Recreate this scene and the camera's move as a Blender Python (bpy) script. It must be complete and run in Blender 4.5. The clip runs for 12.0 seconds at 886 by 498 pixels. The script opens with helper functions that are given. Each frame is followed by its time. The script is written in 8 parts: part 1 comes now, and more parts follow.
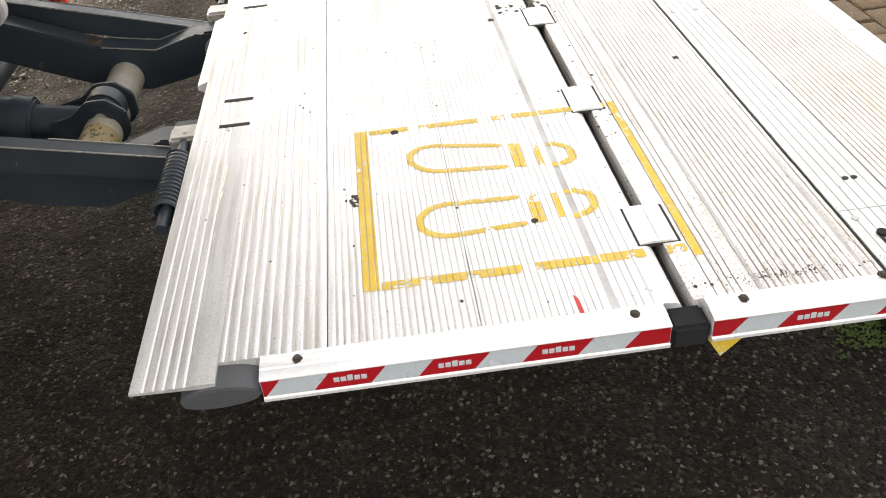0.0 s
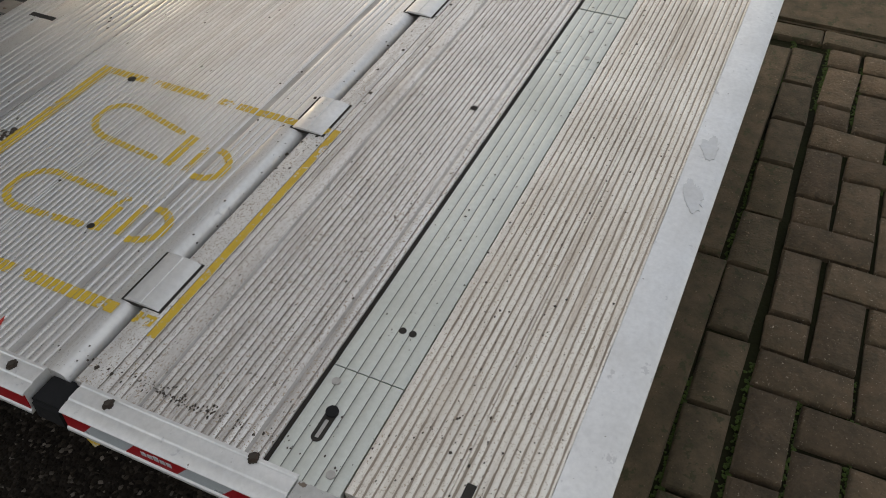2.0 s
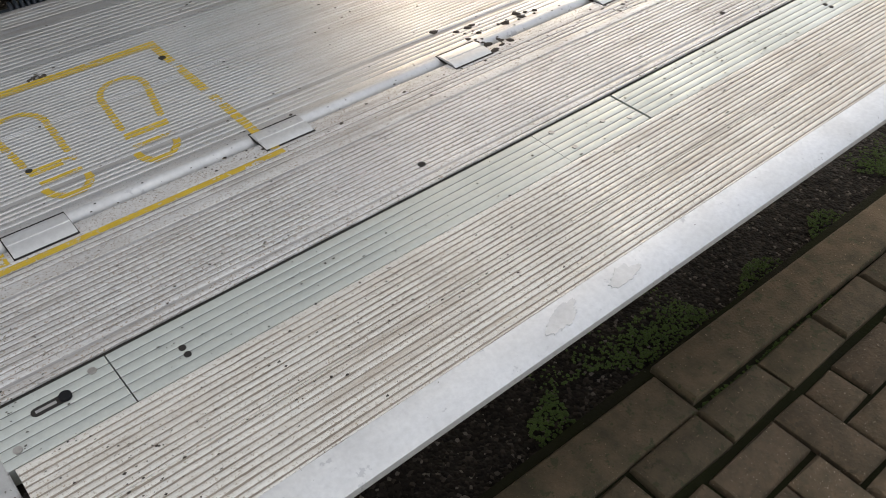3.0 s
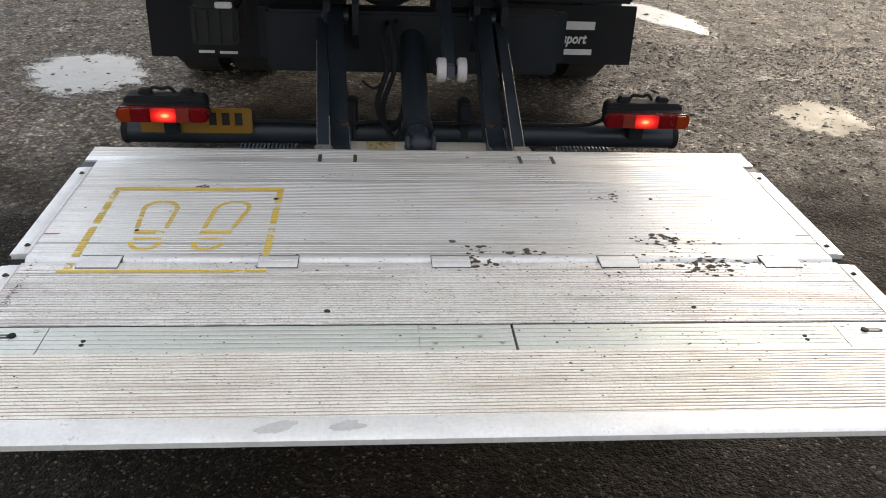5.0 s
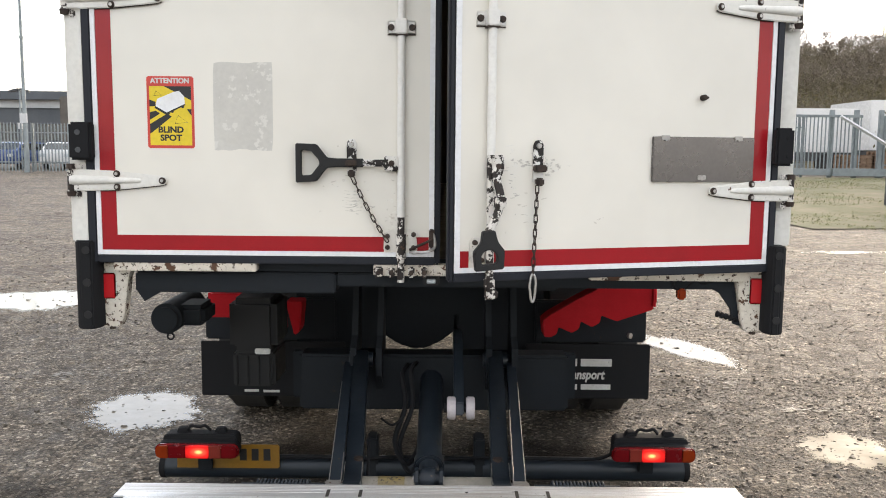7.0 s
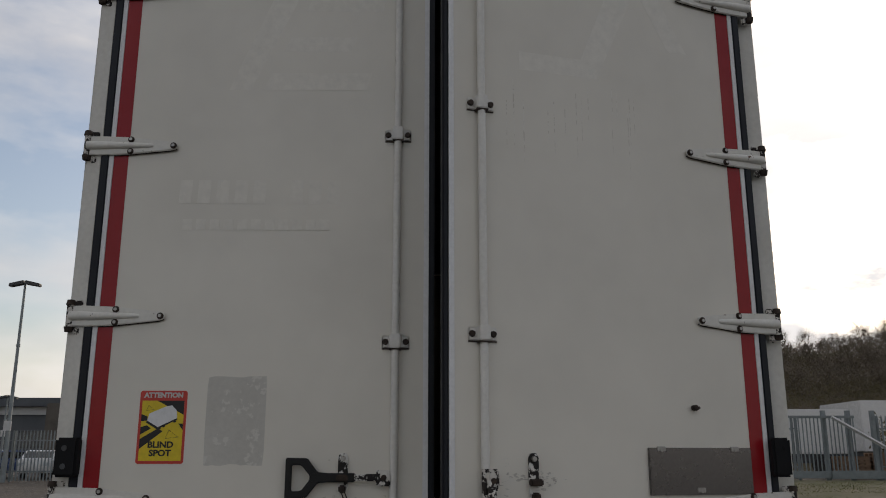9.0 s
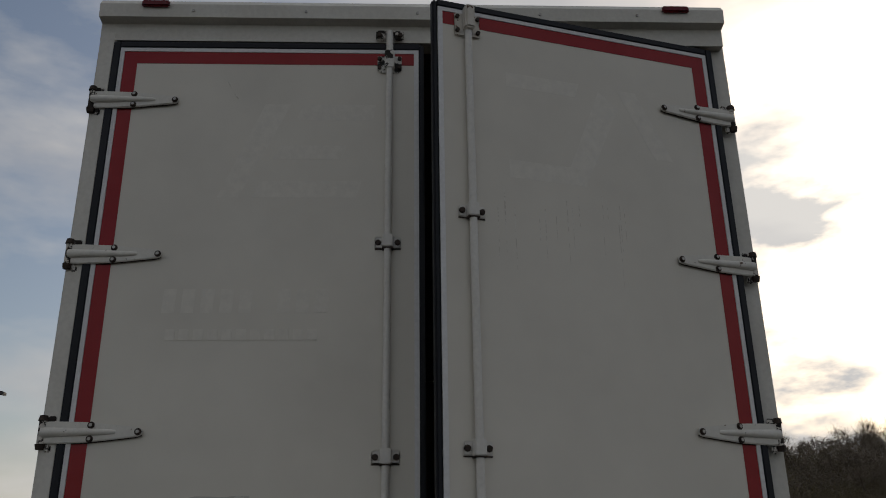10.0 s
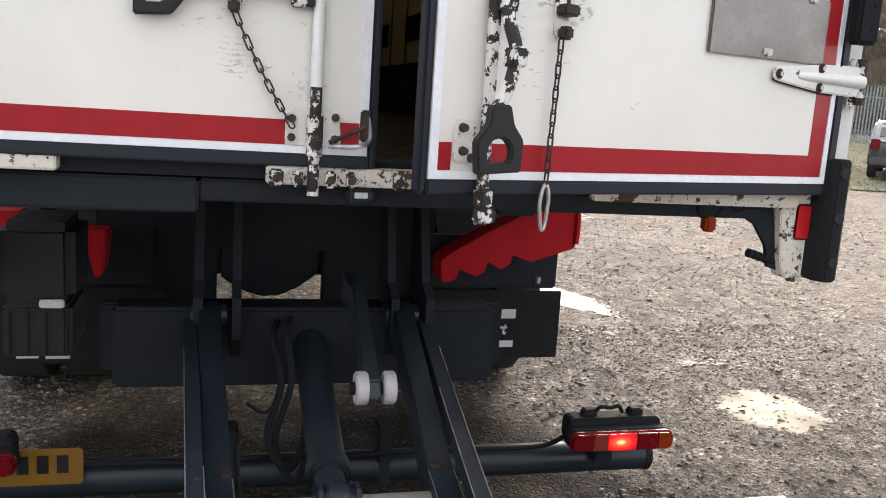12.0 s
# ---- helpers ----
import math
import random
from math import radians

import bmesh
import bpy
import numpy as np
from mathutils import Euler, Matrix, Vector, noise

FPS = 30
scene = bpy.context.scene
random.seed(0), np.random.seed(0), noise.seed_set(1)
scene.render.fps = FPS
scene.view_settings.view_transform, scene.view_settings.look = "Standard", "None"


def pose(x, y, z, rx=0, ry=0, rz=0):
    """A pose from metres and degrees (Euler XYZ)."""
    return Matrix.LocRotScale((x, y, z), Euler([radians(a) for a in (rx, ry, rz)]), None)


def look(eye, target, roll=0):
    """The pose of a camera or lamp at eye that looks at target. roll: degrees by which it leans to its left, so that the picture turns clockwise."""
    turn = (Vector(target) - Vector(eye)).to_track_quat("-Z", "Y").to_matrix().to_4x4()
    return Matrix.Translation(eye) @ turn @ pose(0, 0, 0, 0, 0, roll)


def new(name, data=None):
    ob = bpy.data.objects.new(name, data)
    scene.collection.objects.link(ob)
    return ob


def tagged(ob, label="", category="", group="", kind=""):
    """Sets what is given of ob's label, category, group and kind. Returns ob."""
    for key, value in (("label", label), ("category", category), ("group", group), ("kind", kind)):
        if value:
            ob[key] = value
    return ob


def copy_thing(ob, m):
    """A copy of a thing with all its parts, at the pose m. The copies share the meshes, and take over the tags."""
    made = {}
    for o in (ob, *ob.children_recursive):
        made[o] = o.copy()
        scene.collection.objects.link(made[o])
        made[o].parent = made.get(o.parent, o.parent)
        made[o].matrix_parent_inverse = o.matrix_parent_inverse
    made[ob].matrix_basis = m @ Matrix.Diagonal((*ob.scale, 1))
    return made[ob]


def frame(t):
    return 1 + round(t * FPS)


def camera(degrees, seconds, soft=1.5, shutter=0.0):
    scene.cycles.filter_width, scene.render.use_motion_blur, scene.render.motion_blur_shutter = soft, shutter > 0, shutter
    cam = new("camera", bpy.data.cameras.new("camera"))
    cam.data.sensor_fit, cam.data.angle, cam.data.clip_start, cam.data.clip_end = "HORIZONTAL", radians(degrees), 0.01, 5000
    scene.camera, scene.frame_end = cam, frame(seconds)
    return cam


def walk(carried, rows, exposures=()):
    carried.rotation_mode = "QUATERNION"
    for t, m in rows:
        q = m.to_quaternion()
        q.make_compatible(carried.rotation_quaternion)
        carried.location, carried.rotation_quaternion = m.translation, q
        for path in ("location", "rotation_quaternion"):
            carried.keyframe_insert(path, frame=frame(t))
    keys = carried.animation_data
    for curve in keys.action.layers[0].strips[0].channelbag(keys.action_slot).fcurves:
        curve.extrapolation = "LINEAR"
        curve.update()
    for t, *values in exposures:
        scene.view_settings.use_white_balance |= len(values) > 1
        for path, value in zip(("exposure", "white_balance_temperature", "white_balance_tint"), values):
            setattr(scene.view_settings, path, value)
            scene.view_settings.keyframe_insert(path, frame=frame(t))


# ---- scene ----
cam = camera(54.9, 12.0, soft=1.0)
PATH = [
    (0, (-1.847, -0.555, 1.218), (-0.248, -0.64, 0.02), -5.5),
    (0.5, (-1.68, -0.753, 1.24), (-0.166, -0.894, -0.059), -3.7),
    (1, (-1.586, -1.061, 1.235), (-0.112, -1.028, -0.116), -2.7),
    (1.5, (-1.542, -1.416, 1.289), (-0.123, -1.095, -0.084), 0.3),
    (2, (-1.4, -1.6, 1.29), (-0.094, -1.006, -0.103), 0.0),
    (2.5, (-1.222, -1.822, 1.287), (-0.1, -0.881, -0.075), -2.1),
    (3, (-0.999, -2.031, 1.295), (-0.025, -0.914, -0.048), 0.9),
    (3.2, (-0.895, -2.048, 1.279), (0.019, -0.885, -0.066), 1.9),
    (4.8, (-0.234, -2.682, 1.46), (-0.026, -0.967, 0.453), 2.3),
    (5, (-0.18, -2.761, 1.474), (-0.014, -1.005, 0.531), 2.6),
    (5.5, (-0.012, -2.905, 1.504), (0.046, -1.064, 0.724), 2.2),
    (6, (0.02, -2.955, 1.543), (0.018, -1.043, 0.956), 1.1),
    (6.5, (0.032, -2.983, 1.567), (0.025, -1.022, 1.175), 0.9),
    (7, (0.036, -2.997, 1.588), (0.036, -1.01, 1.362), 0.5),
    (7.2, (0.037, -2.998, 1.598), (0.037, -1.005, 1.433), 0.4),
    (8.8, (0.026, -3.008, 1.614), (0.039, -1.053, 2.022), 0.1),
    (9, (0.025, -3.014, 1.618), (0.045, -1.073, 2.09), 0.0),
    (9.5, (-0.002, -2.994, 1.647), (0.053, -1.093, 2.268), -0.3),
    (10, (-0.031, -2.955, 1.653), (0.047, -1.084, 2.357), -0.8),
    (10.5, (-0.134, -2.811, 1.586), (0.016, -0.891, 2.122), -2.1),
    (10.8, (-0.155, -2.66, 1.518), (0.066, -0.7, 1.853), -2.7),
    (11, (-0.14, -2.592, 1.502), (0.131, -0.619, 1.674), -2.5),
    (11.5, (-0.155, -2.294, 1.43), (0.245, -0.341, 1.259), 1.6),
    (12, (-0.301, -1.858, 1.351), (0.204, 0.047, 1.007), 3.8),
]
EXPOSURES = [(0.0, 0.98, 7500, 12), (0.5, 0.14, 7500, 12), (1.0, -0.34, 7450, 12), (1.5, -0.64, 7150, 10), (2.0, -0.70, 7050, 10), (2.5, -0.34, 6900, 11), (3.0, -0.32, 6850, 11), (5.0, 0.19, 6800, 11), (6.0, 0.40, 6860, 12), (6.5, 0.64, 6900, 12), (7.2, 0.67, 6900, 12), (8.8, -1.20, 6800, 13), (9.5, -1.86, 6750, 12), (10.0, -2.06, 6720, 11), (10.5, -2.15, 6900, 12), (11.0, -0.97, 6800, 14), (11.5, 0.03, 6550, 15), (12.0, 0.67, 6600, 15)]
walk(cam, [(t, look(eye, target, roll)) for t, eye, target, roll in PATH], EXPOSURES)

# ---------------------------------------------------------------- sky and sun
SUN_AZ, SUN_EL = 32.0, 20.0


def make_world():
    w = bpy.data.worlds.new("sky")
    scene.world = w
    w.use_nodes = True
    nt = w.node_tree
    nt.nodes.clear()
    out, bg = nt.nodes.new("ShaderNodeOutputWorld"), nt.nodes.new("ShaderNodeBackground")
    sky = nt.nodes.new("ShaderNodeTexSky")
    sky.sky_type, sky.sun_disc = "NISHITA", False
    sky.sun_elevation, sky.sun_rotation = radians(SUN_EL), radians(SUN_AZ)
    sky.air_density, sky.dust_density, sky.ozone_density = 1.0, 2.5, 1.0
    co, mp = nt.nodes.new("ShaderNodeTexCoord"), nt.nodes.new("ShaderNodeMapping")
    mp.inputs["Scale"].default_value = (1.0, 1.0, 2.6)
    n1 = nt.nodes.new("ShaderNodeTexNoise")
    n1.inputs["Scale"].default_value, n1.inputs["Detail"].default_value, n1.inputs["Roughness"].default_value = 2.3, 8.0, 0.55
    ramp = nt.nodes.new("ShaderNodeValToRGB")
    ramp.color_ramp.elements[0].position, ramp.color_ramp.elements[1].position = 0.36, 0.56
    n2 = nt.nodes.new("ShaderNodeTexNoise")
    n2.inputs["Scale"].default_value, n2.inputs["Detail"].default_value = 3.1, 6.0
    cl = nt.nodes.new("ShaderNodeValToRGB")
    cl.color_ramp.elements[0].position, cl.color_ramp.elements[0].color = 0.34, (7.6, 7.8, 8.2, 1)
    cl.color_ramp.elements[1].position, cl.color_ramp.elements[1].color = 0.62, (11.5, 11.4, 11.1, 1)
    # the cloud is thinner and brighter towards the sun
    tosun = Vector((math.sin(radians(SUN_AZ)) * math.cos(radians(SUN_EL)), math.cos(radians(SUN_AZ)) * math.cos(radians(SUN_EL)), math.sin(radians(SUN_EL))))
    dot = nt.nodes.new("ShaderNodeVectorMath")
    dot.operation = "DOT_PRODUCT"
    dot.inputs[1].default_value = tosun
    glow = nt.nodes.new("ShaderNodeMapRange")
    glow.inputs["From Min"].default_value, glow.inputs["From Max"].default_value = 0.05, 1.0
    glow.inputs["To Min"].default_value, glow.inputs["To Max"].default_value = 1.0, 1.75
    mul = nt.nodes.new("ShaderNodeVectorMath")
    mul.operation = "SCALE"
    mix = nt.nodes.new("ShaderNodeMix")
    mix.data_type = "RGBA"
    k = nt.links.new
    k(co.outputs["Generated"], mp.inputs["Vector"])
    k(mp.outputs["Vector"], n1.inputs["Vector"])
    k(mp.outputs["Vector"], n2.inputs["Vector"])
    k(co.outputs["Generated"], dot.inputs[0])
    k(dot.outputs["Value"], glow.inputs["Value"])
    # the cover breaks up some way off from the sun
    half = nt.nodes.new("ShaderNodeMapRange")
    half.inputs["From Min"].default_value, half.inputs["From Max"].default_value = -1.0, 1.0
    gap = nt.nodes.new("ShaderNodeValToRGB")
    gap.color_ramp.elements[0].position, gap.color_ramp.elements[0].color = 0.56, (0.5, 0.5, 0.5, 1)
    gap.color_ramp.elements[1].position, gap.color_ramp.elements[1].color = 1.0, (0.53, 0.53, 0.53, 1)
    for p, v in ((0.70, 0.415), (0.84, 0.42), (0.92, 0.5)):
        gap.color_ramp.elements.new(p).color = (v, v, v, 1)
    cover = nt.nodes.new("ShaderNodeMath")
    cover.operation = "ADD"
    shift = nt.nodes.new("ShaderNodeMath")
    shift.operation = "SUBTRACT"
    shift.inputs[1].default_value = 0.5
    k(dot.outputs["Value"], half.inputs["Value"])
    k(half.outputs["Result"], gap.inputs["Fac"])
    k(gap.outputs["Color"], cover.inputs[0])
    k(n1.outputs["Fac"], cover.inputs[1])
    k(cover.outputs["Value"], shift.inputs[0])
    k(shift.outputs["Value"], ramp.inputs["Fac"])
    k(n2.outputs["Fac"], cl.inputs["Fac"])
    k(cl.outputs["Color"], mul.inputs[0])
    k(glow.outputs["Result"], mul.inputs["Scale"])
    k(ramp.outputs["Color"], mix.inputs["Factor"])
    blue = nt.nodes.new("ShaderNodeVectorMath")
    blue.operation = "SCALE"
    blue.inputs["Scale"].default_value = 2.5
    k(sky.outputs["Color"], blue.inputs[0])
    k(blue.outputs["Vector"], mix.inputs["A"])
    k(mul.outputs["Vector"], mix.inputs["B"])
    k(mix.outputs["Result"], bg.inputs["Color"])
    bg.inputs["Strength"].default_value = 0.15
    k(bg.outputs["Background"], out.inputs["Surface"])
    d = bpy.data.lights.new("sun", "SUN")
    d.energy, d.angle, d.color = 0.8, radians(25), (1.0, 0.93, 0.82)
    s = new("sun", d)
    s.matrix_world = look(tosun * 50, (0, 0, 0))


make_world()


# ---------------------------------------------------------------- materials
def surf(name, c1, c2=None, rough=0.5, metal=0.0, scale=6.0, fine=90.0, bump=0.15, dist=0.002, spots=None, spot_scale=25.0, spot_cut=0.62, rvar=0.15,
         stretch=(1, 1, 1), streak=None, streak_amt=0.35, rand=0.0, island=0.0, spec=0.5, coat=0.0, spot2=None, spot2_scale=120.0, spot2_cut=0.7):
    """A worn surface: two scales of colour, uneven gloss, relief, and spots of another colour (rust, dirt) with shapes of their own."""
    m = bpy.data.materials.new(name)
    m.use_nodes = True
    nt = m.node_tree
    b = nt.nodes["Principled BSDF"]
    k = nt.links.new
    c2 = c2 or tuple(v * 0.8 for v in c1)
    co, mp = nt.nodes.new("ShaderNodeTexCoord"), nt.nodes.new("ShaderNodeMapping")
    mp.inputs["Scale"].default_value = stretch
    if rand:
        # each piece takes its own stretch of the pattern
        oi, sh = nt.nodes.new("ShaderNodeObjectInfo"), nt.nodes.new("ShaderNodeVectorMath")
        sh.operation = "MULTIPLY_ADD"
        sh.inputs[1].default_value = (37.0, 53.0, 11.0)
        k(oi.outputs["Random"], sh.inputs[0])
        k(co.outputs["Object"], sh.inputs[2])
        k(sh.outputs["Vector"], mp.inputs["Vector"])
    else:
        k(co.outputs["Object"], mp.inputs["Vector"])

    def nz(sc, detail=5.0, r=0.6, vec=mp):
        n = nt.nodes.new("ShaderNodeTexNoise")
        n.inputs["Scale"].default_value, n.inputs["Detail"].default_value, n.inputs["Roughness"].default_value = sc, detail, r
        k(vec.outputs["Vector"], n.inputs["Vector"])
        return n.outputs["Fac"]

    def ramp(fac, a, z, ca=0.0, cz=1.0):
        r = nt.nodes.new("ShaderNodeMapRange")
        for key, v in (("From Min", a), ("From Max", z), ("To Min", ca), ("To Max", cz)):
            r.inputs[key].default_value = v
        k(fac, r.inputs["Value"])
        return r.outputs["Result"]

    def mixc(fac, a, z):
        x = nt.nodes.new("ShaderNodeMix")
        x.data_type = "RGBA"
        for key, v in (("Factor", fac), ("A", a), ("B", z)):
            if isinstance(v, tuple):
                x.inputs[key].default_value = (*v, 1)
            elif isinstance(v, float):
                x.inputs[key].default_value = v
            else:
                k(v, x.inputs[key])
        return x.outputs["Result"]

    def mul(a, v):
        x = nt.nodes.new("ShaderNodeMath")
        x.operation = "MULTIPLY"
        k(a, x.inputs[0])
        x.inputs[1].default_value = v
        return x.outputs[0]

    big, small = nz(scale), nz(fine, 3.0)
    col = mixc(ramp(big, 0.3, 0.7), c1, c2)
    col = mixc(mul(ramp(small, 0.35, 0.75), 0.35), col, tuple(v * 0.72 for v in c2))
    rgh = ramp(big, 0.25, 0.75, max(rough - rvar, 0.02), min(rough + rvar, 1.0))
    met = None
    if streak:
        mp2 = nt.nodes.new("ShaderNodeMapping")
        mp2.inputs["Scale"].default_value = (1.1, 30.0, 1.1) if stretch == (1, 1, 1) else stretch
        k(co.outputs["Object"], mp2.inputs["Vector"])
        s = nz(3.0, 6.0, 0.65, mp2)
        t = nz(1.6, 4.0)
        both = nt.nodes.new("ShaderNodeMath")
        both.operation = "MULTIPLY"
        k(ramp(s, 0.42, 0.72), both.inputs[0])
        k(ramp(t, 0.38, 0.62), both.inputs[1])
        col = mixc(mul(both.outputs[0], streak_amt * 2), col, streak)
    for sp, ssc, cut in ((spots, spot_scale, spot_cut), (spot2, spot2_scale, spot2_cut)):
        if sp:
            f = ramp(nz(ssc, 4.0, 0.7), cut, cut + 0.03)
            col = mixc(f, col, sp)
            x = nt.nodes.new("ShaderNodeMix")
            k(f, x.inputs[0])
            k(rgh, x.inputs[2])
            x.inputs[3].default_value = 0.85
            rgh = x.outputs[0]
            if metal > 0:
                y = nt.nodes.new("ShaderNodeMix")
                k(f, y.inputs[0])
                if met:
                    k(met, y.inputs[2])
                else:
                    y.inputs[2].default_value = metal
                y.inputs[3].default_value = 0.0
                met = y.outputs[0]
    if rand:
        oi, hs = nt.nodes.new("ShaderNodeObjectInfo"), nt.nodes.new("ShaderNodeHueSaturation")
        k(ramp(oi.outputs["Random"], 0.0, 1.0, 1.0 - rand, 1.0 + rand), hs.inputs["Value"])
        k(col, hs.inputs["Color"])
        col = hs.outputs["Color"]
    if island:
        ge, hs = nt.nodes.new("ShaderNodeNewGeometry"), nt.nodes.new("ShaderNodeHueSaturation")
        k(ramp(ge.outputs["Random Per Island"], 0.0, 1.0, 1.0 - island, 1.0 + island), hs.inputs["Value"])
        k(col, hs.inputs["Color"])
        col = hs.outputs["Color"]
    k(col, b.inputs["Base Color"])
    k(rgh, b.inputs["Roughness"])
    b.inputs["Metallic"].default_value = metal
    if met:
        k(met, b.inputs["Metallic"])
    b.inputs["Specular IOR Level"].default_value = spec
    b.inputs["Coat Weight"].default_value = coat
    bp = nt.nodes.new("ShaderNodeBump")
    bp.inputs["Strength"].default_value, bp.inputs["Distance"].default_value = bump, dist
    k(small, bp.inputs["Height"])
    k(bp.outputs["Normal"], b.inputs["Normal"])
    return m


def ground_material():
    """Wet, worn chippings: stones of many colours in dark fines and painted crevice shade, with damp and dry stretches.
    """
    m = bpy.data.materials.new("gravelled_tarmac")
    m.use_nodes = True
    nt = m.node_tree
    b = nt.nodes["Principled BSDF"]
    k = nt.links.new
    co = nt.nodes.new("ShaderNodeTexCoord")

    def vor(sc, feature="F1"):
        v = nt.nodes.new("ShaderNodeTexVoronoi")
        v.feature = feature
        v.inputs["Scale"].default_value = sc
        k(co.outputs["Object"], v.inputs["Vector"])
        return v

    def nz(sc, d=6.0):
        n = nt.nodes.new("ShaderNodeTexNoise")
        n.inputs["Scale"].default_value, n.inputs["Detail"].default_value = sc, d
        k(co.outputs["Object"], n.inputs["Vector"])
        return n.outputs["Fac"]

    def cr(fac, *stops):
        r = nt.nodes.new("ShaderNodeValToRGB")
        e = r.color_ramp.elements
        while len(e) < len(stops):
            e.new(0.5)
        for el, (p, c) in zip(e, stops):
            el.position, el.color = p, (*c, 1) if isinstance(c, tuple) else (c, c, c, 1)
        k(fac, r.inputs["Fac"])
        return r.outputs["Color"]

    def mix(f, a, z, mode="MIX"):
        x = nt.nodes.new("ShaderNodeMix")
        x.data_type, x.blend_type = "RGBA", mode
        if isinstance(f, float):
            x.inputs["Factor"].default_value = f
        else:
            k(f, x.inputs["Factor"])
        k(a, x.inputs["A"])
        k(z, x.inputs["B"])
        return x.outputs["Result"]

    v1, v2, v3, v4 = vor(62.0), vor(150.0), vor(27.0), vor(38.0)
    def chan(v, n):
        s = nt.nodes.new("ShaderNodeSeparateColor")
        k(v.outputs["Color"], s.inputs["Color"])
        return s.outputs[n]
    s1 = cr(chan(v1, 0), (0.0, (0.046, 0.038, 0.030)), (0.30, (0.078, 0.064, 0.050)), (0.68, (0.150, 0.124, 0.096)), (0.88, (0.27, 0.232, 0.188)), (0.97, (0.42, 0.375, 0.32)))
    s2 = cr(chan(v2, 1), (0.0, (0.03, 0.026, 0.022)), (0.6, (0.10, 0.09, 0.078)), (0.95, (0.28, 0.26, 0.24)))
    s3 = cr(chan(v3, 2), (0.0, 0.62), (0.6, 1.0), (0.95, 1.5))
    # larger flat stones pressed into the fines
    s4 = cr(chan(v4, 0), (0.78, 1.0), (0.86, 1.55), (0.95, 1.9))
    col = mix(0.25, s1, s2)
    # fines between the stones, darkened further as painted crevice shade
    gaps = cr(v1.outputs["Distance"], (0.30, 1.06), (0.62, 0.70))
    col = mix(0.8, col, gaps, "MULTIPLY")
    col = mix(0.8, col, s3, "MULTIPLY")
    col = mix(0.6, col, s4, "MULTIPLY")
    shade = cr(nz(0.7), (0.36, (0.73, 0.71, 0.685)), (0.64, (1.05, 1.02, 0.965)))
    col = mix(1.0, col, shade, "MULTIPLY")
    mid = cr(nz(5.0), (0.34, 0.66), (0.66, 1.18))
    col = mix(1.0, col, mid, "MULTIPLY")
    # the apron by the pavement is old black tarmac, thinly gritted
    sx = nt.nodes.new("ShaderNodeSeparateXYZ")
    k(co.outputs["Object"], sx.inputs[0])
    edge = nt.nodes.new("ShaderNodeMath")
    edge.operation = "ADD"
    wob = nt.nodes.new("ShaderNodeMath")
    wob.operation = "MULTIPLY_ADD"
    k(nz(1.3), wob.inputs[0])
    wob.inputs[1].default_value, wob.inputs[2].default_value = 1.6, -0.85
    # stretched further under the lorry, where its black stands in for shade
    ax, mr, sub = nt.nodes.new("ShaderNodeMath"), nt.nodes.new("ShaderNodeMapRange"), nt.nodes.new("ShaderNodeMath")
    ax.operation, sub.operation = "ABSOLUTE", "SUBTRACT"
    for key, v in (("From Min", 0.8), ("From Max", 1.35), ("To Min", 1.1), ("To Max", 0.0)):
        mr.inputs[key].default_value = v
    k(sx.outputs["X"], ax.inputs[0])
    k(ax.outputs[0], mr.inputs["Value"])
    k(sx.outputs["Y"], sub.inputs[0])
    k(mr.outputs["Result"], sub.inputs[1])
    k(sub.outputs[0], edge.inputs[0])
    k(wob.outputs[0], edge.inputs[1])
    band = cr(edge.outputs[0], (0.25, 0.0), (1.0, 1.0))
    # darker than tarmac alone: the platform's shade is in this colour too
    tar_and_shade = cr(chan(v2, 0), (0.0, (0.007, 0.0058, 0.0046)), (0.80, (0.018, 0.0145, 0.0115)), (0.965, (0.042, 0.035, 0.028)), (0.994, (0.11, 0.096, 0.082)))
    col = mix(band, tar_and_shade, col)
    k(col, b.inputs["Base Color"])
    k(cr(nz(6.0), (0.35, 0.55), (0.65, 0.8)), b.inputs["Roughness"])
    k(cr(edge.outputs[0], (0.25, 0.05), (1.0, 0.16)), b.inputs["Specular IOR Level"])
    bp = nt.nodes.new("ShaderNodeBump")
    bp.inputs["Strength"].default_value, bp.inputs["Distance"].default_value = 1.0, 0.012
    h = mix(0.30, mix(0.5, v1.outputs["Distance"], v4.outputs["Distance"]), v2.outputs["Distance"])
    k(h, bp.inputs["Height"])
    bp.invert = True
    k(bp.outputs["Normal"], b.inputs["Normal"])
    return m


M = {}
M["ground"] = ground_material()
M["deck"] = surf("worn_ribbed_aluminium", (0.735, 0.735, 0.735), (0.635, 0.63, 0.625), rough=0.40, metal=0.62, scale=4.0, fine=260, bump=0.25, dist=0.0006,
                 streak=(0.26, 0.19, 0.13), streak_amt=0.42, spots=(0.07, 0.055, 0.045), spot_scale=85, spot_cut=0.71, spot2=(0.36, 0.33, 0.30), spot2_scale=330, spot2_cut=0.60)
M["deck_rear"] = surf("dirty_ribbed_aluminium", (0.76, 0.755, 0.75), (0.65, 0.635, 0.62), rough=0.42, metal=0.35, scale=5.0, fine=140, bump=0.7, dist=0.0010,
                      streak=(0.19, 0.155, 0.125), streak_amt=0.5, spots=(0.06, 0.045, 0.035), spot_scale=75, spot_cut=0.665, spot2=(0.30, 0.24, 0.18), spot2_scale=380, spot2_cut=0.565)
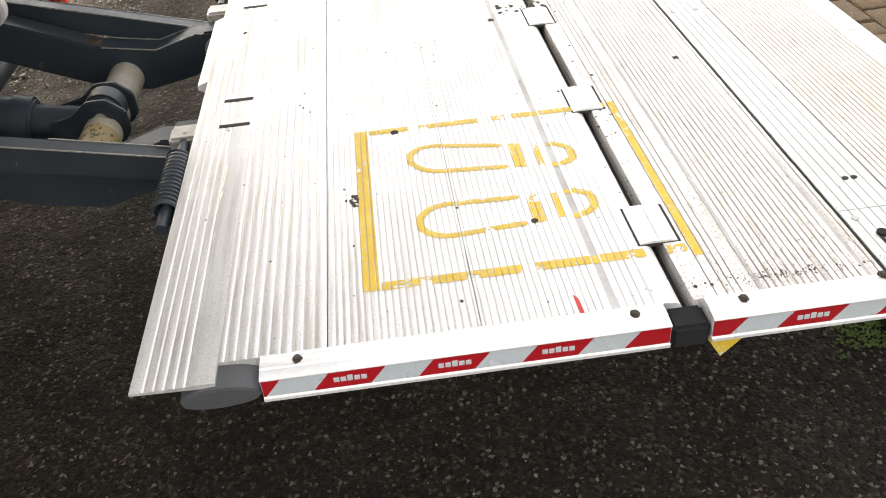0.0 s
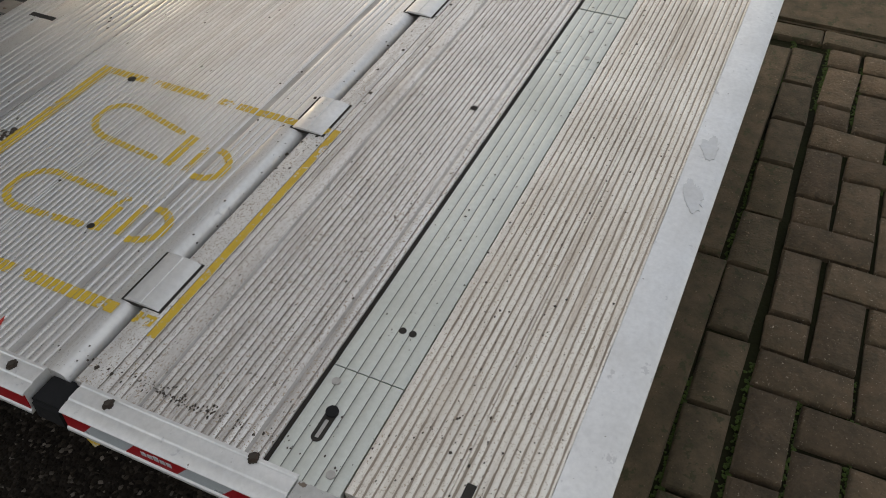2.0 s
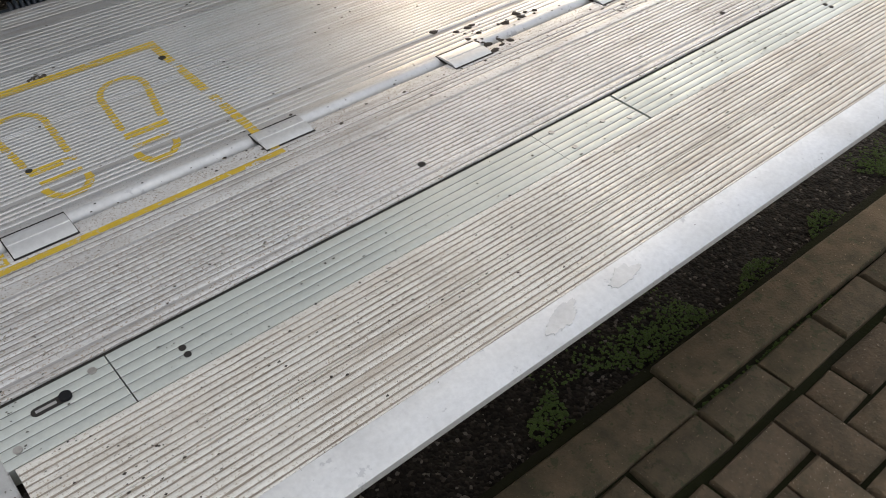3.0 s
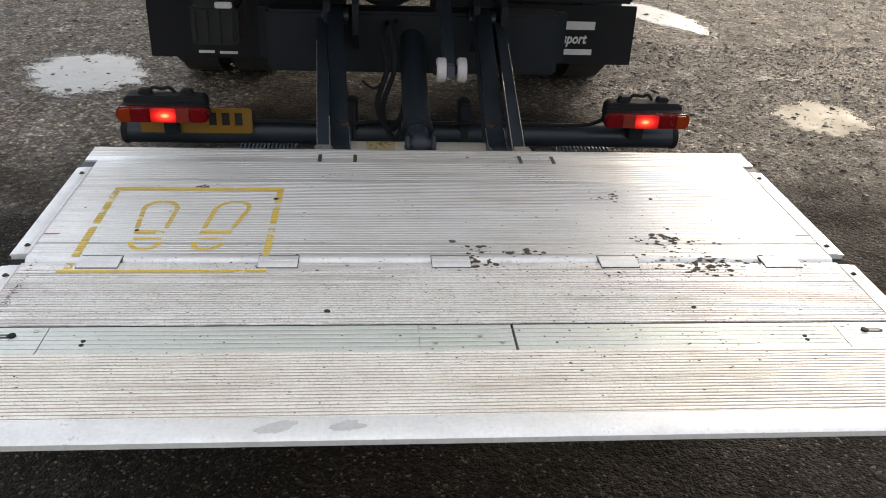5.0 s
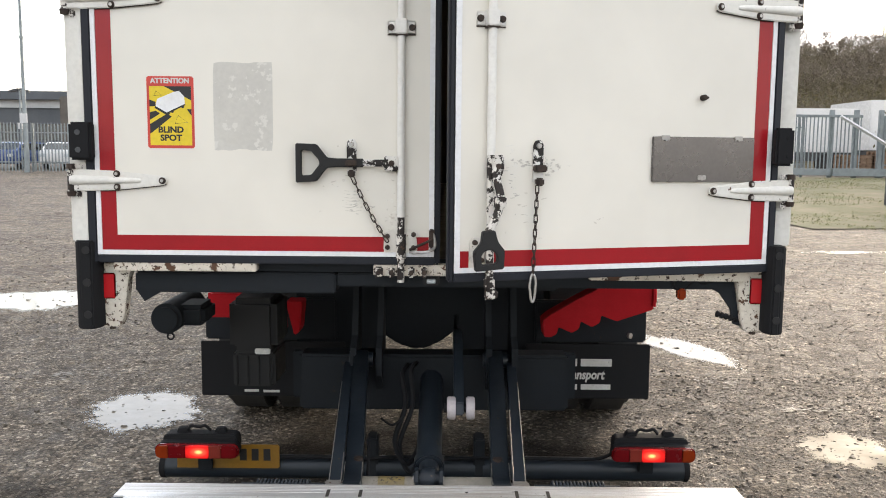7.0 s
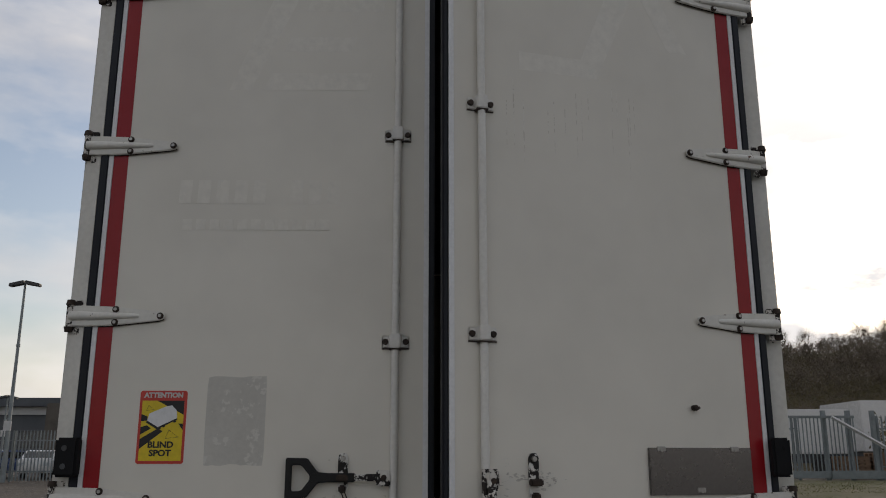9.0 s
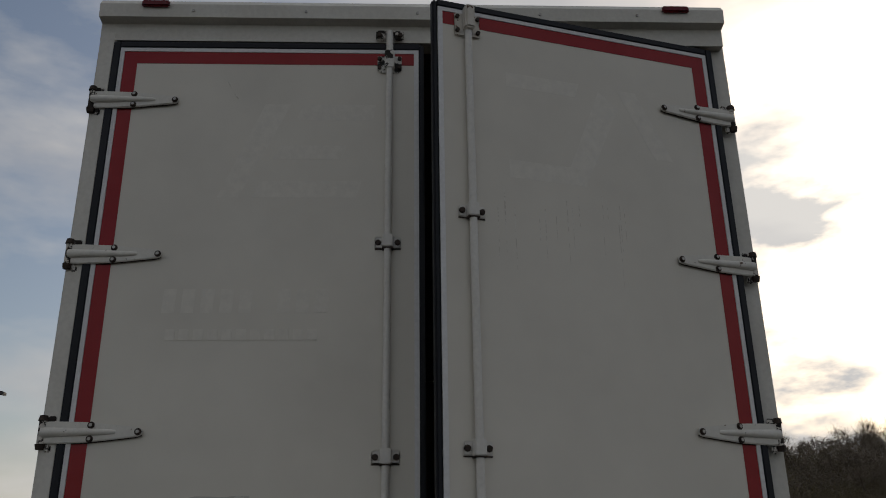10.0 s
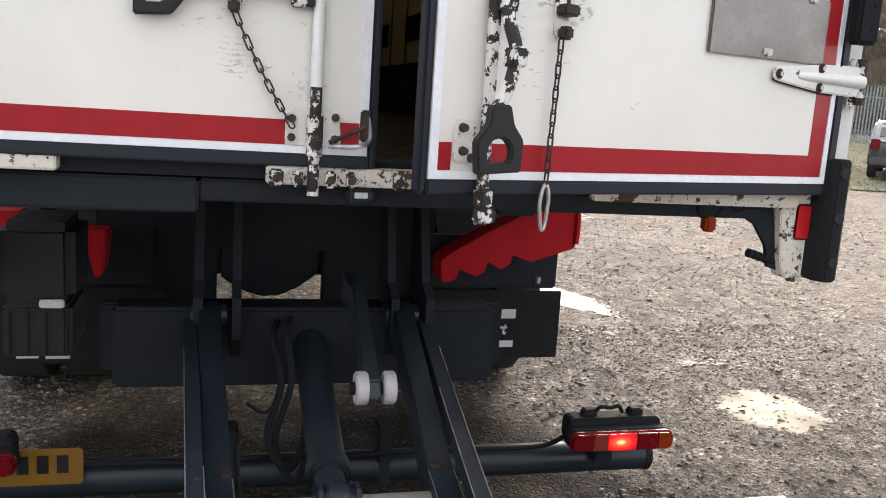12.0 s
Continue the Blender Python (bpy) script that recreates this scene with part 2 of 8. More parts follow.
M["deck_cream"] = surf("cream_stained_aluminium", (0.79, 0.765, 0.715), (0.69, 0.66, 0.61), rough=0.5, metal=0.25, scale=5.0, fine=170, bump=0.6, dist=0.0009,
                       streak=(0.30, 0.22, 0.15), streak_amt=0.35, spots=(0.06, 0.045, 0.035), spot_scale=75, spot_cut=0.70, spot2=(0.38, 0.32, 0.25), spot2_scale=380, spot2_cut=0.58)
M["groove_tan"] = surf("tan_dusty_groove", (0.40, 0.35, 0.29), (0.24, 0.20, 0.16), rough=0.95, scale=9, fine=160)
M["alu"] = surf("scuffed_plain_aluminium", (0.73, 0.73, 0.725), (0.60, 0.60, 0.60), rough=0.42, metal=0.4, scale=9.0, fine=120, bump=0.2, dist=0.0006,
                spots=(0.50, 0.50, 0.51), spot_scale=30, spot_cut=0.64, spot2=(0.14, 0.12, 0.10), spot2_scale=70, spot2_cut=0.70)
M["cast"] = surf("pitted_cast_end", (0.52, 0.52, 0.51), (0.36, 0.355, 0.345), rough=0.55, metal=0.35, scale=16, fine=110, bump=0.5, dist=0.001, spots=(0.14, 0.11, 0.085), spot_scale=34, spot_cut=0.60, spot2=(0.07, 0.055, 0.045), spot2_scale=120, spot2_cut=0.64)
M["strip"] = surf("grey_green_anodised_strip", (0.58, 0.605, 0.57), (0.52, 0.545, 0.51), rough=0.45, metal=0.4, fine=150, bump=0.12, dist=0.0005, spots=(0.1, 0.085, 0.07), spot_scale=90, spot_cut=0.74)
M["groove_light"] = surf("dusty_groove", (0.60, 0.585, 0.565), (0.44, 0.425, 0.405), rough=0.6, scale=7, fine=120, stretch=(1, 1, 1))
M["groove_brown"] = surf("brown_dirty_groove", (0.35, 0.32, 0.29), (0.17, 0.15, 0.13), rough=0.95, scale=9, fine=160, spots=(0.42, 0.38, 0.34), spot_scale=45, spot_cut=0.57)
M["groove_strip"] = surf("grey_strip_groove", (0.19, 0.19, 0.18), (0.10, 0.10, 0.095), rough=0.8, scale=20, fine=160)
M["channel"] = surf("grey_dusty_channel", (0.46, 0.45, 0.44), (0.33, 0.315, 0.30), rough=0.6, metal=0.3, scale=9, fine=140)
# packed dirt and the shade of gaps, pockets, slots and holes, in one black
M["groove"] = surf("dirt_and_recess_shade", (0.020, 0.017, 0.014), rough=0.95, fine=200)
M["yellow"] = surf("worn_yellow_paint", (0.60, 0.41, 0.025), (0.50, 0.33, 0.035), rough=0.6, scale=20, fine=220, bump=0.2, spots=(0.45, 0.43, 0.40), spot_scale=110, spot_cut=0.60)
M["redpaint"] = surf("red_paint_mark", (0.5, 0.03, 0.025), rough=0.6)
M["mud"] = surf("dried_mud", (0.055, 0.042, 0.032), (0.035, 0.028, 0.022), rough=0.95, fine=160, bump=0.6)
M["white"] = surf("off_white_body_panel", (0.72, 0.69, 0.622), (0.695, 0.665, 0.598), rough=0.40, scale=1.1, fine=2.6, bump=0.0, rvar=0.06, spots=(0.35, 0.31, 0.26), spot_scale=55, spot_cut=0.82, coat=0.1)
M["frame"] = surf("white_painted_steel_frame", (0.70, 0.685, 0.64), (0.64, 0.62, 0.57), rough=0.45, scale=5, fine=60, bump=0.08, spots=(0.12, 0.065, 0.035), spot_scale=40, spot_cut=0.735)
M["strapchip"] = surf("chipped_white_strap_paint", (0.71, 0.695, 0.65), (0.66, 0.64, 0.59), rough=0.42, scale=5, fine=60, bump=0.1, spots=(0.035, 0.022, 0.016), spot_scale=48, spot_cut=0.675, spot2=(0.10, 0.05, 0.03), spot2_scale=17, spot2_cut=0.655)
M["rusty"] = surf("rusting_white_steel", (0.68, 0.66, 0.61), (0.60, 0.56, 0.50), rough=0.55, scale=6, fine=60, bump=0.25, spots=(0.11, 0.055, 0.03), spot_scale=26, spot_cut=0.60)
M["chipped"] = surf("chipped_white_rod_paint", (0.72, 0.71, 0.68), (0.66, 0.64, 0.60), rough=0.42, scale=8, fine=70, bump=0.25, spots=(0.017, 0.014, 0.013), spot_scale=24, spot_cut=0.50)
M["rod"] = surf("white_rod_paint", (0.72, 0.71, 0.68), (0.68, 0.66, 0.62), rough=0.38, scale=6, fine=70, bump=0.1, spots=(0.05, 0.035, 0.028), spot_scale=28, spot_cut=0.72)
M["zinc"] = surf("weathered_zinc", (0.50, 0.49, 0.47), (0.36, 0.34, 0.32), rough=0.42, metal=0.8, scale=30, fine=140, bump=0.2, spots=(0.16, 0.08, 0.04), spot_scale=60, spot_cut=0.62)
M["rustiron"] = surf("rusty_iron", (0.060, 0.038, 0.027), (0.026, 0.019, 0.016), rough=0.7, metal=0.3, scale=40, fine=180, bump=0.5)
M["redtape"] = surf("red_reflective_tape", (0.33, 0.008, 0.014), (0.28, 0.007, 0.011), spec=0.25, rough=0.42, scale=8, fine=260, bump=0.12, dist=0.0004, spots=(0.45, 0.2, 0.18), spot_scale=140, spot_cut=0.79, coat=0.2)
M["whitetape"] = surf("white_edge_strip", (0.78, 0.785, 0.80), (0.70, 0.70, 0.71), rough=0.35, scale=6, fine=80, bump=0.05, spots=(0.25, 0.2, 0.16), spot_scale=60, spot_cut=0.78)
M["silvertape"] = surf("silver_reflective_tape", (0.50, 0.54, 0.57), (0.44, 0.48, 0.51), rough=0.3, metal=0.2, scale=12, fine=300, bump=0.1, dist=0.0003)
M["rubber"] = surf("black_rubber", (0.010, 0.0105, 0.012), (0.016, 0.016, 0.017), rough=0.8, spec=0.15, scale=8, fine=120, bump=0.3)
M["seal"] = surf("dark_blue_black_seal", (0.008, 0.010, 0.016), (0.013, 0.015, 0.021), spec=0.3, rough=0.55, scale=8, fine=90, bump=0.15)
M["plastic"] = surf("black_grained_plastic", (0.014, 0.014, 0.015), (0.022, 0.022, 0.022), rough=0.62, spec=0.25, fine=220, bump=0.3)
M["steelblue"] = surf("blue_black_painted_steel", (0.013, 0.019, 0.026), (0.020, 0.026, 0.033), spec=0.35, rough=0.42, scale=7, fine=80, bump=0.2, spots=(0.09, 0.07, 0.055), spot_scale=30, spot_cut=0.68)
M["chassis"] = surf("grimy_black_chassis", (0.0135, 0.0165, 0.0205), (0.0195, 0.022, 0.0245), rough=0.8, spec=0.15, scale=6, fine=60, bump=0.3, spots=(0.03, 0.025, 0.02), spot_scale=18, spot_cut=0.68)
M["greytube"] = surf("dusty_grey_tube_paint", (0.30, 0.275, 0.23), (0.20, 0.18, 0.15), rough=0.55, scale=9, fine=90, bump=0.25, spots=(0.12, 0.09, 0.07), spot_scale=24, spot_cut=0.63)
M["labelfade"] = surf("faded_yellow_label", (0.24, 0.17, 0.05), (0.20, 0.16, 0.09), rough=0.6, scale=30, fine=120, spots=(0.06, 0.05, 0.04), spot_scale=60, spot_cut=0.56)
M["stainless"] = surf("dull_stainless_sheet", (0.19, 0.18, 0.175), (0.16, 0.15, 0.145), rough=0.27, metal=0.9, scale=3, fine=90, bump=0.06, dist=0.0004)
M["redplastic"] = surf("red_moulded_plastic", (0.47, 0.008, 0.015), (0.38, 0.007, 0.012), spec=0.15, rough=0.55, scale=5, fine=120, bump=0.15)
M["lens_red"] = surf("red_lamp_lens", (0.15, 0.004, 0.006), (0.11, 0.003, 0.005), rough=0.2, scale=30, fine=300, bump=0.1, spec=0.3, coat=0.15)
M["lens_orange"] = surf("orange_lamp_lens", (0.24, 0.030, 0.006), (0.19, 0.022, 0.004), rough=0.2, fine=300, spec=0.3, coat=0.15)
M["lens_clear"] = surf("pinkish_clear_lens", (0.22, 0.032, 0.022), rough=0.2, fine=300, spec=0.3, coat=0.15)
M["reflector"] = surf("red_reflector", (0.52, 0.015, 0.02), (0.45, 0.012, 0.016), rough=0.18, fine=300, coat=0.5)
M["plate"] = surf("yellow_number_plate", (0.25, 0.125, 0.012), rough=0.45)
M["black"] = surf("black_print", (0.012, 0.012, 0.013), rough=0.5)
M["whiteprint"] = surf("white_print", (0.62, 0.61, 0.58), rough=0.6, spots=(0.2, 0.19, 0.18), spot_scale=150, spot_cut=0.62)
M["signred"] = surf("sign_red", (0.62, 0.05, 0.035), rough=0.4, bump=0.02)
M["signyellow"] = surf("sign_yellow", (0.80, 0.60, 0.02), rough=0.4, bump=0.02)
M["ghost"] = surf("dull_glue_patch", (0.50, 0.485, 0.445), (0.57, 0.555, 0.51), rough=0.75, scale=9, fine=60, bump=0.1, spots=(0.61, 0.595, 0.55), spot_scale=16, spot_cut=0.57, spot2=(0.46, 0.44, 0.40), spot2_scale=130, spot2_cut=0.68)
M["rustchip"] = surf("rusted_rod_end", (0.66, 0.64, 0.60), (0.58, 0.54, 0.49), rough=0.6, scale=8, fine=70, bump=0.4, spots=(0.020, 0.015, 0.013), spot_scale=26, spot_cut=0.465, spot2=(0.09, 0.045, 0.025), spot2_scale=50, spot2_cut=0.64)
M["trace"] = surf("faint_vinyl_trace", (0.738, 0.710, 0.646), (0.72, 0.692, 0.63), rough=0.5, scale=5, fine=30, bump=0.03, spots=(0.69, 0.67, 0.615), spot_scale=12, spot_cut=0.6)
M["grime"] = surf("rubbed_in_grime", (0.52, 0.48, 0.415), (0.60, 0.57, 0.505), rough=0.7, scale=30, fine=120, bump=0.05, spots=(0.70, 0.68, 0.625), spot_scale=40, spot_cut=0.47)
M["rubmark"] = surf("faint_rub_mark", (0.47, 0.445, 0.395), (0.56, 0.535, 0.48), rough=0.7, scale=40, fine=160, bump=0.05, spots=(0.69, 0.67, 0.615), spot_scale=60, spot_cut=0.5)
M["smudge"] = surf("grey_rubbed_smudge", (0.40, 0.375, 0.33), (0.54, 0.52, 0.47), rough=0.7, scale=40, fine=160, bump=0.05, spots=(0.68, 0.66, 0.605), spot_scale=55, spot_cut=0.50)
M["dullalu"] = surf("damp_shoe_mark", (0.57, 0.575, 0.58), (0.51, 0.515, 0.52), rough=0.42, metal=0.45, scale=30, fine=150)
M["roller"] = surf("pale_grey_nylon_roller", (0.46, 0.42, 0.43), (0.38, 0.35, 0.36), rough=0.6, fine=120)
M["brick"] = surf("weathered_brick_paver", (0.116, 0.080, 0.049), (0.064, 0.051, 0.033), rough=0.9, spec=0.25, scale=26, fine=120, bump=1.0, dist=0.005, spots=(0.36, 0.31, 0.24), spot_scale=210, spot_cut=0.645, spot2=(0.070, 0.054, 0.034), spot2_scale=38, spot2_cut=0.60, rand=0.26)
M["kerb"] = surf("weathered_brown_kerb_block", (0.104, 0.075, 0.045), (0.050, 0.042, 0.026), rough=0.9, spec=0.25, scale=22, fine=170, bump=1.0, dist=0.004, spots=(0.24, 0.18, 0.12), spot_scale=170, spot_cut=0.645, spot2=(0.045, 0.043, 0.021), spot2_scale=38, spot2_cut=0.58, rand=0.2)
M["joint"] = surf("mossy_joint_sand", (0.012, 0.010, 0.006), (0.016, 0.018, 0.006), spec=0.1, rough=1.0, scale=6, fine=150, bump=0.8, dist=0.004)
M["moss"] = surf("green_moss", (0.050, 0.085, 0.008), (0.030, 0.050, 0.006), rough=1.0, scale=30, fine=240, bump=0.9, dist=0.004)
M["stone"] = surf("mixed_chippings", (0.17, 0.145, 0.118), (0.12, 0.102, 0.083), rough=0.75, scale=40, fine=200, bump=0.3, island=0.8)
M["grit"] = surf("dark_grit", (0.085, 0.072, 0.060), (0.06, 0.051, 0.043), rough=0.85, scale=40, fine=200, bump=0.3, island=0.9)
M["sillrust"] = surf("flaking_rusted_sill", (0.66, 0.62, 0.54), (0.56, 0.50, 0.42), rough=0.7, scale=9, fine=80, bump=0.5, spots=(0.085, 0.040, 0.020), spot_scale=19, spot_cut=0.565, spot2=(0.05, 0.03, 0.02), spot2_scale=60, spot2_cut=0.58)
M["silt"] = surf("pale_damp_silt", (0.17, 0.148, 0.12), (0.13, 0.112, 0.09), rough=0.45, scale=14, fine=120, bump=0.5, dist=0.004, spots=(0.07, 0.06, 0.05), spot_scale=60, spot_cut=0.55)


def water_material(name, mud, rough, spec):
    """Muddy water: a film that breaks up over the stones where it is shallow."""
    m = surf(name, mud, tuple(v * 0.82 for v in mud), rough=rough, rvar=rough * 0.5, scale=5, fine=14, bump=0.05, dist=0.004, spec=spec)
    nt = m.node_tree
    k = nt.links.new
    b = nt.nodes["Principled BSDF"]
    out = next(n for n in nt.nodes if n.type == "OUTPUT_MATERIAL")
    at, co, n1, n2 = nt.nodes.new("ShaderNodeAttribute"), nt.nodes.new("ShaderNodeTexCoord"), nt.nodes.new("ShaderNodeTexNoise"), nt.nodes.new("ShaderNodeTexVoronoi")
    at.attribute_name = "depth"
    n1.inputs["Scale"].default_value, n1.inputs["Detail"].default_value, n1.inputs["Roughness"].default_value = 16.0, 7.0, 0.7
    n2.inputs["Scale"].default_value = 62.0
    k(co.outputs["Object"], n1.inputs["Vector"])
    k(co.outputs["Object"], n2.inputs["Vector"])
    stone = nt.nodes.new("ShaderNodeMath")
    stone.operation = "MULTIPLY_ADD"
    stone.inputs[1].default_value = 0.35
    k(n2.outputs["Distance"], stone.inputs[0])
    k(n1.outputs["Fac"], stone.inputs[2])
    add = nt.nodes.new("ShaderNodeMath")
    add.operation = "ADD"
    k(at.outputs["Fac"], add.inputs[0])
    k(stone.outputs["Value"], add.inputs[1])
    mr = nt.nodes.new("ShaderNodeMapRange")
    for key, v in (("From Min", 0.88), ("From Max", 1.16), ("To Min", 0.0), ("To Max", 1.0)):
        mr.inputs[key].default_value = v
    k(add.outputs["Value"], mr.inputs["Value"])
    tr, mix = nt.nodes.new("ShaderNodeBsdfTransparent"), nt.nodes.new("ShaderNodeMixShader")
    k(mr.outputs["Result"], mix.inputs[0])
    k(tr.outputs[0], mix.inputs[1])
    k(b.outputs[0], mix.inputs[2])
    k(mix.outputs[0], out.inputs["Surface"])
    return m


M["water"] = water_material("shallow_puddle_water", (0.29, 0.255, 0.205), 0.16, 0.20)
M["silt_water"] = water_material("wet_silty_pool", (0.31, 0.272, 0.212), 0.5, 0.06)
M["grass"] = surf("short_rough_grass", (0.145, 0.122, 0.075), (0.078, 0.088, 0.030), rough=1.0, scale=0.9, fine=9, bump=0.8, dist=0.02)
M["blade"] = surf("grass_blades", (0.17, 0.175, 0.06), (0.13, 0.135, 0.045), rough=0.9, scale=2, fine=40)
M["galv"] = surf("galvanised_palisade", (0.24, 0.27, 0.28), (0.18, 0.205, 0.215), rough=0.55, metal=0.3, scale=4, fine=60, bump=0.1, rand=0.1)
M["cladding"] = surf("dark_blue_grey_cladding", (0.075, 0.085, 0.10), (0.06, 0.068, 0.08), rough=0.5, scale=0.4, fine=6)
M["palecladding"] = surf("pale_cladding", (0.55, 0.56, 0.57), (0.48, 0.49, 0.50), rough=0.5, scale=0.4, fine=6)
M["glass"] = surf("dark_window_glass", (0.02, 0.025, 0.03), rough=0.06, rvar=0.02, bump=0.0, spec=0.7)
M["carwhite"] = surf("white_car_paint", (0.70, 0.70, 0.70), rough=0.25, bump=0.01, coat=0.4)
M["carblue"] = surf("blue_car_paint", (0.03, 0.07, 0.20), rough=0.25, bump=0.01, coat=0.4)
M["cargrey"] = surf("dark_grey_car_paint", (0.05, 0.055, 0.065), rough=0.25, bump=0.01, coat=0.4)
M["cabgreen"] = surf("dark_green_cab_paint", (0.004, 0.060, 0.042), (0.0035, 0.046, 0.034), rough=0.5, spec=0.15, bump=0.02, scale=2)
M["tyre"] = surf("tyre_rubber", (0.02, 0.02, 0.021), (0.032, 0.03, 0.028), rough=0.8, scale=8, fine=120, bump=0.4)
M["darkgrey"] = surf("dark_grey_plastic", (0.055, 0.058, 0.063), (0.045, 0.047, 0.05), rough=0.55, fine=120)
M["ply"] = surf("varnished_plywood_lining", (0.50, 0.42, 0.28), (0.42, 0.35, 0.23), rough=0.5, scale=2, fine=40, stretch=(1, 1, 0.2))
M["floorply"] = surf("dark_phenolic_floor", (0.06, 0.045, 0.035), rough=0.6)
M["wood"] = surf("weathered_pallet_wood", (0.26, 0.17, 0.11), (0.18, 0.115, 0.075), rough=0.9, scale=3, fine=50, bump=0.4, rand=0.15)
M["container"] = surf("grey_brown_container", (0.11, 0.095, 0.08), (0.08, 0.07, 0.06), rough=0.7, scale=1.5, fine=20)
M["bark"] = surf("grey_brown_bark", (0.10, 0.075, 0.055), (0.07, 0.052, 0.04), rough=0.95, scale=6, fine=40, bump=0.6)
M["leaf"] = surf("autumn_olive_leaves", (0.155, 0.13, 0.062), (0.115, 0.10, 0.047), rough=0.8, scale=0.6, fine=5)
M["scrub"] = surf("brown_scrub_bank", (0.12, 0.10, 0.058), (0.085, 0.073, 0.042), rough=1.0, scale=0.35, fine=4, bump=0.9, dist=0.3, spots=(0.17, 0.125, 0.05), spot_scale=1.1, spot_cut=0.6)
M["leaf2"] = surf("yellowing_leaves", (0.18, 0.14, 0.062), (0.135, 0.11, 0.05), rough=0.8, scale=0.5, fine=5)
M["twig"] = surf("bare_brown_twigs", (0.20, 0.165, 0.13), (0.16, 0.13, 0.10), rough=0.9, scale=0.6, fine=5)
M["hill"] = surf("far_wooded_hill", (0.075, 0.08, 0.055), (0.11, 0.10, 0.075), rough=1.0, scale=0.06, fine=0.8, bump=0.5, dist=1.0)


def translucent_roof():
    m = bpy.data.materials.new("translucent_roof_sheet")
    m.use_nodes = True
    nt = m.node_tree
    nt.nodes.clear()
    out, mix = nt.nodes.new("ShaderNodeOutputMaterial"), nt.nodes.new("ShaderNodeMixShader")
    d, t = nt.nodes.new("ShaderNodeBsdfDiffuse"), nt.nodes.new("ShaderNodeBsdfTranslucent")
    n = nt.nodes.new("ShaderNodeTexNoise")
    n.inputs["Scale"].default_value = 3.0
    r = nt.nodes.new("ShaderNodeValToRGB")
    r.color_ramp.elements[0].color, r.color_ramp.elements[1].color = (0.55, 0.50, 0.38, 1), (0.70, 0.66, 0.54, 1)
    nt.links.new(n.outputs["Fac"], r.inputs["Fac"])
    for s in (d, t):
        nt.links.new(r.outputs["Color"], s.inputs["Color"])
    mix.inputs[0].default_value = 0.5
    nt.links.new(d.outputs[0], mix.inputs[1])
    nt.links.new(t.outputs[0], mix.inputs[2])
    nt.links.new(mix.outputs[0], out.inputs["Surface"])
    return m


M["roof"] = translucent_roof()


# ---------------------------------------------------------------- mesh helpers
def origin(ob):
    p = Vector((0, 0, 0))
    while ob:
        p = p + ob.location
        ob = ob.parent
    return p


def part(name, bm, mat, parent=None, label="", sharp=35.0, fix=True):
    """A bmesh in world metres as ONE mesh object, under its thing."""
    if fix:
        bmesh.ops.recalc_face_normals(bm, faces=bm.faces[:])
    if parent:
        bm.transform(Matrix.Translation(-origin(parent)))
    me = bpy.data.meshes.new(name)
    bm.to_mesh(me)
    bm.free()
    for m in mat if isinstance(mat, (list, tuple)) else [mat]:
        me.materials.append(M[m] if isinstance(m, str) else m)
    if sharp:
        me.polygons.foreach_set("use_smooth", [True] * len(me.polygons))
        me.set_sharp_from_angle(angle=radians(sharp))
    ob = new(name, me)
    ob.parent = parent
    if label:
        tagged(ob, label)
    return ob


def thing(name, loc, label, category, group="", kind=""):
    ob = new(name)
    ob.empty_display_size = 0.1
    ob.location = loc
    return tagged(ob, label, category, group, kind)


def B(*makers):
    bm = bmesh.new()
    for f in makers:
        f(bm)
    return bm


def bx(x0, x1, y0, y1, z0, z1, bev=0.0, seg=2, m=None, mi=0):
    def f(bm):
        t = bmesh.new()
        bmesh.ops.create_cube(t, size=1.0)
        t.transform(Matrix.Translation(((x0 + x1) / 2, (y0 + y1) / 2, (z0 + z1) / 2)) @ Matrix.Diagonal((abs(x1 - x0), abs(y1 - y0), abs(z1 - z0), 1)))
        if bev:
            bmesh.ops.bevel(t, geom=t.edges[:], offset=bev, segments=seg, affect="EDGES", clamp_overlap=True)
        merge(bm, t, m, mi)
    return f


def merge(bm, t, m=None, mi=0):
    if m is not None:
        t.transform(m)
    for fc in t.faces:
        fc.material_index = mi
    me = bpy.data.meshes.new("t")
    t.to_mesh(me)
    t.free()
    bm.from_mesh(me)
    bpy.data.meshes.remove(me)


def cyl(a, b, r, r2=None, n=16, caps=True, mi=0, bev=0.0):
    def f(bm):
        t = bmesh.new()
        p, q = Vector(a), Vector(b)
        bmesh.ops.create_cone(t, cap_ends=caps, cap_tris=False, segments=n, radius1=r, radius2=r if r2 is None else r2, depth=(q - p).length)
        if bev:
            bmesh.ops.bevel(t, geom=[e for e in t.edges if len(e.link_faces) == 2 and max(len(x.verts) for x in e.link_faces) > 4], offset=bev, segments=2, affect="EDGES")
        merge(bm, t, Matrix.Translation((p + q) / 2) @ (q - p).to_track_quat("Z", "Y").to_matrix().to_4x4(), mi)
    return f


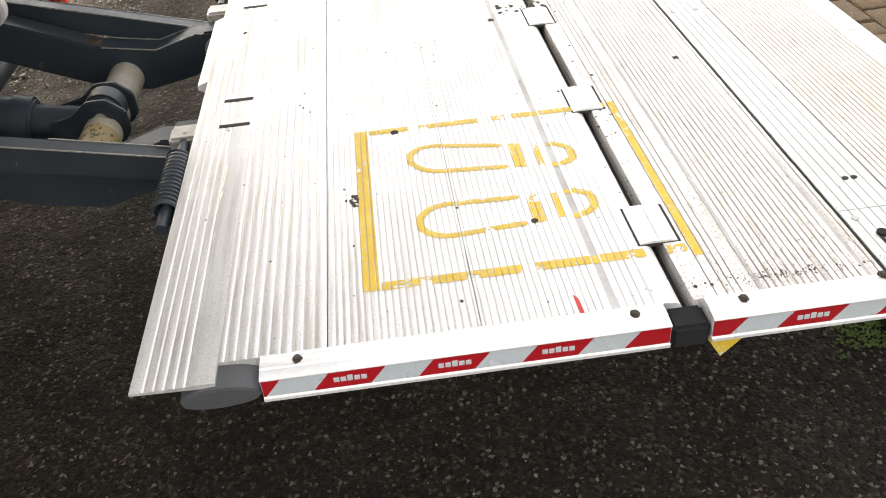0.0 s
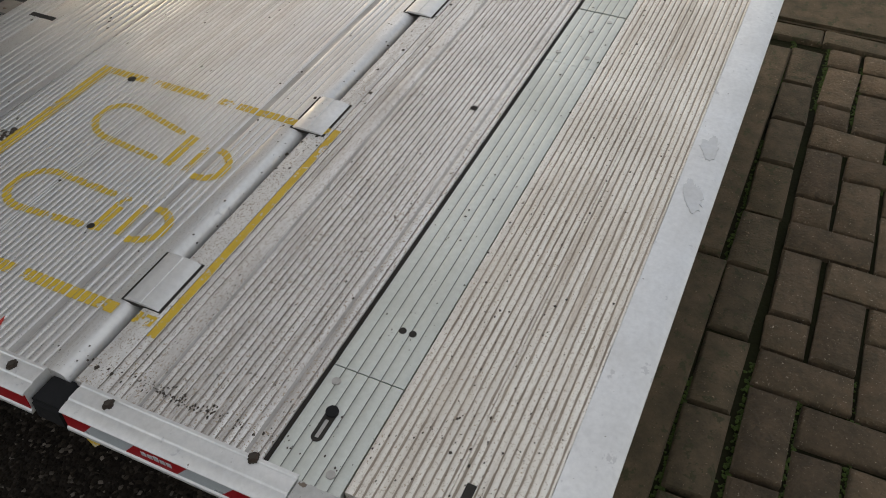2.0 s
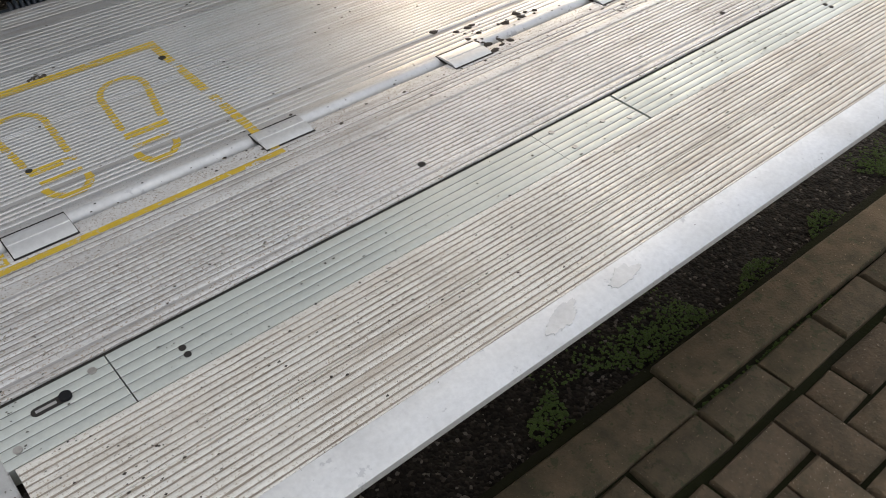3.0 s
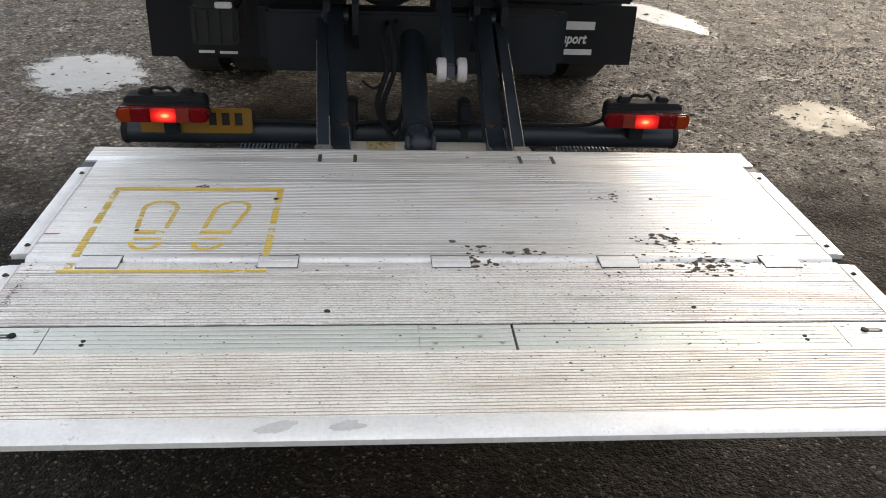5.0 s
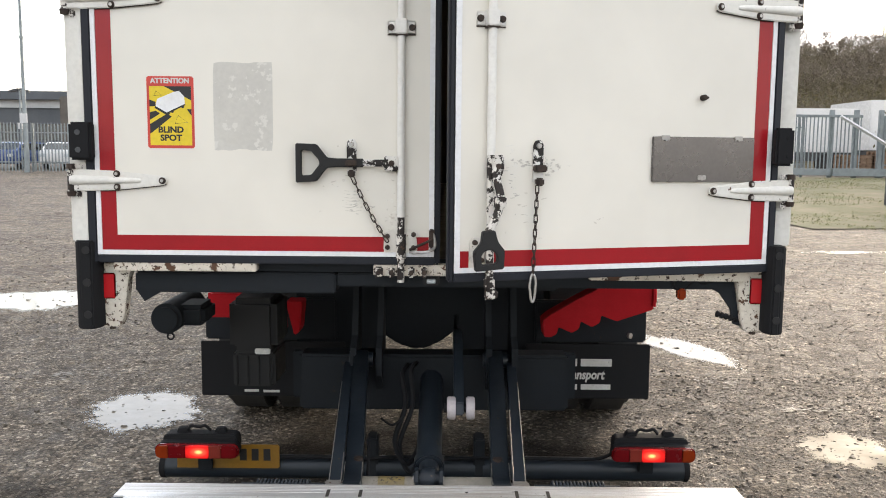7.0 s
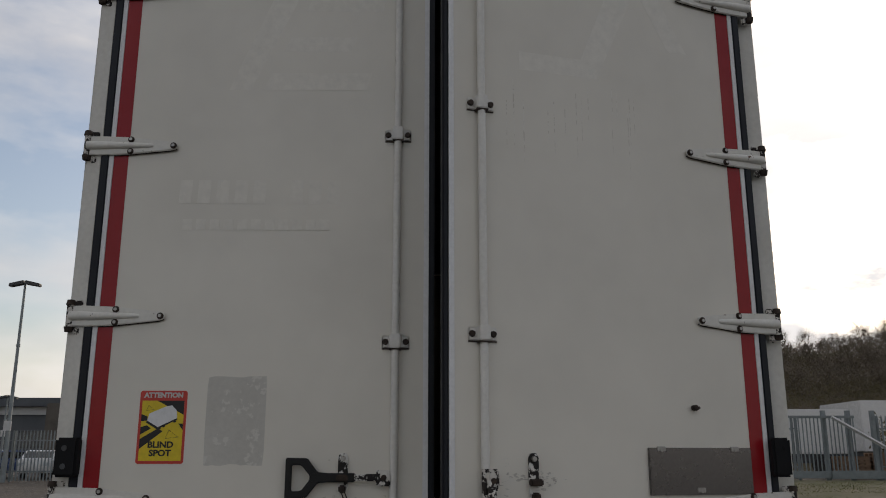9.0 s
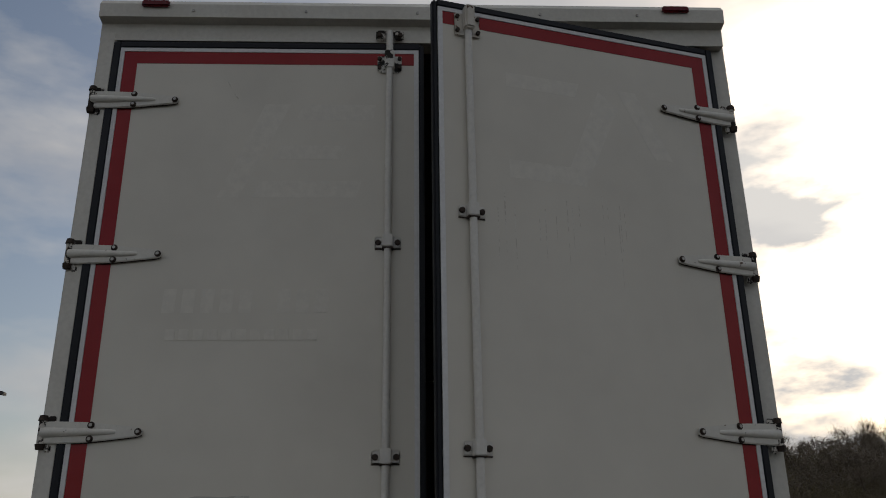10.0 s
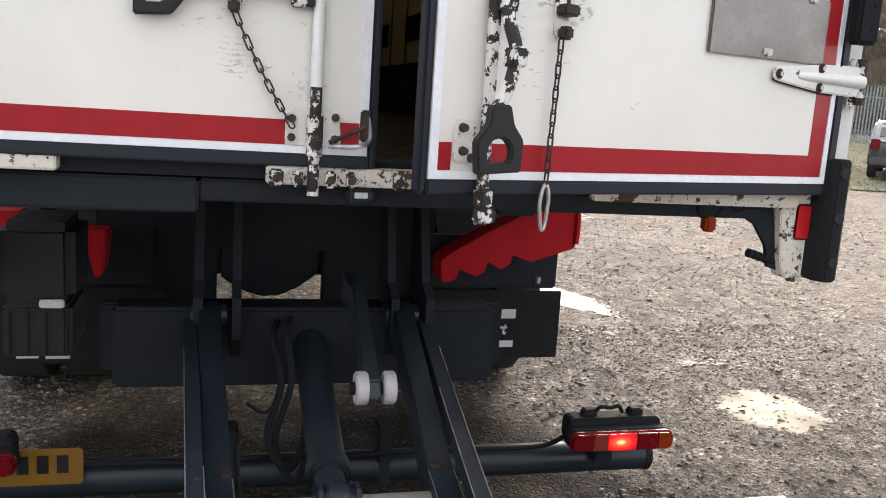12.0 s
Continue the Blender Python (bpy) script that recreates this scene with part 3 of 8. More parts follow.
def pipe(pts, r, n=8, closed=False, mi=0):
    """A round bar along points."""
    def f(bm):
        P = [Vector(p) for p in pts]
        rings, up = [], Vector((0, 0, 1))
        cnt = len(P)
        for i, p in enumerate(P):
            a, b = P[(i - 1) % cnt] if closed or i else p, P[(i + 1) % cnt] if closed or i < cnt - 1 else p
            d = (b - a).normalized()
            if abs(d.dot(up)) > 0.95:
                up = Vector((1, 0, 0)) if abs(d.x) < 0.9 else Vector((0, 1, 0))
            s = d.cross(up).normalized()
            u = s.cross(d).normalized()
            up = u
            rad = r(i / max(cnt - 1, 1)) if callable(r) else r
            rings.append([bm.verts.new(p + rad * (math.cos(2 * math.pi * j / n) * s + math.sin(2 * math.pi * j / n) * u)) for j in range(n)])
        for i in range(cnt if closed else cnt - 1):
            A, C = rings[i], rings[(i + 1) % cnt]
            for j in range(n):
                bm.faces.new((A[j], A[(j + 1) % n], C[(j + 1) % n], C[j])).material_index = mi
        if not closed:
            bm.faces.new(rings[0]).material_index = mi
            bm.faces.new(rings[-1]).material_index = mi
    return f


def prism(poly, axis, a, b, bev=0.0, m=None, mi=0):
    """A flat outline pushed out along an axis from a to b. The outline's two numbers are the other axes in order."""
    def f(bm):
        t = bmesh.new()
        n = "xyz".index(axis)
        put = lambda p, v: [p[0], p[1]][:n] + [v] + [p[0], p[1]][n:]
        lo, hi = [t.verts.new(put(p, a)) for p in poly], [t.verts.new(put(p, b)) for p in poly]
        t.faces.new(lo)
        t.faces.new(hi[::-1])
        for i in range(len(poly)):
            j = (i + 1) % len(poly)
            t.faces.new((lo[i], hi[i], hi[j], lo[j]))
        bmesh.ops.recalc_face_normals(t, faces=t.faces[:])
        if bev:
            bmesh.ops.bevel(t, geom=t.edges[:], offset=bev, segments=2, affect="EDGES", clamp_overlap=True)
        merge(bm, t, m, mi)
    return f


def smoothline(pts, n=8):
    """More points on a smooth line through the given ones."""
    P = [Vector(p) for p in pts]
    out = []
    for i in range(len(P) - 1):
        p0, p1, p2, p3 = P[max(i - 1, 0)], P[i], P[i + 1], P[min(i + 2, len(P) - 1)]
        for j in range(n):
            t = j / n
            out.append(0.5 * ((2 * p1) + (p2 - p0) * t + (2 * p0 - 5 * p1 + 4 * p2 - p3) * t * t + (3 * p1 - p0 - 3 * p2 + p3) * t ** 3))
    return out + [P[-1]]


def letters(body, size, thick=0.0006, bold=0.0):
    """Built-in lettering as a bmesh in the x, z plane facing -y, centred."""
    cu = bpy.data.curves.new("letters", "FONT")
    cu.body, cu.size, cu.align_x, cu.align_y, cu.extrude, cu.offset = body, size, "CENTER", "CENTER", thick, bold
    cu.resolution_u = 3
    ob = bpy.data.objects.new("letters", cu)
    scene.collection.objects.link(ob)
    bpy.context.view_layer.update()
    me = bpy.data.meshes.new_from_object(ob.evaluated_get(bpy.context.evaluated_depsgraph_get()))
    bpy.data.objects.remove(ob)
    bm = bmesh.new()
    bm.from_mesh(me)
    bm.transform(Matrix.Rotation(radians(90), 4, "X"))
    return bm


# ---------------------------------------------------------------- ground
def rise(x, y):
    """The yard climbs gently beyond the lorry."""
    a, b = min(max((y - 14) / 14.0, 0), 1), min(max((x - 4) / 8.0, 0), 1)
    up = 0.42 * a * a * (3 - 2 * a) * b
    t = min(max((y - 6.0) / 40.0, 0.0), 1.0)
    return up + 0.45 * t * t * (3 - 2 * t) + (0.35 * min(max((y - 40) / 40.0, 0.0), 1.0))


def make_ground():
    bm = bmesh.new()
    near = [i * 1.0 for i in range(-14, 15)]
    far = [16, 18, 20, 22, 25, 28, 31, 36, 44, 55, 70, 100, 160, 300, 700, 1800]
    xs = [-v for v in far[::-1]] + near + far
    rows = [[bm.verts.new((x, y, rise(x, y))) for x in xs] for y in xs]
    for a, b in zip(rows, rows[1:]):
        for i in range(len(xs) - 1):
            bm.faces.new((a[i], a[i + 1], b[i + 1], b[i]))
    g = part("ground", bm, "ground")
    tagged(g, "worn dark tarmac yard strewn with damp gravel chippings", "ground", kind="structure")


make_ground()


def blob(cx, cy, rx, ry, seed, n=96, rough=0.35, turn=0.0):
    rnd = random.Random(seed)
    ph = [rnd.uniform(0, 6.28) for _ in range(6)]
    out = []
    for i in range(n):
        a = 2 * math.pi * i / n
        r = 1 + rough * sum(math.sin((j + 2) * a + ph[j]) / (j + 1.6) for j in range(6)) * 0.6 + (0.10 * rough / 0.35 * noise.noise(Vector((math.cos(a) * 9, math.sin(a) * 9, seed))) if rough > 0.2 else 0)
        x, y = rx * r * math.cos(a), ry * r * math.sin(a)
        out.append((cx + x * math.cos(turn) - y * math.sin(turn), cy + x * math.sin(turn) + y * math.cos(turn)))
    return out


def ragged(cx, cy, rx, ry, seed, n=320, turn=0.0, amp=0.30):
    """A shoreline broken by stones."""
    out = []
    for i in range(n):
        a = 2 * math.pi * i / n
        c, d = math.cos(a), math.sin(a)
        r = 1 + amp * noise.noise(Vector((c * 1.3, d * 1.3, seed))) + 0.5 * amp * noise.noise(Vector((c * 4, d * 4, seed + 9))) + 0.34 * amp * noise.noise(Vector((c * 14, d * 14, seed))) + 0.22 * amp * noise.noise(Vector((c * 40, d * 40, seed)))
        x, y = rx * r * c, ry * r * d
        out.append((cx + x * math.cos(turn) - y * math.sin(turn), cy + x * math.sin(turn) + y * math.cos(turn)))
    return out


def puddle(cx, cy, rx, ry, seed, turn=0.0):
    """Standing water that thins out over the stones: rings whose depth falls to nothing at the shore."""
    rings = [(0.0, 1.0), (0.55, 1.0), (0.78, 0.8), (0.92, 0.55), (1.05, 0.34), (1.22, 0.14), (1.45, 0.0)]
    shore = ragged(0.0, 0.0, rx, ry, seed, n=96, turn=turn, amp=0.34)
    verts, depth, faces = [], [], []
    for f, d in rings:
        for x, y in shore:
            u, v = cx + x * f, cy + y * f
            verts.append((u, v, rise(u, v) + 0.004))
            depth.append(d)
    n = len(shore)
    for i in range(1, len(rings)):
        for j in range(n):
            q = (j + 1) % n
            if i == 1:
                faces.append((j, n + j, n + q))
            else:
                faces.append(((i - 1) * n + j, i * n + j, i * n + q, (i - 1) * n + q))
    me = bpy.data.meshes.new("puddle")
    me.from_pydata(verts, [], faces)
    me.attributes.new("depth", "FLOAT", "POINT").data.foreach_set("value", depth)
    me.materials.append(M["silt_water" if 1 < cy < 2 else "water"])
    tagged(new("puddle", me), "shallow muddy rain puddle on the gravel yard", "puddle", "puddles in the yard", "structure")


for i, (cx, cy, rx, ry, turn) in enumerate([(-1.77, 2.09, 0.31, 0.33, 0.2), (-4.25, 5.9, 0.64, 0.58, 0.1), (2.02, 3.86, 0.18, 0.50, 0.38), (2.25, 1.48, 0.24, 0.25, 0.2), (3.68, 8.15, 0.5, 0.35, 0.1),
                                            (6.6, 10.8, 0.7, 0.16, 0.1), (8.6, 12.0, 0.6, 0.2, -0.1), (6.4, 8.6, 0.35, 0.12, 0.2)]):
    puddle(cx, cy, rx, ry, 10 + i, turn)
for i, (cx, cy, rx, ry) in enumerate([(1.97, 2.87, 0.10, 0.14), (2.35, 2.2, 0.12, 0.05), (-2.5, 2.9, 0.16, 0.08), (2.6, 4.9, 0.2, 0.09)]):
    bm = bmesh.new()
    for k in range(40):
        r = random.Random(90 + i * 20 + k)
        bm.faces.new([bm.verts.new((u, v, 0.003 + 0.0001 * k)) for u, v in ragged(cx + r.gauss(0, rx), cy + r.gauss(0, ry), r.uniform(0.006, 0.025), r.uniform(0.004, 0.014), k + i, n=20, amp=0.6)])
    tagged(part("silt_patch", bm, "silt", sharp=0), "pale dried silt patch among the chippings", "silt", kind="stuff")


def scatter_stones(name, mat, count, seed, smin, smax, boxes):
    """Loose chippings, too many to count."""
    rnd = random.Random(seed)
    verts, faces = [], []
    for _ in range(count):
        x0, x1, y0, y1 = rnd.choice(boxes)
        x, y = rnd.uniform(x0, x1), rnd.uniform(y0, y1)
        s = smin + (smax - smin) * rnd.random() ** 4
        z, a = rise(x, y) + (0.03 if y < -1.47 and -1.7 < x < 1.3 else 0), rnd.uniform(0, 6.28)
        b = len(verts)
        k = rnd.randint(4, 5)
        tilt, th = rnd.uniform(-0.4, 0.4), rnd.uniform(0, 6.28)
        for lev, rr, hz in ((0, 1.0, -0.1), (1, 0.62, 0.5)):
            for j in range(k):
                t = a + 2 * math.pi * j / k + lev * 0.4
                q = s * rr * rnd.uniform(0.65, 1.3)
                verts.append((x + q * math.cos(t), y + q * 0.8 * math.sin(t), z + s * hz * rnd.uniform(0.7, 1.2) + lev * q * tilt * math.cos(t - th)))
        for j in range(k):
            jj = (j + 1) % k
            faces.append((b + j, b + jj, b + k + jj, b + k + j))
        faces.append(tuple(b + k + j for j in range(k)))
    me = bpy.data.meshes.new(name)
    me.from_pydata(verts, [], faces)
    me.materials.append(M[mat])
    ob = new(name, me)
    tagged(ob, "loose grey and tan gravel chippings lying on the yard", "gravel", kind="stuff")


scatter_stones("gravel", "stone", 26000, 3, 0.003, 0.013, [(-4.4, -0.9, 0.7, 5.0), (0.9, 4.4, 0.7, 5.0), (1.0, 3.4, 0.4, 3.0)])
scatter_stones("gravel", "grit", 2500, 16, 0.002, 0.009, [(-1.2, 1.2, 0.7, 3.0)])
scatter_stones("gravel", "stone", 2200, 15, 0.008, 0.026, [(-4.4, -0.9, 0.7, 6.0), (0.9, 5.0, 0.7, 6.0), (1.0, 3.4, 0.4, 3.0)])
scatter_stones("gravel", "stone", 9000, 5, 0.006, 0.024, [(-9, -2, 4.5, 12), (1.5, 10, 4.5, 12)])
scatter_stones("gravel", "grit", 2600, 4, 0.0015, 0.006, [(-2.6, 1.2, -1.45, 1.0), (-2.4, -0.9, -1.6, 0.9), (-1.2, 1.4, -1.5, 0.6)])
scatter_stones("gravel", "grit", 500, 6, 0.0015, 0.006, [(-2.6, 1.2, -1.45, 1.0), (-1.2, 1.4, -1.5, 0.6)])


# ---------------------------------------------------------------- tail lift
TOP = 0.472
HALF = 1.030
LIFT = thing("tail_lift", (0, -0.9, 0.0), "lowered silver ribbed aluminium tail lift platform behind the lorry", "tail lift")
TOPS, GROOVES = [], []
DECK = Matrix.Translation((0, 0.0747, -0.0205)) @ Matrix.Diagonal((1.018, 1.0208, 1.0, 1.0))


def dk(name, bm, mat, parent=None, label="", sharp=35.0):
    """A part of the deck, drawn in the deck's own measure."""
    bm.transform(DECK)
    return part(name, bm, mat, parent, label, sharp)



def ribbed(name, y0, y1, cuts, x0, x1, bot0, bot1, mat, w=0.0019, depth=0.0013, wide=(), crown=0.0004, rough=0.00045, label="", z=TOP, parent=LIFT):
    """An extruded deck board across the platform. cuts: the groove middles; wide: shallow flat channels (from, to); edges are worn uneven along x."""
    stops = sorted([(c + w / 2, c - w / 2, 0) for c in cuts] + [(p, q, 1) for p, q in wide], reverse=True)
    prof, tags, y = [(y0, z - 0.0006, 0.0)], [], y0
    for a, e, kind in stops + [(y1, None, 2)]:
        mid, cr = (y + a) / 2, min(crown, 0.06 * (y - a))
        prof += [(y - (y - a) * 0.14, z - 0.0001, 0.3), (mid, z + cr - crown, 0.0), (a + (y - a) * 0.14, z - 0.0001, 0.3), (a, z - 0.0006, 1.0)]
        tags += [0, 0, 0, 0]
        TOPS.append((y - 0.0002, a + 0.0002))
        if e is None:
            break
        d = depth if kind == 0 else 0.0013
        f = 0.24 if kind == 0 else 0.10
        prof += [(a - (a - e) * f, z - d, 0.6), (e + (a - e) * f, z - d, 0.6), (e, z - 0.0006, 1.0)]
        tags += [1, 1, 1] if kind == 0 else [0, 2, 0]
        GROOVES.append((a - (a - e) * 0.15, e + (a - e) * 0.15))
        y = e
    prof += [(y1, bot1, 0.0), (y0, bot0, 0.0)]
    tags += [0, 0, 0]
    n = len(prof)
    nx = max(int((x1 - x0) / 0.0085), 4)
    verts, faces, mats = [], [], []
    for i in range(nx + 1):
        x = x0 + (x1 - x0) * i / nx
        for k, (py, pz, loose) in enumerate(prof):
            if loose and 0 < i < nx:
                j = rough * loose * (noise.noise(Vector((x * 70, py * 300, 1.7))) + 0.8 * noise.noise(Vector((x * 13, py * 300, 4.1))))
                verts.append((x, py + j, pz - abs(j) * 0.35))
            else:
                verts.append((x, py, pz))
    for i in range(nx):
        for k in range(n):
            j = (k + 1) % n
            faces.append((i * n + k, i * n + j, (i + 1) * n + j, (i + 1) * n + k))
            mats.append(tags[k])
    faces += [tuple(range(n))[::-1], tuple(nx * n + k for k in range(n))]
    mats += [0, 0]
    me = bpy.data.meshes.new("t")
    me.from_pydata(verts, [], faces)
    me.polygons.foreach_set("material_index", mats)
    bm = bmesh.new()
    bm.from_mesh(me)
    bpy.data.meshes.remove(me)
    dirt = {"deck": "groove_light", "strip": "groove_strip", "deck_rear": "groove_brown", "deck_cream": "groove_tan"}.get(mat, "groove")
    return dk(name, bm, [mat, dirt, "channel"], parent, label, sharp=50)


def steps(a, b, pitch):
    """Groove middles from a down to b."""
    n = max(int(round((a - b) / pitch)), 1)
    return [a - (a - b) * i / n for i in range(n + 1)]


# front leaf
XI = HALF - 0.040
PITCH = 0.0098
ribbed("deck_board", -0.250, -0.357, [-0.2685, -0.2815, -0.2945, -0.3075, -0.3205], -HALF + 0.003, HALF - 0.003, 0.468, 0.464, "deck", w=0.0018, rough=0.0002)
dk("front_beam", B(bx(-0.94, 0.94, -0.37, -0.31, 0.43, 0.463, 0.004)), "alu", LIFT)
ribbed("deck_board", -0.3575, -0.4985, steps(-0.3660, -0.4820, 0.0145), -XI, XI, 0.438, 0.436, "deck", w=0.0020, rough=0.0003)
ribbed("deck_board", -0.5000, -0.7010, steps(-0.5105, -0.6965, PITCH), -XI, XI, 0.436, 0.436, "deck")
ribbed("deck_board", -0.7020, -0.9520, steps(-0.7063, -0.8632, PITCH) + [-0.8955, -0.9070, -0.9175, -0.9310], -XI, XI, 0.436, 0.440, "deck", wide=[(-0.8735, -0.8875)])
# rear leaf
ribbed("deck_board", -0.9830, -1.0730, [-1.0160, -1.0303, -1.0400, -1.0505], -XI, XI, 0.438, 0.438, "deck_rear", rough=0.0008)
ribbed("deck_board", -1.0735, -1.2458, steps(-1.0875, -1.2120, PITCH) + [-1.2392], -XI, XI, 0.438, 0.438, "deck_rear", w=0.0022, wide=[(-1.0740, -1.0800), (-1.2215, -1.2275)], rough=0.0007)
ribbed("deck_board", -1.3490, -1.4520, steps(-1.3600, -1.4475, PITCH), -XI + 0.003, XI - 0.003, 0.438, 0.442, "deck_cream", w=0.0026, depth=0.0014, rough=0.0008)
ribbed("deck_board", -1.4525, -1.5520, steps(-1.4573, -1.5475, PITCH), -XI + 0.003, XI - 0.003, 0.442, 0.448, "deck_cream", w=0.0026, depth=0.0014, rough=0.0008)
dk("rear_lip", B(prism([(-1.5525, TOP - 0.0004), (-1.600, TOP - 0.001), (-1.611, TOP - 0.006), (-1.611, TOP - 0.018), (-1.5525, TOP - 0.026)], "x", -0.985, 0.985)), "alu", LIFT, "smooth scuffed bare aluminium ramp edge")
# the grey-green cover strip in its slot, in five lengths
for a, b, lift in ((-0.995, -0.8405, 0.0), (-0.8385, -0.0785, -0.0002), (-0.0777, 0.1205, 0.0), (0.1265, 0.8425, -0.0004), (0.8445, 0.995, 0.0)):
    ribbed("cover_strip", -1.2530, -1.3465, [-1.2530 - 0.0156 * i for i in range(1, 6)], a, b, 0.442, 0.442, "strip", w=0.0013, depth=0.0009, crown=0.0002, rough=0.0001, z=TOP - 0.0012 + lift, label="grey-green anodised cover strip")
dk("strip_channel", B(bx(-0.996, 0.996, -1.352, -1.2475, 0.430, TOP - 0.034)), "groove", LIFT, "dirty channel, its shade put in the colour")
# a black bar just below the surface stands in for the gap's shade
dk("packed_grit", B(bx(-0.993, 0.993, -1.2529, -1.2459, TOP - 0.012, TOP - 0.0040)), "groove", LIFT, "black bar standing in for the shade in the gap beside the cover strip")
dk("hinge_channel", B(bx(-XI, XI, -0.9829, -0.9560, 0.432, TOP - 0.030)), "groove", LIFT, "dirty hinge gap, its shade put in the colour")
dk("hinge_tube", B(cyl((-XI, -0.9530, TOP - 0.0168), (XI, -0.9530, TOP - 0.0168), 0.0166, n=28)), "alu", LIFT, "bright worn rounded hinge edge")
dk("front_lip", B(prism([(-0.226, 0.452), (-0.226, 0.462), (-0.249, 0.470), (-0.249, 0.44)], "x", -0.12, 0.24)), "alu", LIFT)
for i in range(5):
    x0 = -0.861 + 0.4145 * i
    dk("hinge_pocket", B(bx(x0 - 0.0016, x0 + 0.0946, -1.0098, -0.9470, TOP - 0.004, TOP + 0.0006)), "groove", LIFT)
    fold = [(-0.9485, -0.004), (-0.9500, 0.0005), (-0.955, 0.0030), (-0.964, 0.0046), (-0.9765, 0.0046), (-0.9780, 0.0034), (-0.9795, 0.0046), (-0.990, 0.0046), (-0.999, 0.0032), (-1.0055, 0.0008), (-1.008, -0.004)]
    dk("hinge_plate", B(prism([(y, TOP + z) for y, z in fold], "x", x0, x0 + 0.093)), "alu", LIFT, "scuffed folded aluminium hinge plate", sharp=22)


def side_rail(sgn, y0, y1, flip):
    """A stepped edge profile with its slanted red and silver tape."""
    X = lambda v: sgn * v
    prof = [(X(XI), TOP + 0.0), (X(XI), TOP + 0.002), (X(XI + 0.004), TOP + 0.0026), (X(XI + 0.0055), TOP + 0.0012), (X(XI + 0.0075), TOP + 0.0012), (X(XI + 0.009), TOP + 0.002), (X(XI + 0.024), TOP + 0.002), (X(XI + 0.026), TOP + 0.0002), (X(XI + 0.028), TOP + 0.0002), (X(XI + 0.030), TOP + 0.0006), (X(HALF), TOP - 0.0005),
            (X(HALF + 0.003), TOP - 0.002), (X(HALF + 0.003), TOP - 0.0035), (X(HALF), TOP - 0.004), (X(HALF), 0.4395), (X(HALF + 0.003), 0.437), (X(HALF + 0.003), 0.432), (X(XI), 0.432)]
    r = dk("side_rail", B(prism(prof, "y", y0, y1)), "alu", LIFT, "bright stepped aluminium edge profile")
    # tape cells: slanted, 0.135 m a pair
    zb, zt, slant, x = 0.4400, 0.4678, 0.022, X(HALF + 0.0012)
    y, red = flip, True
    while y > y1 - 0.05:
        w = 0.073 if red else 0.061
        quad = [(y, zb), (y - w, zb), (y - w - slant, zt), (y - slant, zt)]
        quad = [(min(max(q[0], y1 + 0.001), y0 - 0.001), q[1]) for q in quad]
        if quad[0][0] - quad[1][0] > 0.003 or quad[3][0] - quad[2][0] > 0.003:
            dk("tape_cell", B(prism(quad, "x", min(X(HALF), x), max(X(HALF), x))), "redtape" if red else "silvertape", r)
            if red and y < y0 and y - w - slant > y1:
                c = y - w / 2 - slant / 2
                bars = [bx(x - 0.0004, x + 0.0004, c + o - 0.0036, c + o + 0.0036, 0.4495, h, 0.0003, 1) for o, h in ((0.0176, 0.4575), (0.0088, 0.4575), (0.0, 0.4595), (-0.0088, 0.4575), (-0.0176, 0.4575))]
                dk("tape_mark", B(*bars), "silvertape", r)
        y -= w
        red = not red


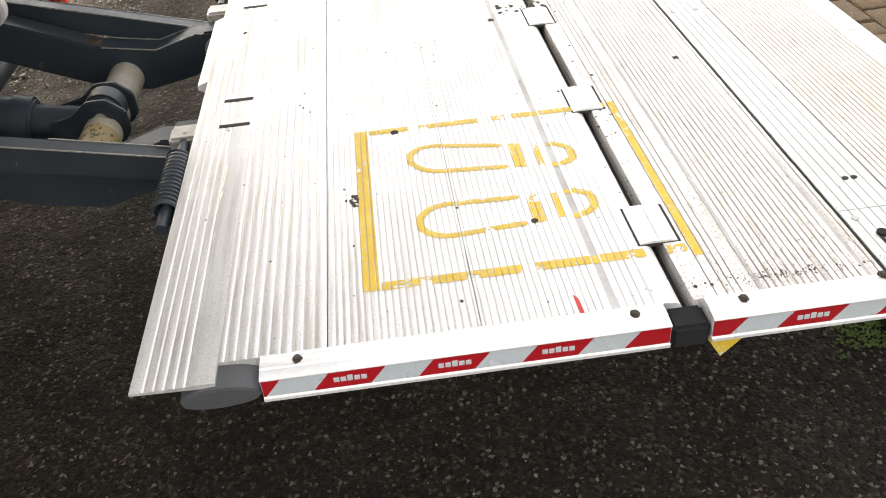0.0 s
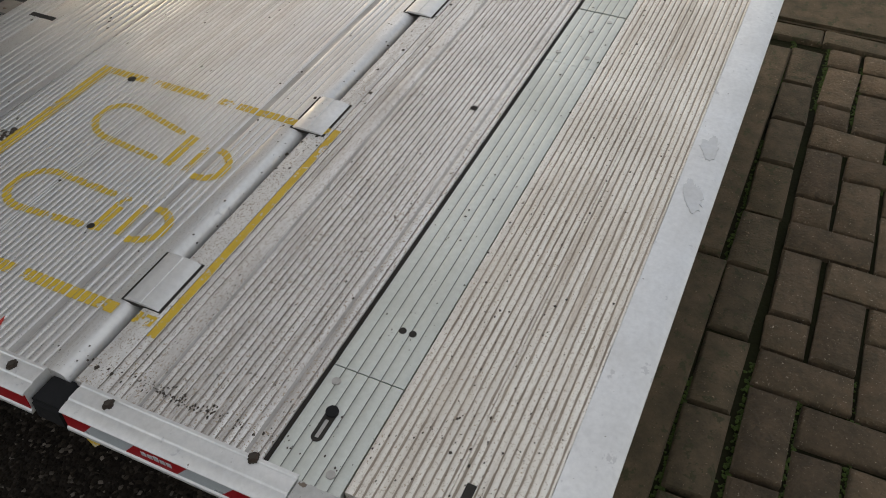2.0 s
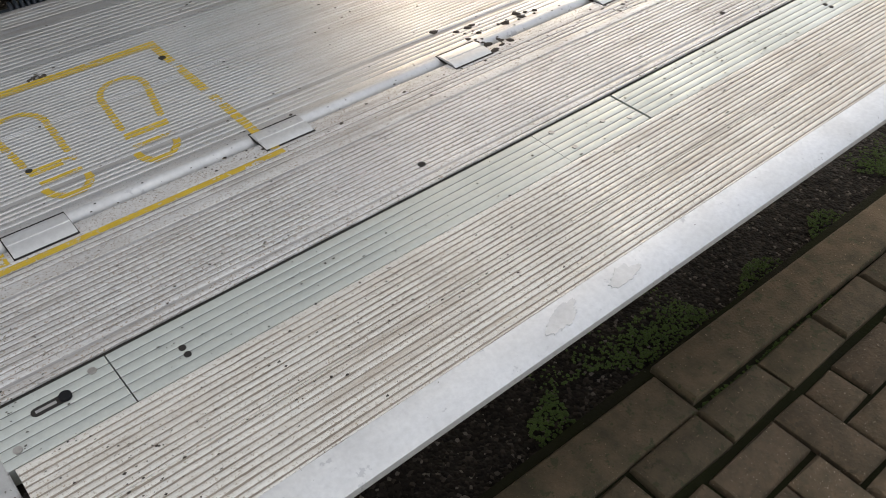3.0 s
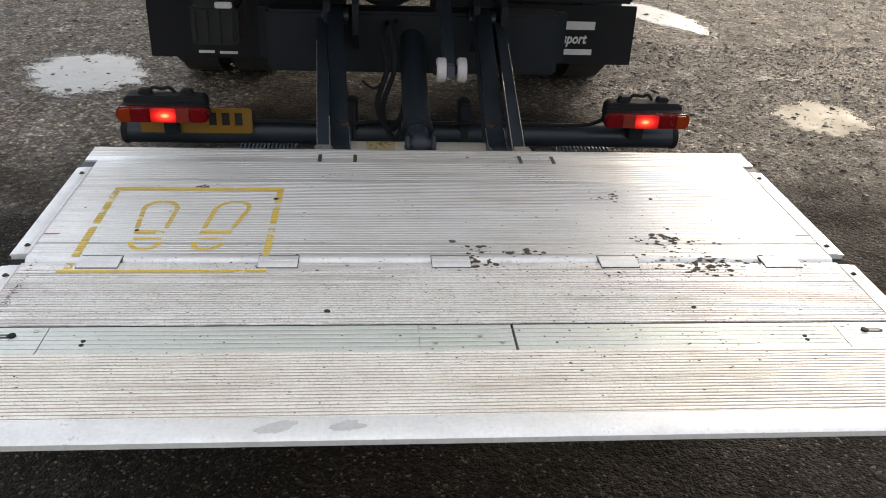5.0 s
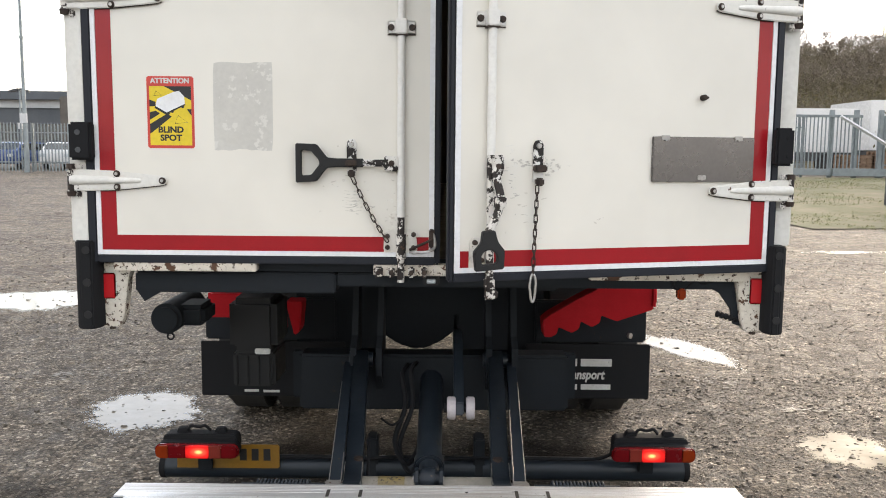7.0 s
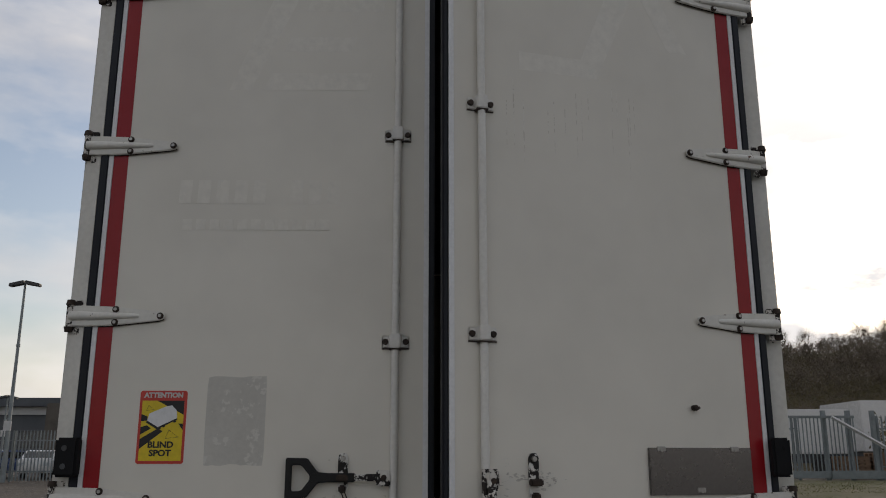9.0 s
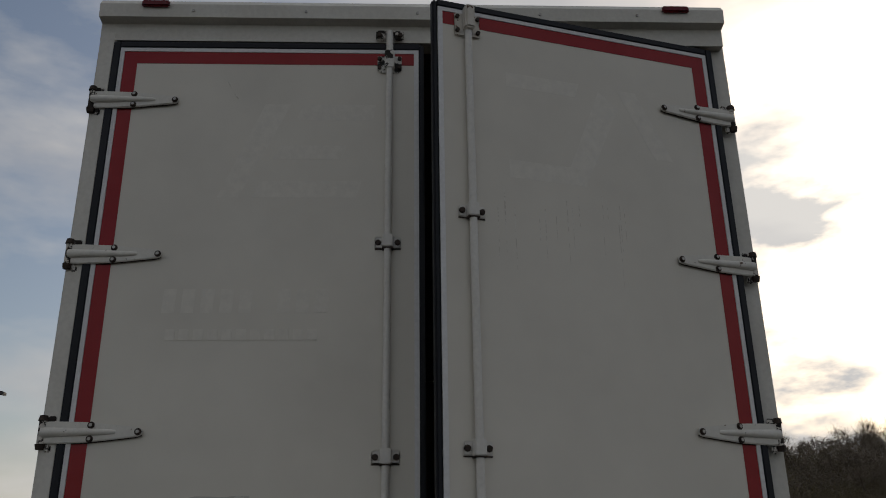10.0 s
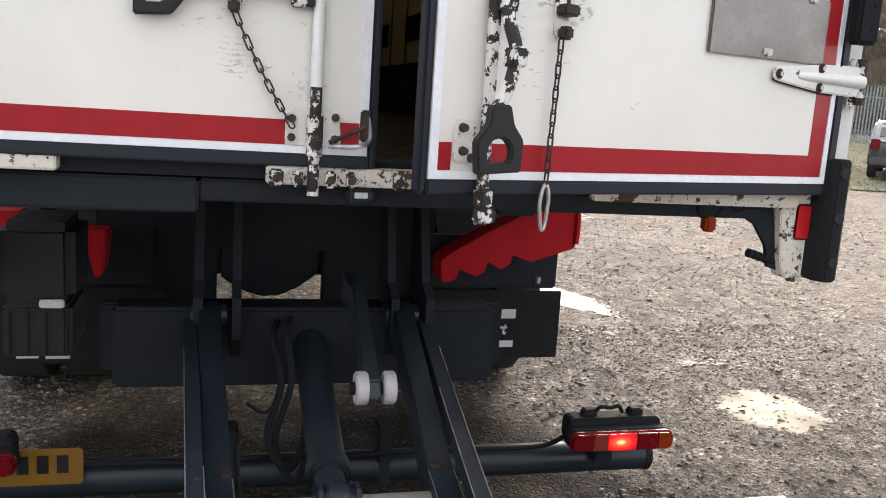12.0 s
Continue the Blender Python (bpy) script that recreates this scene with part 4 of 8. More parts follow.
for s in (-1, 1):
    side_rail(s, -0.413, -0.941, -0.344)
    side_rail(s, -0.996, -1.295, -0.948)
    lo, hi = sorted((s * XI, s * HALF))
    dk("side_casting", B(prism([(-1.296, TOP + 0.0008), (-1.54, TOP - 0.0002), (-1.54, 0.450), (-1.296, 0.434)], "x", *sorted((s * (XI + 0.004), s * (HALF - 0.004))), bev=0.002)), "cast", LIFT, "dull grey pitted cast end piece")
    cb = dk("corner_buffer", B(prism([(s * 0.945, -1.528), (s * 0.972, -1.520), (s * 0.985, -1.532), (s * 1.022, -1.535), (s * 1.026, -1.618), (s * 0.998, -1.622), (s * 0.985, -1.575), (s * 0.960, -1.560)], "z", TOP - 0.022, TOP + 0.006, bev=0.002)), "rubber", LIFT, "black rubber corner latch buffer")
    for y in (-1.555, -1.592):
        dk("screw", B(cyl((s * 1.005, y, TOP + 0.002), (s * 1.005, y, TOP + 0.0085), 0.0105, n=14, bev=0.002), cyl((s * 1.005, y, TOP + 0.004), (s * 1.005, y, TOP + 0.0095), 0.005, n=6)), "zinc", cb)
    dk("end_cap", B(prism(blob(-0.360, 0.449, 0.054, 0.017, 5, n=20, rough=0.1), "x", *sorted((s * (XI - 0.02), s * (HALF + 0.004))), bev=0.002)), "darkgrey", LIFT, "scuffed grey plastic end cap")
    dk("hinge_block", B(bx(*sorted((s * (XI - 0.004), s * (HALF + 0.001))), -0.994, -0.943, 0.424, 0.462, 0.005)), "rubber", LIFT, "black rubber hinge block")
    for y, x in ((-0.461, 0.015), (-0.900, 0.015), (-1.045, 0.013), (-1.238, 0.003), (-1.505, 0.015)):
        b = dk("bolt", B(cyl((s * (XI + x), y, TOP - 0.002), (s * (XI + x), y, TOP + 0.0055), 0.0064, 0.0054, n=6)), "rustiron", LIFT)
        dk("bolt_head", B(cyl((s * (XI + x), y, TOP + 0.004), (s * (XI + x), y, TOP + 0.0066), 0.0040, n=8)), "mud", b)
        dk("rust_stain", B(prism(ragged(s * (XI + x), y, 0.0076, 0.0066, int(-900 * y), n=40, amp=0.35), "z", TOP + 0.0022, TOP + 0.0026)), "mud", b, "dark rusty dirt round the bolt")
    dk("red_mark", B(prism([(s * 0.948, -0.831), (s * 0.988, -0.832), (s * 0.989, -0.838), (s * 0.960, -0.837)], "z", TOP - 0.001, TOP + 0.0006)), "redpaint", LIFT)
    dk("latch_slot", B(prism([(s * (0.9225 + (0.0155 if math.cos(t) > 0 else -0.0155) + 0.0072 * math.cos(t)), -1.286 + 0.0072 * math.sin(t)) for t in [math.pi * (i + 0.5) / 8 for i in range(16)]], "z", TOP - 0.004, TOP - 0.0006)), "groove", LIFT)
    dk("latch_plate", B(bx(*sorted((s * 0.912, s * 0.942)), -1.2905, -1.2815, TOP - 0.005, TOP - 0.0004, 0.004)), "channel", LIFT)
    dk("latch_pin", B(cyl((s * 0.903, -1.286, TOP - 0.01), (s * 0.903, -1.286, TOP + 0.003), 0.0078, n=12)), "rubber", LIFT)
    dk("slot", B(bx(*sorted((s * 0.92, s * 0.955)), -1.478, -1.462, TOP - 0.004, TOP + 0.0006, 0.004, m=None)), "groove", LIFT)
    for x, y in ((0.758, -1.305), (0.758, -1.319)):
        dk("hole", B(cyl((s * x, y, TOP - 0.006), (s * x, y, TOP - 0.0004), 0.0050, n=14)), "groove", LIFT)
    for x, y in ((0.862, -1.268), (0.975, -1.325)):
        dk("screw", B(cyl((s * x, y, TOP - 0.006), (s * x, y, TOP + 0.0004), 0.0055, n=12)), "zinc", LIFT)
    for x in (0.285, 0.388) if s > 0 else (-0.229, -0.336):
        dk("slot", B(bx(x - 0.008, x + 0.008, -0.355, -0.293, TOP - 0.004, TOP + 0.0007, 0.004)), "groove", LIFT)
for x, y in ((-0.045, -1.268), (0.05, -1.30), (-0.045, -1.322), (0.095, -1.322)):
    dk("screw", B(cyl((x, y, TOP - 0.006), (x, y, TOP + 0.0002), 0.005, n=12)), "zinc", LIFT)
for x, y, r in ((-0.274, -1.198, 0.007), (0.55, -1.19, 0.006), (-0.44, -0.622, 0.0075), (-0.768, -0.815, 0.006), (0.12, -0.31, 0.005), (0.62, -0.61, 0.006)):
    dk("hole", B(cyl((x, y, TOP - 0.006), (x, y, TOP + 0.0007), r, n=8)), "groove", LIFT)
dk("yellow_tab", B(prism([(-0.993, 0.432), (-1.050, 0.432), (-1.015, 0.394)], "x", -1.024, -1.02)), "yellow", LIFT, "yellow plastic marker tab")


def on_ribs(name, inside, x0, x1, y0, y1, mat, label, seed, keep=0.9, step=0.0017, dz=0.0006):
    """Paint on the ribs and in their grooves, worn off in places."""
    bm = bmesh.new()
    for a, b, h in [(p, q, TOP + dz) for p, q in TOPS] + [(p, q, TOP - 0.0008) for p, q in GROOVES]:
        lo, hi = max(b, y0), min(a, y1)
        while hi > lo + 0.0006:
            bot = max(lo, hi - 0.0026)
            x, start = x0, None
            yc = (hi + bot) / 2
            while x <= x1 + step:
                on = x <= x1 and inside(x, yc)
                if on:
                    on = noise.noise(Vector((x * 22, yc * 30, seed * 3.1))) + 0.4 * noise.noise(Vector((x * 160, yc * 160, seed))) + 0.25 * noise.noise(Vector((x * 420, yc * 420, seed))) < keep
                if on and start is None:
                    start = x
                if not on and start is not None:
                    bm.faces.new([bm.verts.new((p, q, h)) for p, q in ((start, bot), (x, bot), (x, hi), (start, hi))])
                    start = None
                x += step
            hi = bot
    return tagged(dk(name, bm, mat, LIFT, label, sharp=0), kind="stuff")


def seg_dist(x, y, a, b):
    dx, dy = b[0] - a[0], b[1] - a[1]
    t = min(max(((x - a[0]) * dx + (y - a[1]) * dy) / (dx * dx + dy * dy), 0), 1)
    return math.hypot(x - a[0] - t * dx, y - a[1] - t * dy)


FRAME_LINES = (lambda x, y: abs(y + 0.561) < 0.0128 and -0.888 < x < -0.425, lambda x, y: abs(x + 0.879) < 0.0095 and -1.012 < y < -0.5745 and not -0.795 < y < -0.775,
               lambda x, y: abs(x + 0.434) < 0.0085 and -1.012 < y < -0.5745 and not -0.80 < y < -0.775, lambda x, y: abs(y + 1.0225) < 0.0062 and -0.90 < x < -0.425)


def sole(cx, lean, mirror):
    """The outline of a shoe print: a toe cap open at the back, a bar, and a heel."""
    W = 0.043
    line = []
    for i in range(13):
        a = math.pi * i / 12
        line.append((W * math.cos(a), -0.690 + 0.048 * math.sin(a)))
    toe = [(W * 0.82, -0.797)] + line + [(-W * 0.86, -0.797)]
    heel = [(W * 0.80, -0.852), (-W * 0.80, -0.852)]
    arc = [(W * 0.8 * math.cos(math.pi * (1 + i / 10)), -0.880 + 0.036 * math.sin(math.pi * (1 + i / 10))) for i in range(11)]

    def inside(x, y):
        u, v = x - cx - lean * (y + 0.80), y
        if abs(u) > 0.06:
            return False
        if min(seg_dist(u, v, p, q) for p, q in zip(toe, toe[1:])) < 0.0062:
            return True
        if abs(v + 0.822) < 0.010 and abs(u) < W * 0.92:
            return True
        return (abs(v + 0.858) < 0.006 and abs(u) < W * 0.8) or min(seg_dist(u, v, p, q) for p, q in zip(arc, arc[1:])) < 0.0065
    return inside


for i, line in enumerate(FRAME_LINES):
    on_ribs("frame_line", line, *((-0.90, -0.42, -0.580, -0.540), (-0.895, -0.862, -1.02, -0.57), (-0.448, -0.42, -1.02, -0.57), (-0.91, -0.42, -1.035, -1.01))[i], "yellow", "worn yellow painted line", 11 + i, keep=(0.75, 0.5, 0.42, 0.6)[i])
on_ribs("foot_marking", sole(-0.735, -0.02, 1), -0.82, -0.66, -0.93, -0.62, "yellow", "yellow painted shoe print", 2, keep=0.5)
on_ribs("foot_marking", sole(-0.568, 0.16, 1), -0.66, -0.48, -0.93, -0.62, "yellow", "yellow painted shoe print", 4, keep=0.5)


def crumbs(name, spots, seed, label):
    """Trodden-in mud and grit on the deck."""
    rnd = random.Random(seed)
    bm = bmesh.new()
    for cx, cy, rx, ry, count, s in spots:
        for _ in range(count):
            x, y = rnd.gauss(cx, rx), rnd.gauss(cy, ry)
            if abs(x) > 0.97 or not -1.55 < y < -0.25:
                continue
            r = s * rnd.uniform(0.4, 1.3) ** 1.5
            k = rnd.randint(5, 7)
            h = r * rnd.uniform(0.12, 0.3)
            a0 = rnd.uniform(0, 6)
            ring = [bm.verts.new((x + r * rnd.uniform(0.6, 1.3) * math.cos(a0 + 6.283 * j / k), y + 0.75 * r * rnd.uniform(0.5, 1.3) * math.sin(a0 + 6.283 * j / k), TOP + 0.0003)) for j in range(k)]
            c = bm.verts.new((x, y, TOP + h))
            for j in range(k):
                bm.faces.new((ring[j], ring[(j + 1) % k], c))
    ob = dk(name, bm, "mud", sharp=0)
    tagged(ob, label, "mud", kind="stuff")


crumbs("mud", [(0.58, -0.86, 0.035, 0.025, 34, 0.008), (0.68, -0.985, 0.05, 0.018, 30, 0.009), (0.63, -1.02, 0.03, 0.02, 22, 0.008), (0.66, -0.90, 0.08, 0.04, 50, 0.0045), (0.09, -0.915, 0.03, 0.02, 16, 0.009),
               (0.10, -0.985, 0.02, 0.012, 12, 0.010), (0.22, -0.925, 0.02, 0.01, 8, 0.009), (0.30, -0.38, 0.05, 0.05, 26, 0.0028), (0.36, -0.50, 0.09, 0.05, 26, 0.0028), (0.50, -0.60, 0.03, 0.012, 12, 0.006),
               (0.40, -1.05, 0.28, 0.08, 240, 0.0026), (0.42, -1.33, 0.22, 0.08, 160, 0.0026), (0.66, -1.0, 0.2, 0.02, 60, 0.005), (0.0, -0.98, 0.55, 0.03, 60, 0.004), (-0.2, -1.1, 0.5, 0.12, 260, 0.0018), (-0.3, -0.6, 0.4, 0.2, 90, 0.0026),
               (-0.645, -0.543, 0.012, 0.006, 18, 0.0045), (-0.962, -1.12, 0.005, 0.09, 200, 0.0015), (-0.88, -1.13, 0.06, 0.07, 200, 0.0010), (-0.5, -1.16, 0.25, 0.06, 320, 0.0011),
               (0.962, -1.12, 0.005, 0.09, 160, 0.0015), (-0.88, -1.45, 0.06, 0.05, 100, 0.0012), (0.0, -1.45, 0.5, 0.05, 400, 0.0011), (-0.97, -1.0, 0.01, 0.012, 14, 0.0035), (-0.6, -1.4, 0.3, 0.1, 200, 0.0018), (0.5, -0.75, 0.3, 0.15, 90, 0.003)], 9, "dark dried mud and grit trodden over the ribbed deck")


# lifting gear
def splay(x0, x1):
    """A sideways drift along the arm, from the platform to the beam."""
    k = (x1 - x0) / 0.95
    return Matrix(((1, k, 0, x0 + 0.15 * k), (0, 1, 0, 0), (0, 0, 1, 0), (0, 0, 0, 1)))


def arm(s, xa, xb, ga, gb):
    """One side of the gear: the cranked lifting arm, the slim guide arm outside it, spring and brackets."""
    A, G = splay(xa, xb), splay(ga, gb)
    side = [(-0.195, 0.360), (-0.205, 0.385), (-0.190, 0.408), (-0.10, 0.424), (0.0, 0.395), (0.14, 0.418), (0.80, 0.690), (0.85, 0.68), (0.865, 0.64), (0.83, 0.595), (0.16, 0.315), (0.04, 0.290), (-0.08, 0.315)]
    a = part("lift_arm", B(prism(side, "x", -0.033, 0.033, bev=0.004, m=A)), "steelblue", LIFT, "blue-black painted lifting arm")
    part("pivot_bolt", B(cyl((xa, 0.15, 0.36), (xa, 0.15, 0.428), 0.018, n=14)), "rustiron", a)
    part("pivot_bolt", B(cyl((xb - 0.055, 0.82, 0.645), (xb + 0.055, 0.82, 0.645), 0.034, n=18)), "steelblue", a)
    part("pivot_bolt", B(cyl((xa - 0.044, -0.155, 0.382), (xa + 0.044, -0.155, 0.382), 0.034, n=18)), "zinc", a)
    for q in (-0.033, 0.033):
        part("bright_edge", B(pipe([A @ Vector((q, y, z)) for y, z in ((-0.10, 0.4235), (0.0, 0.3955), (0.13, 0.4155))], 0.0016, 5)), "zinc", a, "paint worn to bright metal")
    low = [(-0.185, 0.350), (-0.175, 0.395), (0.80, 0.640), (0.83, 0.61), (0.80, 0.575), (-0.16, 0.345)]
    b = part("guide_arm", B(prism(low, "x", -0.021, 0.021, bev=0.003, m=G)), "steelblue", LIFT, "slim blue-black guide arm with bare bright edges")
    for q, far in ((-0.021, 0.62 if s < 0 else 0.40), (0.021, 0.62 if s > 0 else 0.10)):
        part("bright_edge", B(pipe([G @ Vector((q, -0.17, 0.3965)), G @ Vector((q, far, 0.3965 + (far + 0.17) * 0.2513))], 0.0017, 5)), "zinc", b, "paint worn to bright metal")
    o = s * 0.42
    coil = [(o + s * 0.185 * i / 240, -0.158 + 0.021 * math.cos(2 * math.pi * 15 * i / 240), 0.436 + 0.020 * math.sin(2 * math.pi * 15 * i / 240)) for i in range(241)]
    part("torsion_spring", B(pipe(coil, 0.0042, 6)), "steelblue", LIFT, "dark coiled return spring")
    part("spring_pin", B(cyl((s * 0.36, -0.158, 0.436), (s * 0.655, -0.158, 0.436), 0.011, n=12)), "steelblue", LIFT)
    part("lift_bracket", B(bx(ga - 0.030, ga + 0.030, -0.186, -0.13, 0.37, 0.450, 0.006)), "zinc", LIFT)
    part("lift_bracket", B(bx(xa - 0.036, xa + 0.036, -0.186, -0.12, 0.35, 0.428, 0.006)), "steelblue", LIFT)


arm(-1, -0.280, -0.332, -0.338, -0.386)
arm(1, 0.252, 0.278, 0.313, 0.350)
part("cross_tube", B(cyl((-0.26, 0.090, 0.331), (0.23, 0.090, 0.331), 0.042, n=28)), "greytube", LIFT, "dusty pale grey cross tube with a yellow label")
part("warning_label", B(cyl((-0.20, 0.090, 0.331), (-0.10, 0.090, 0.331), 0.0424, n=28, caps=False)), "labelfade", LIFT, "faded yellow warning label")
ram = part("cylinder", B(cyl((-0.012, 0.26, 0.352), (-0.012, 0.86, 0.545), 0.052, n=26, bev=0.006), cyl((-0.012, 0.12, 0.330), (-0.012, 0.27, 0.356), 0.040, n=22)), "steelblue", LIFT, "blue-black hydraulic ram")
part("ram_collar", B(cyl((-0.012, 0.25, 0.349), (-0.012, 0.30, 0.365), 0.060, n=26, bev=0.006)), "steelblue", ram)
part("ram_eye", B(cyl((-0.066, 0.085, 0.366), (0.042, 0.085, 0.366), 0.030, n=20, bev=0.005), cyl((-0.040, 0.085, 0.366), (0.016, 0.085, 0.366), 0.045, n=22, bev=0.006)), "steelblue", ram)
for x in (-0.062, 0.030):
    part("ram_fork", B(prism([(0.03, 0.325), (0.03, 0.375), (0.065, 0.406), (0.11, 0.406), (0.15, 0.375), (0.20, 0.365), (0.20, 0.31), (0.05, 0.30)], "x", x, x + 0.014, bev=0.003)), "steelblue", ram)
part("ram_bolt", B(cyl((-0.07, 0.085, 0.366), (0.046, 0.085, 0.366), 0.014, n=12)), "zinc", ram)
part("lift_beam", B(bx(-0.62, 0.62, 0.84, 0.98, 0.40, 0.66, 0.012)), "chassis", LIFT, "grimy black lift cross beam")
for s in (-1, 1):
    part("beam_bracket", B(prism([(0.76, 0.58), (0.76, 0.71), (0.84, 0.75), (0.96, 1.12), (1.04, 1.12), (1.02, 0.50), (0.84, 0.50)], "x", *sorted((s * 0.235, s * 0.262)))), "chassis", LIFT)
    part("beam_bracket", B(prism([(0.76, 0.58), (0.76, 0.71), (0.84, 0.75), (0.96, 1.12), (1.04, 1.12), (1.02, 0.50), (0.84, 0.50)], "x", *sorted((s * 0.35, s * 0.378)))), "chassis", LIFT)
part("roller_arm", B(prism([(0.29, 0.55), (0.31, 0.595), (0.62, 0.78), (0.86, 0.78), (0.86, 0.68), (0.64, 0.68), (0.37, 0.54)], "x", 0.085, 0.125, bev=0.005)), "steelblue", LIFT, "black prop carrying two support rollers")
part("roller_axle", B(cyl((0.045, 0.33, 0.568), (0.165, 0.33, 0.568), 0.018, n=14)), "rubber", LIFT)
for x in (0.058, 0.134):
    part("support_roller", B(cyl((x, 0.33, 0.568), (x + 0.034, 0.33, 0.568), 0.046, n=28, bev=0.004)), "roller", LIFT, "pale grey nylon support roller")
for pts, r in (([(-0.12, 0.82, 0.62), (-0.14, 0.70, 0.60), (-0.12, 0.58, 0.50), (-0.16, 0.48, 0.38), (-0.11, 0.42, 0.30), (-0.06, 0.48, 0.35), (-0.04, 0.6, 0.45)], 0.011),
               ([(-0.08, 0.82, 0.63), (-0.10, 0.70, 0.62), (-0.09, 0.58, 0.50), (-0.14, 0.48, 0.36), (-0.09, 0.40, 0.27), (-0.03, 0.46, 0.38)], 0.010),
               ([(-0.22, 0.5, 0.47), (-0.17, 0.5, 0.44), (-0.12, 0.55, 0.47)], 0.005),
               ([(-0.75, 0.57, 0.268), (-0.5, 0.56, 0.275), (-0.3, 0.56, 0.267), (-0.15, 0.55, 0.284), (0.05, 0.56, 0.270), (0.25, 0.55, 0.282), (0.5, 0.56, 0.275), (0.72, 0.56, 0.280), (0.80, 0.53, 0.345)], 0.008),
               ([(-0.25, 0.28, 0.44), (-0.245, 0.16, 0.37), (-0.24, 0.08, 0.33), (-0.25, -0.02, 0.30)], 0.006)):
    part("hydraulic_hose", B(pipe(smoothline(pts, 6), r, 8)), "rubber", LIFT, "black hydraulic hose")
for s in (-1, 1):
    x = -0.262 if s < 0 else 0.200
    part("beam_leg", B(bx(x - 0.024, x + 0.024, 0.56, 0.66, 0.16, 0.36, 0.008)), "chassis", LIFT)
    part("beam_plate", B(bx(*sorted((s * 0.42, s * 0.66)), 0.90, 0.94, 0.44, 0.66, 0.006)), "chassis", LIFT)

# underrun tube with the lamps
tube = part("underrun_tube", B(cyl((-1.165, 0.61, 0.214), (1.095, 0.61, 0.214), 0.050, n=32)), "steelblue", LIFT, "round blue-black underrun bar")
for x0, x1 in ((-1.187, -1.155), (1.085, 1.115)):
    part("end_cap", B(cyl((x0, 0.61, 0.214), (x1, 0.61, 0.214), 0.053, n=32, bev=0.006)), "rubber", tube)

def lit_lens(name, cx):
    """A lit red lens: hot at the bulb, falling off along the lens."""
    m = surf(name, (0.30, 0.008, 0.008), rough=0.15, fine=300, bump=0.06, coat=0.5)
    nt = m.node_tree
    b = nt.nodes["Principled BSDF"]
    co, sub, sc, ln, ramp = [nt.nodes.new(t) for t in ("ShaderNodeTexCoord", "ShaderNodeVectorMath", "ShaderNodeVectorMath", "ShaderNodeVectorMath", "ShaderNodeValToRGB")]
    sub.operation, sc.operation, ln.operation = "SUBTRACT", "MULTIPLY", "LENGTH"
    sub.inputs[1].default_value = Vector((cx, 0.40, 0.350)) - LIFT.location
    sc.inputs[1].default_value = (14.0, 0.0, 26.0)
    e = ramp.color_ramp.elements
    e[0].position, e[0].color = 0.08, (1.8, 0.42, 0.14, 1)
    e[1].position, e[1].color = 1.0, (0.05, 0.001, 0.001, 1)
    e.new(0.26).color = (1.2, 0.06, 0.03, 1)
    e.new(0.55).color = (0.40, 0.008, 0.007, 1)
    k = nt.links.new
    k(co.outputs["Object"], sub.inputs[0])
    k(sub.outputs["Vector"], sc.inputs[0])
    k(sc.outputs["Vector"], ln.inputs[0])
    k(ln.outputs["Value"], ramp.inputs["Fac"])
    k(ramp.outputs["Color"], b.inputs["Emission Color"])
    b.inputs["Emission Strength"].default_value = 1.7
    return m


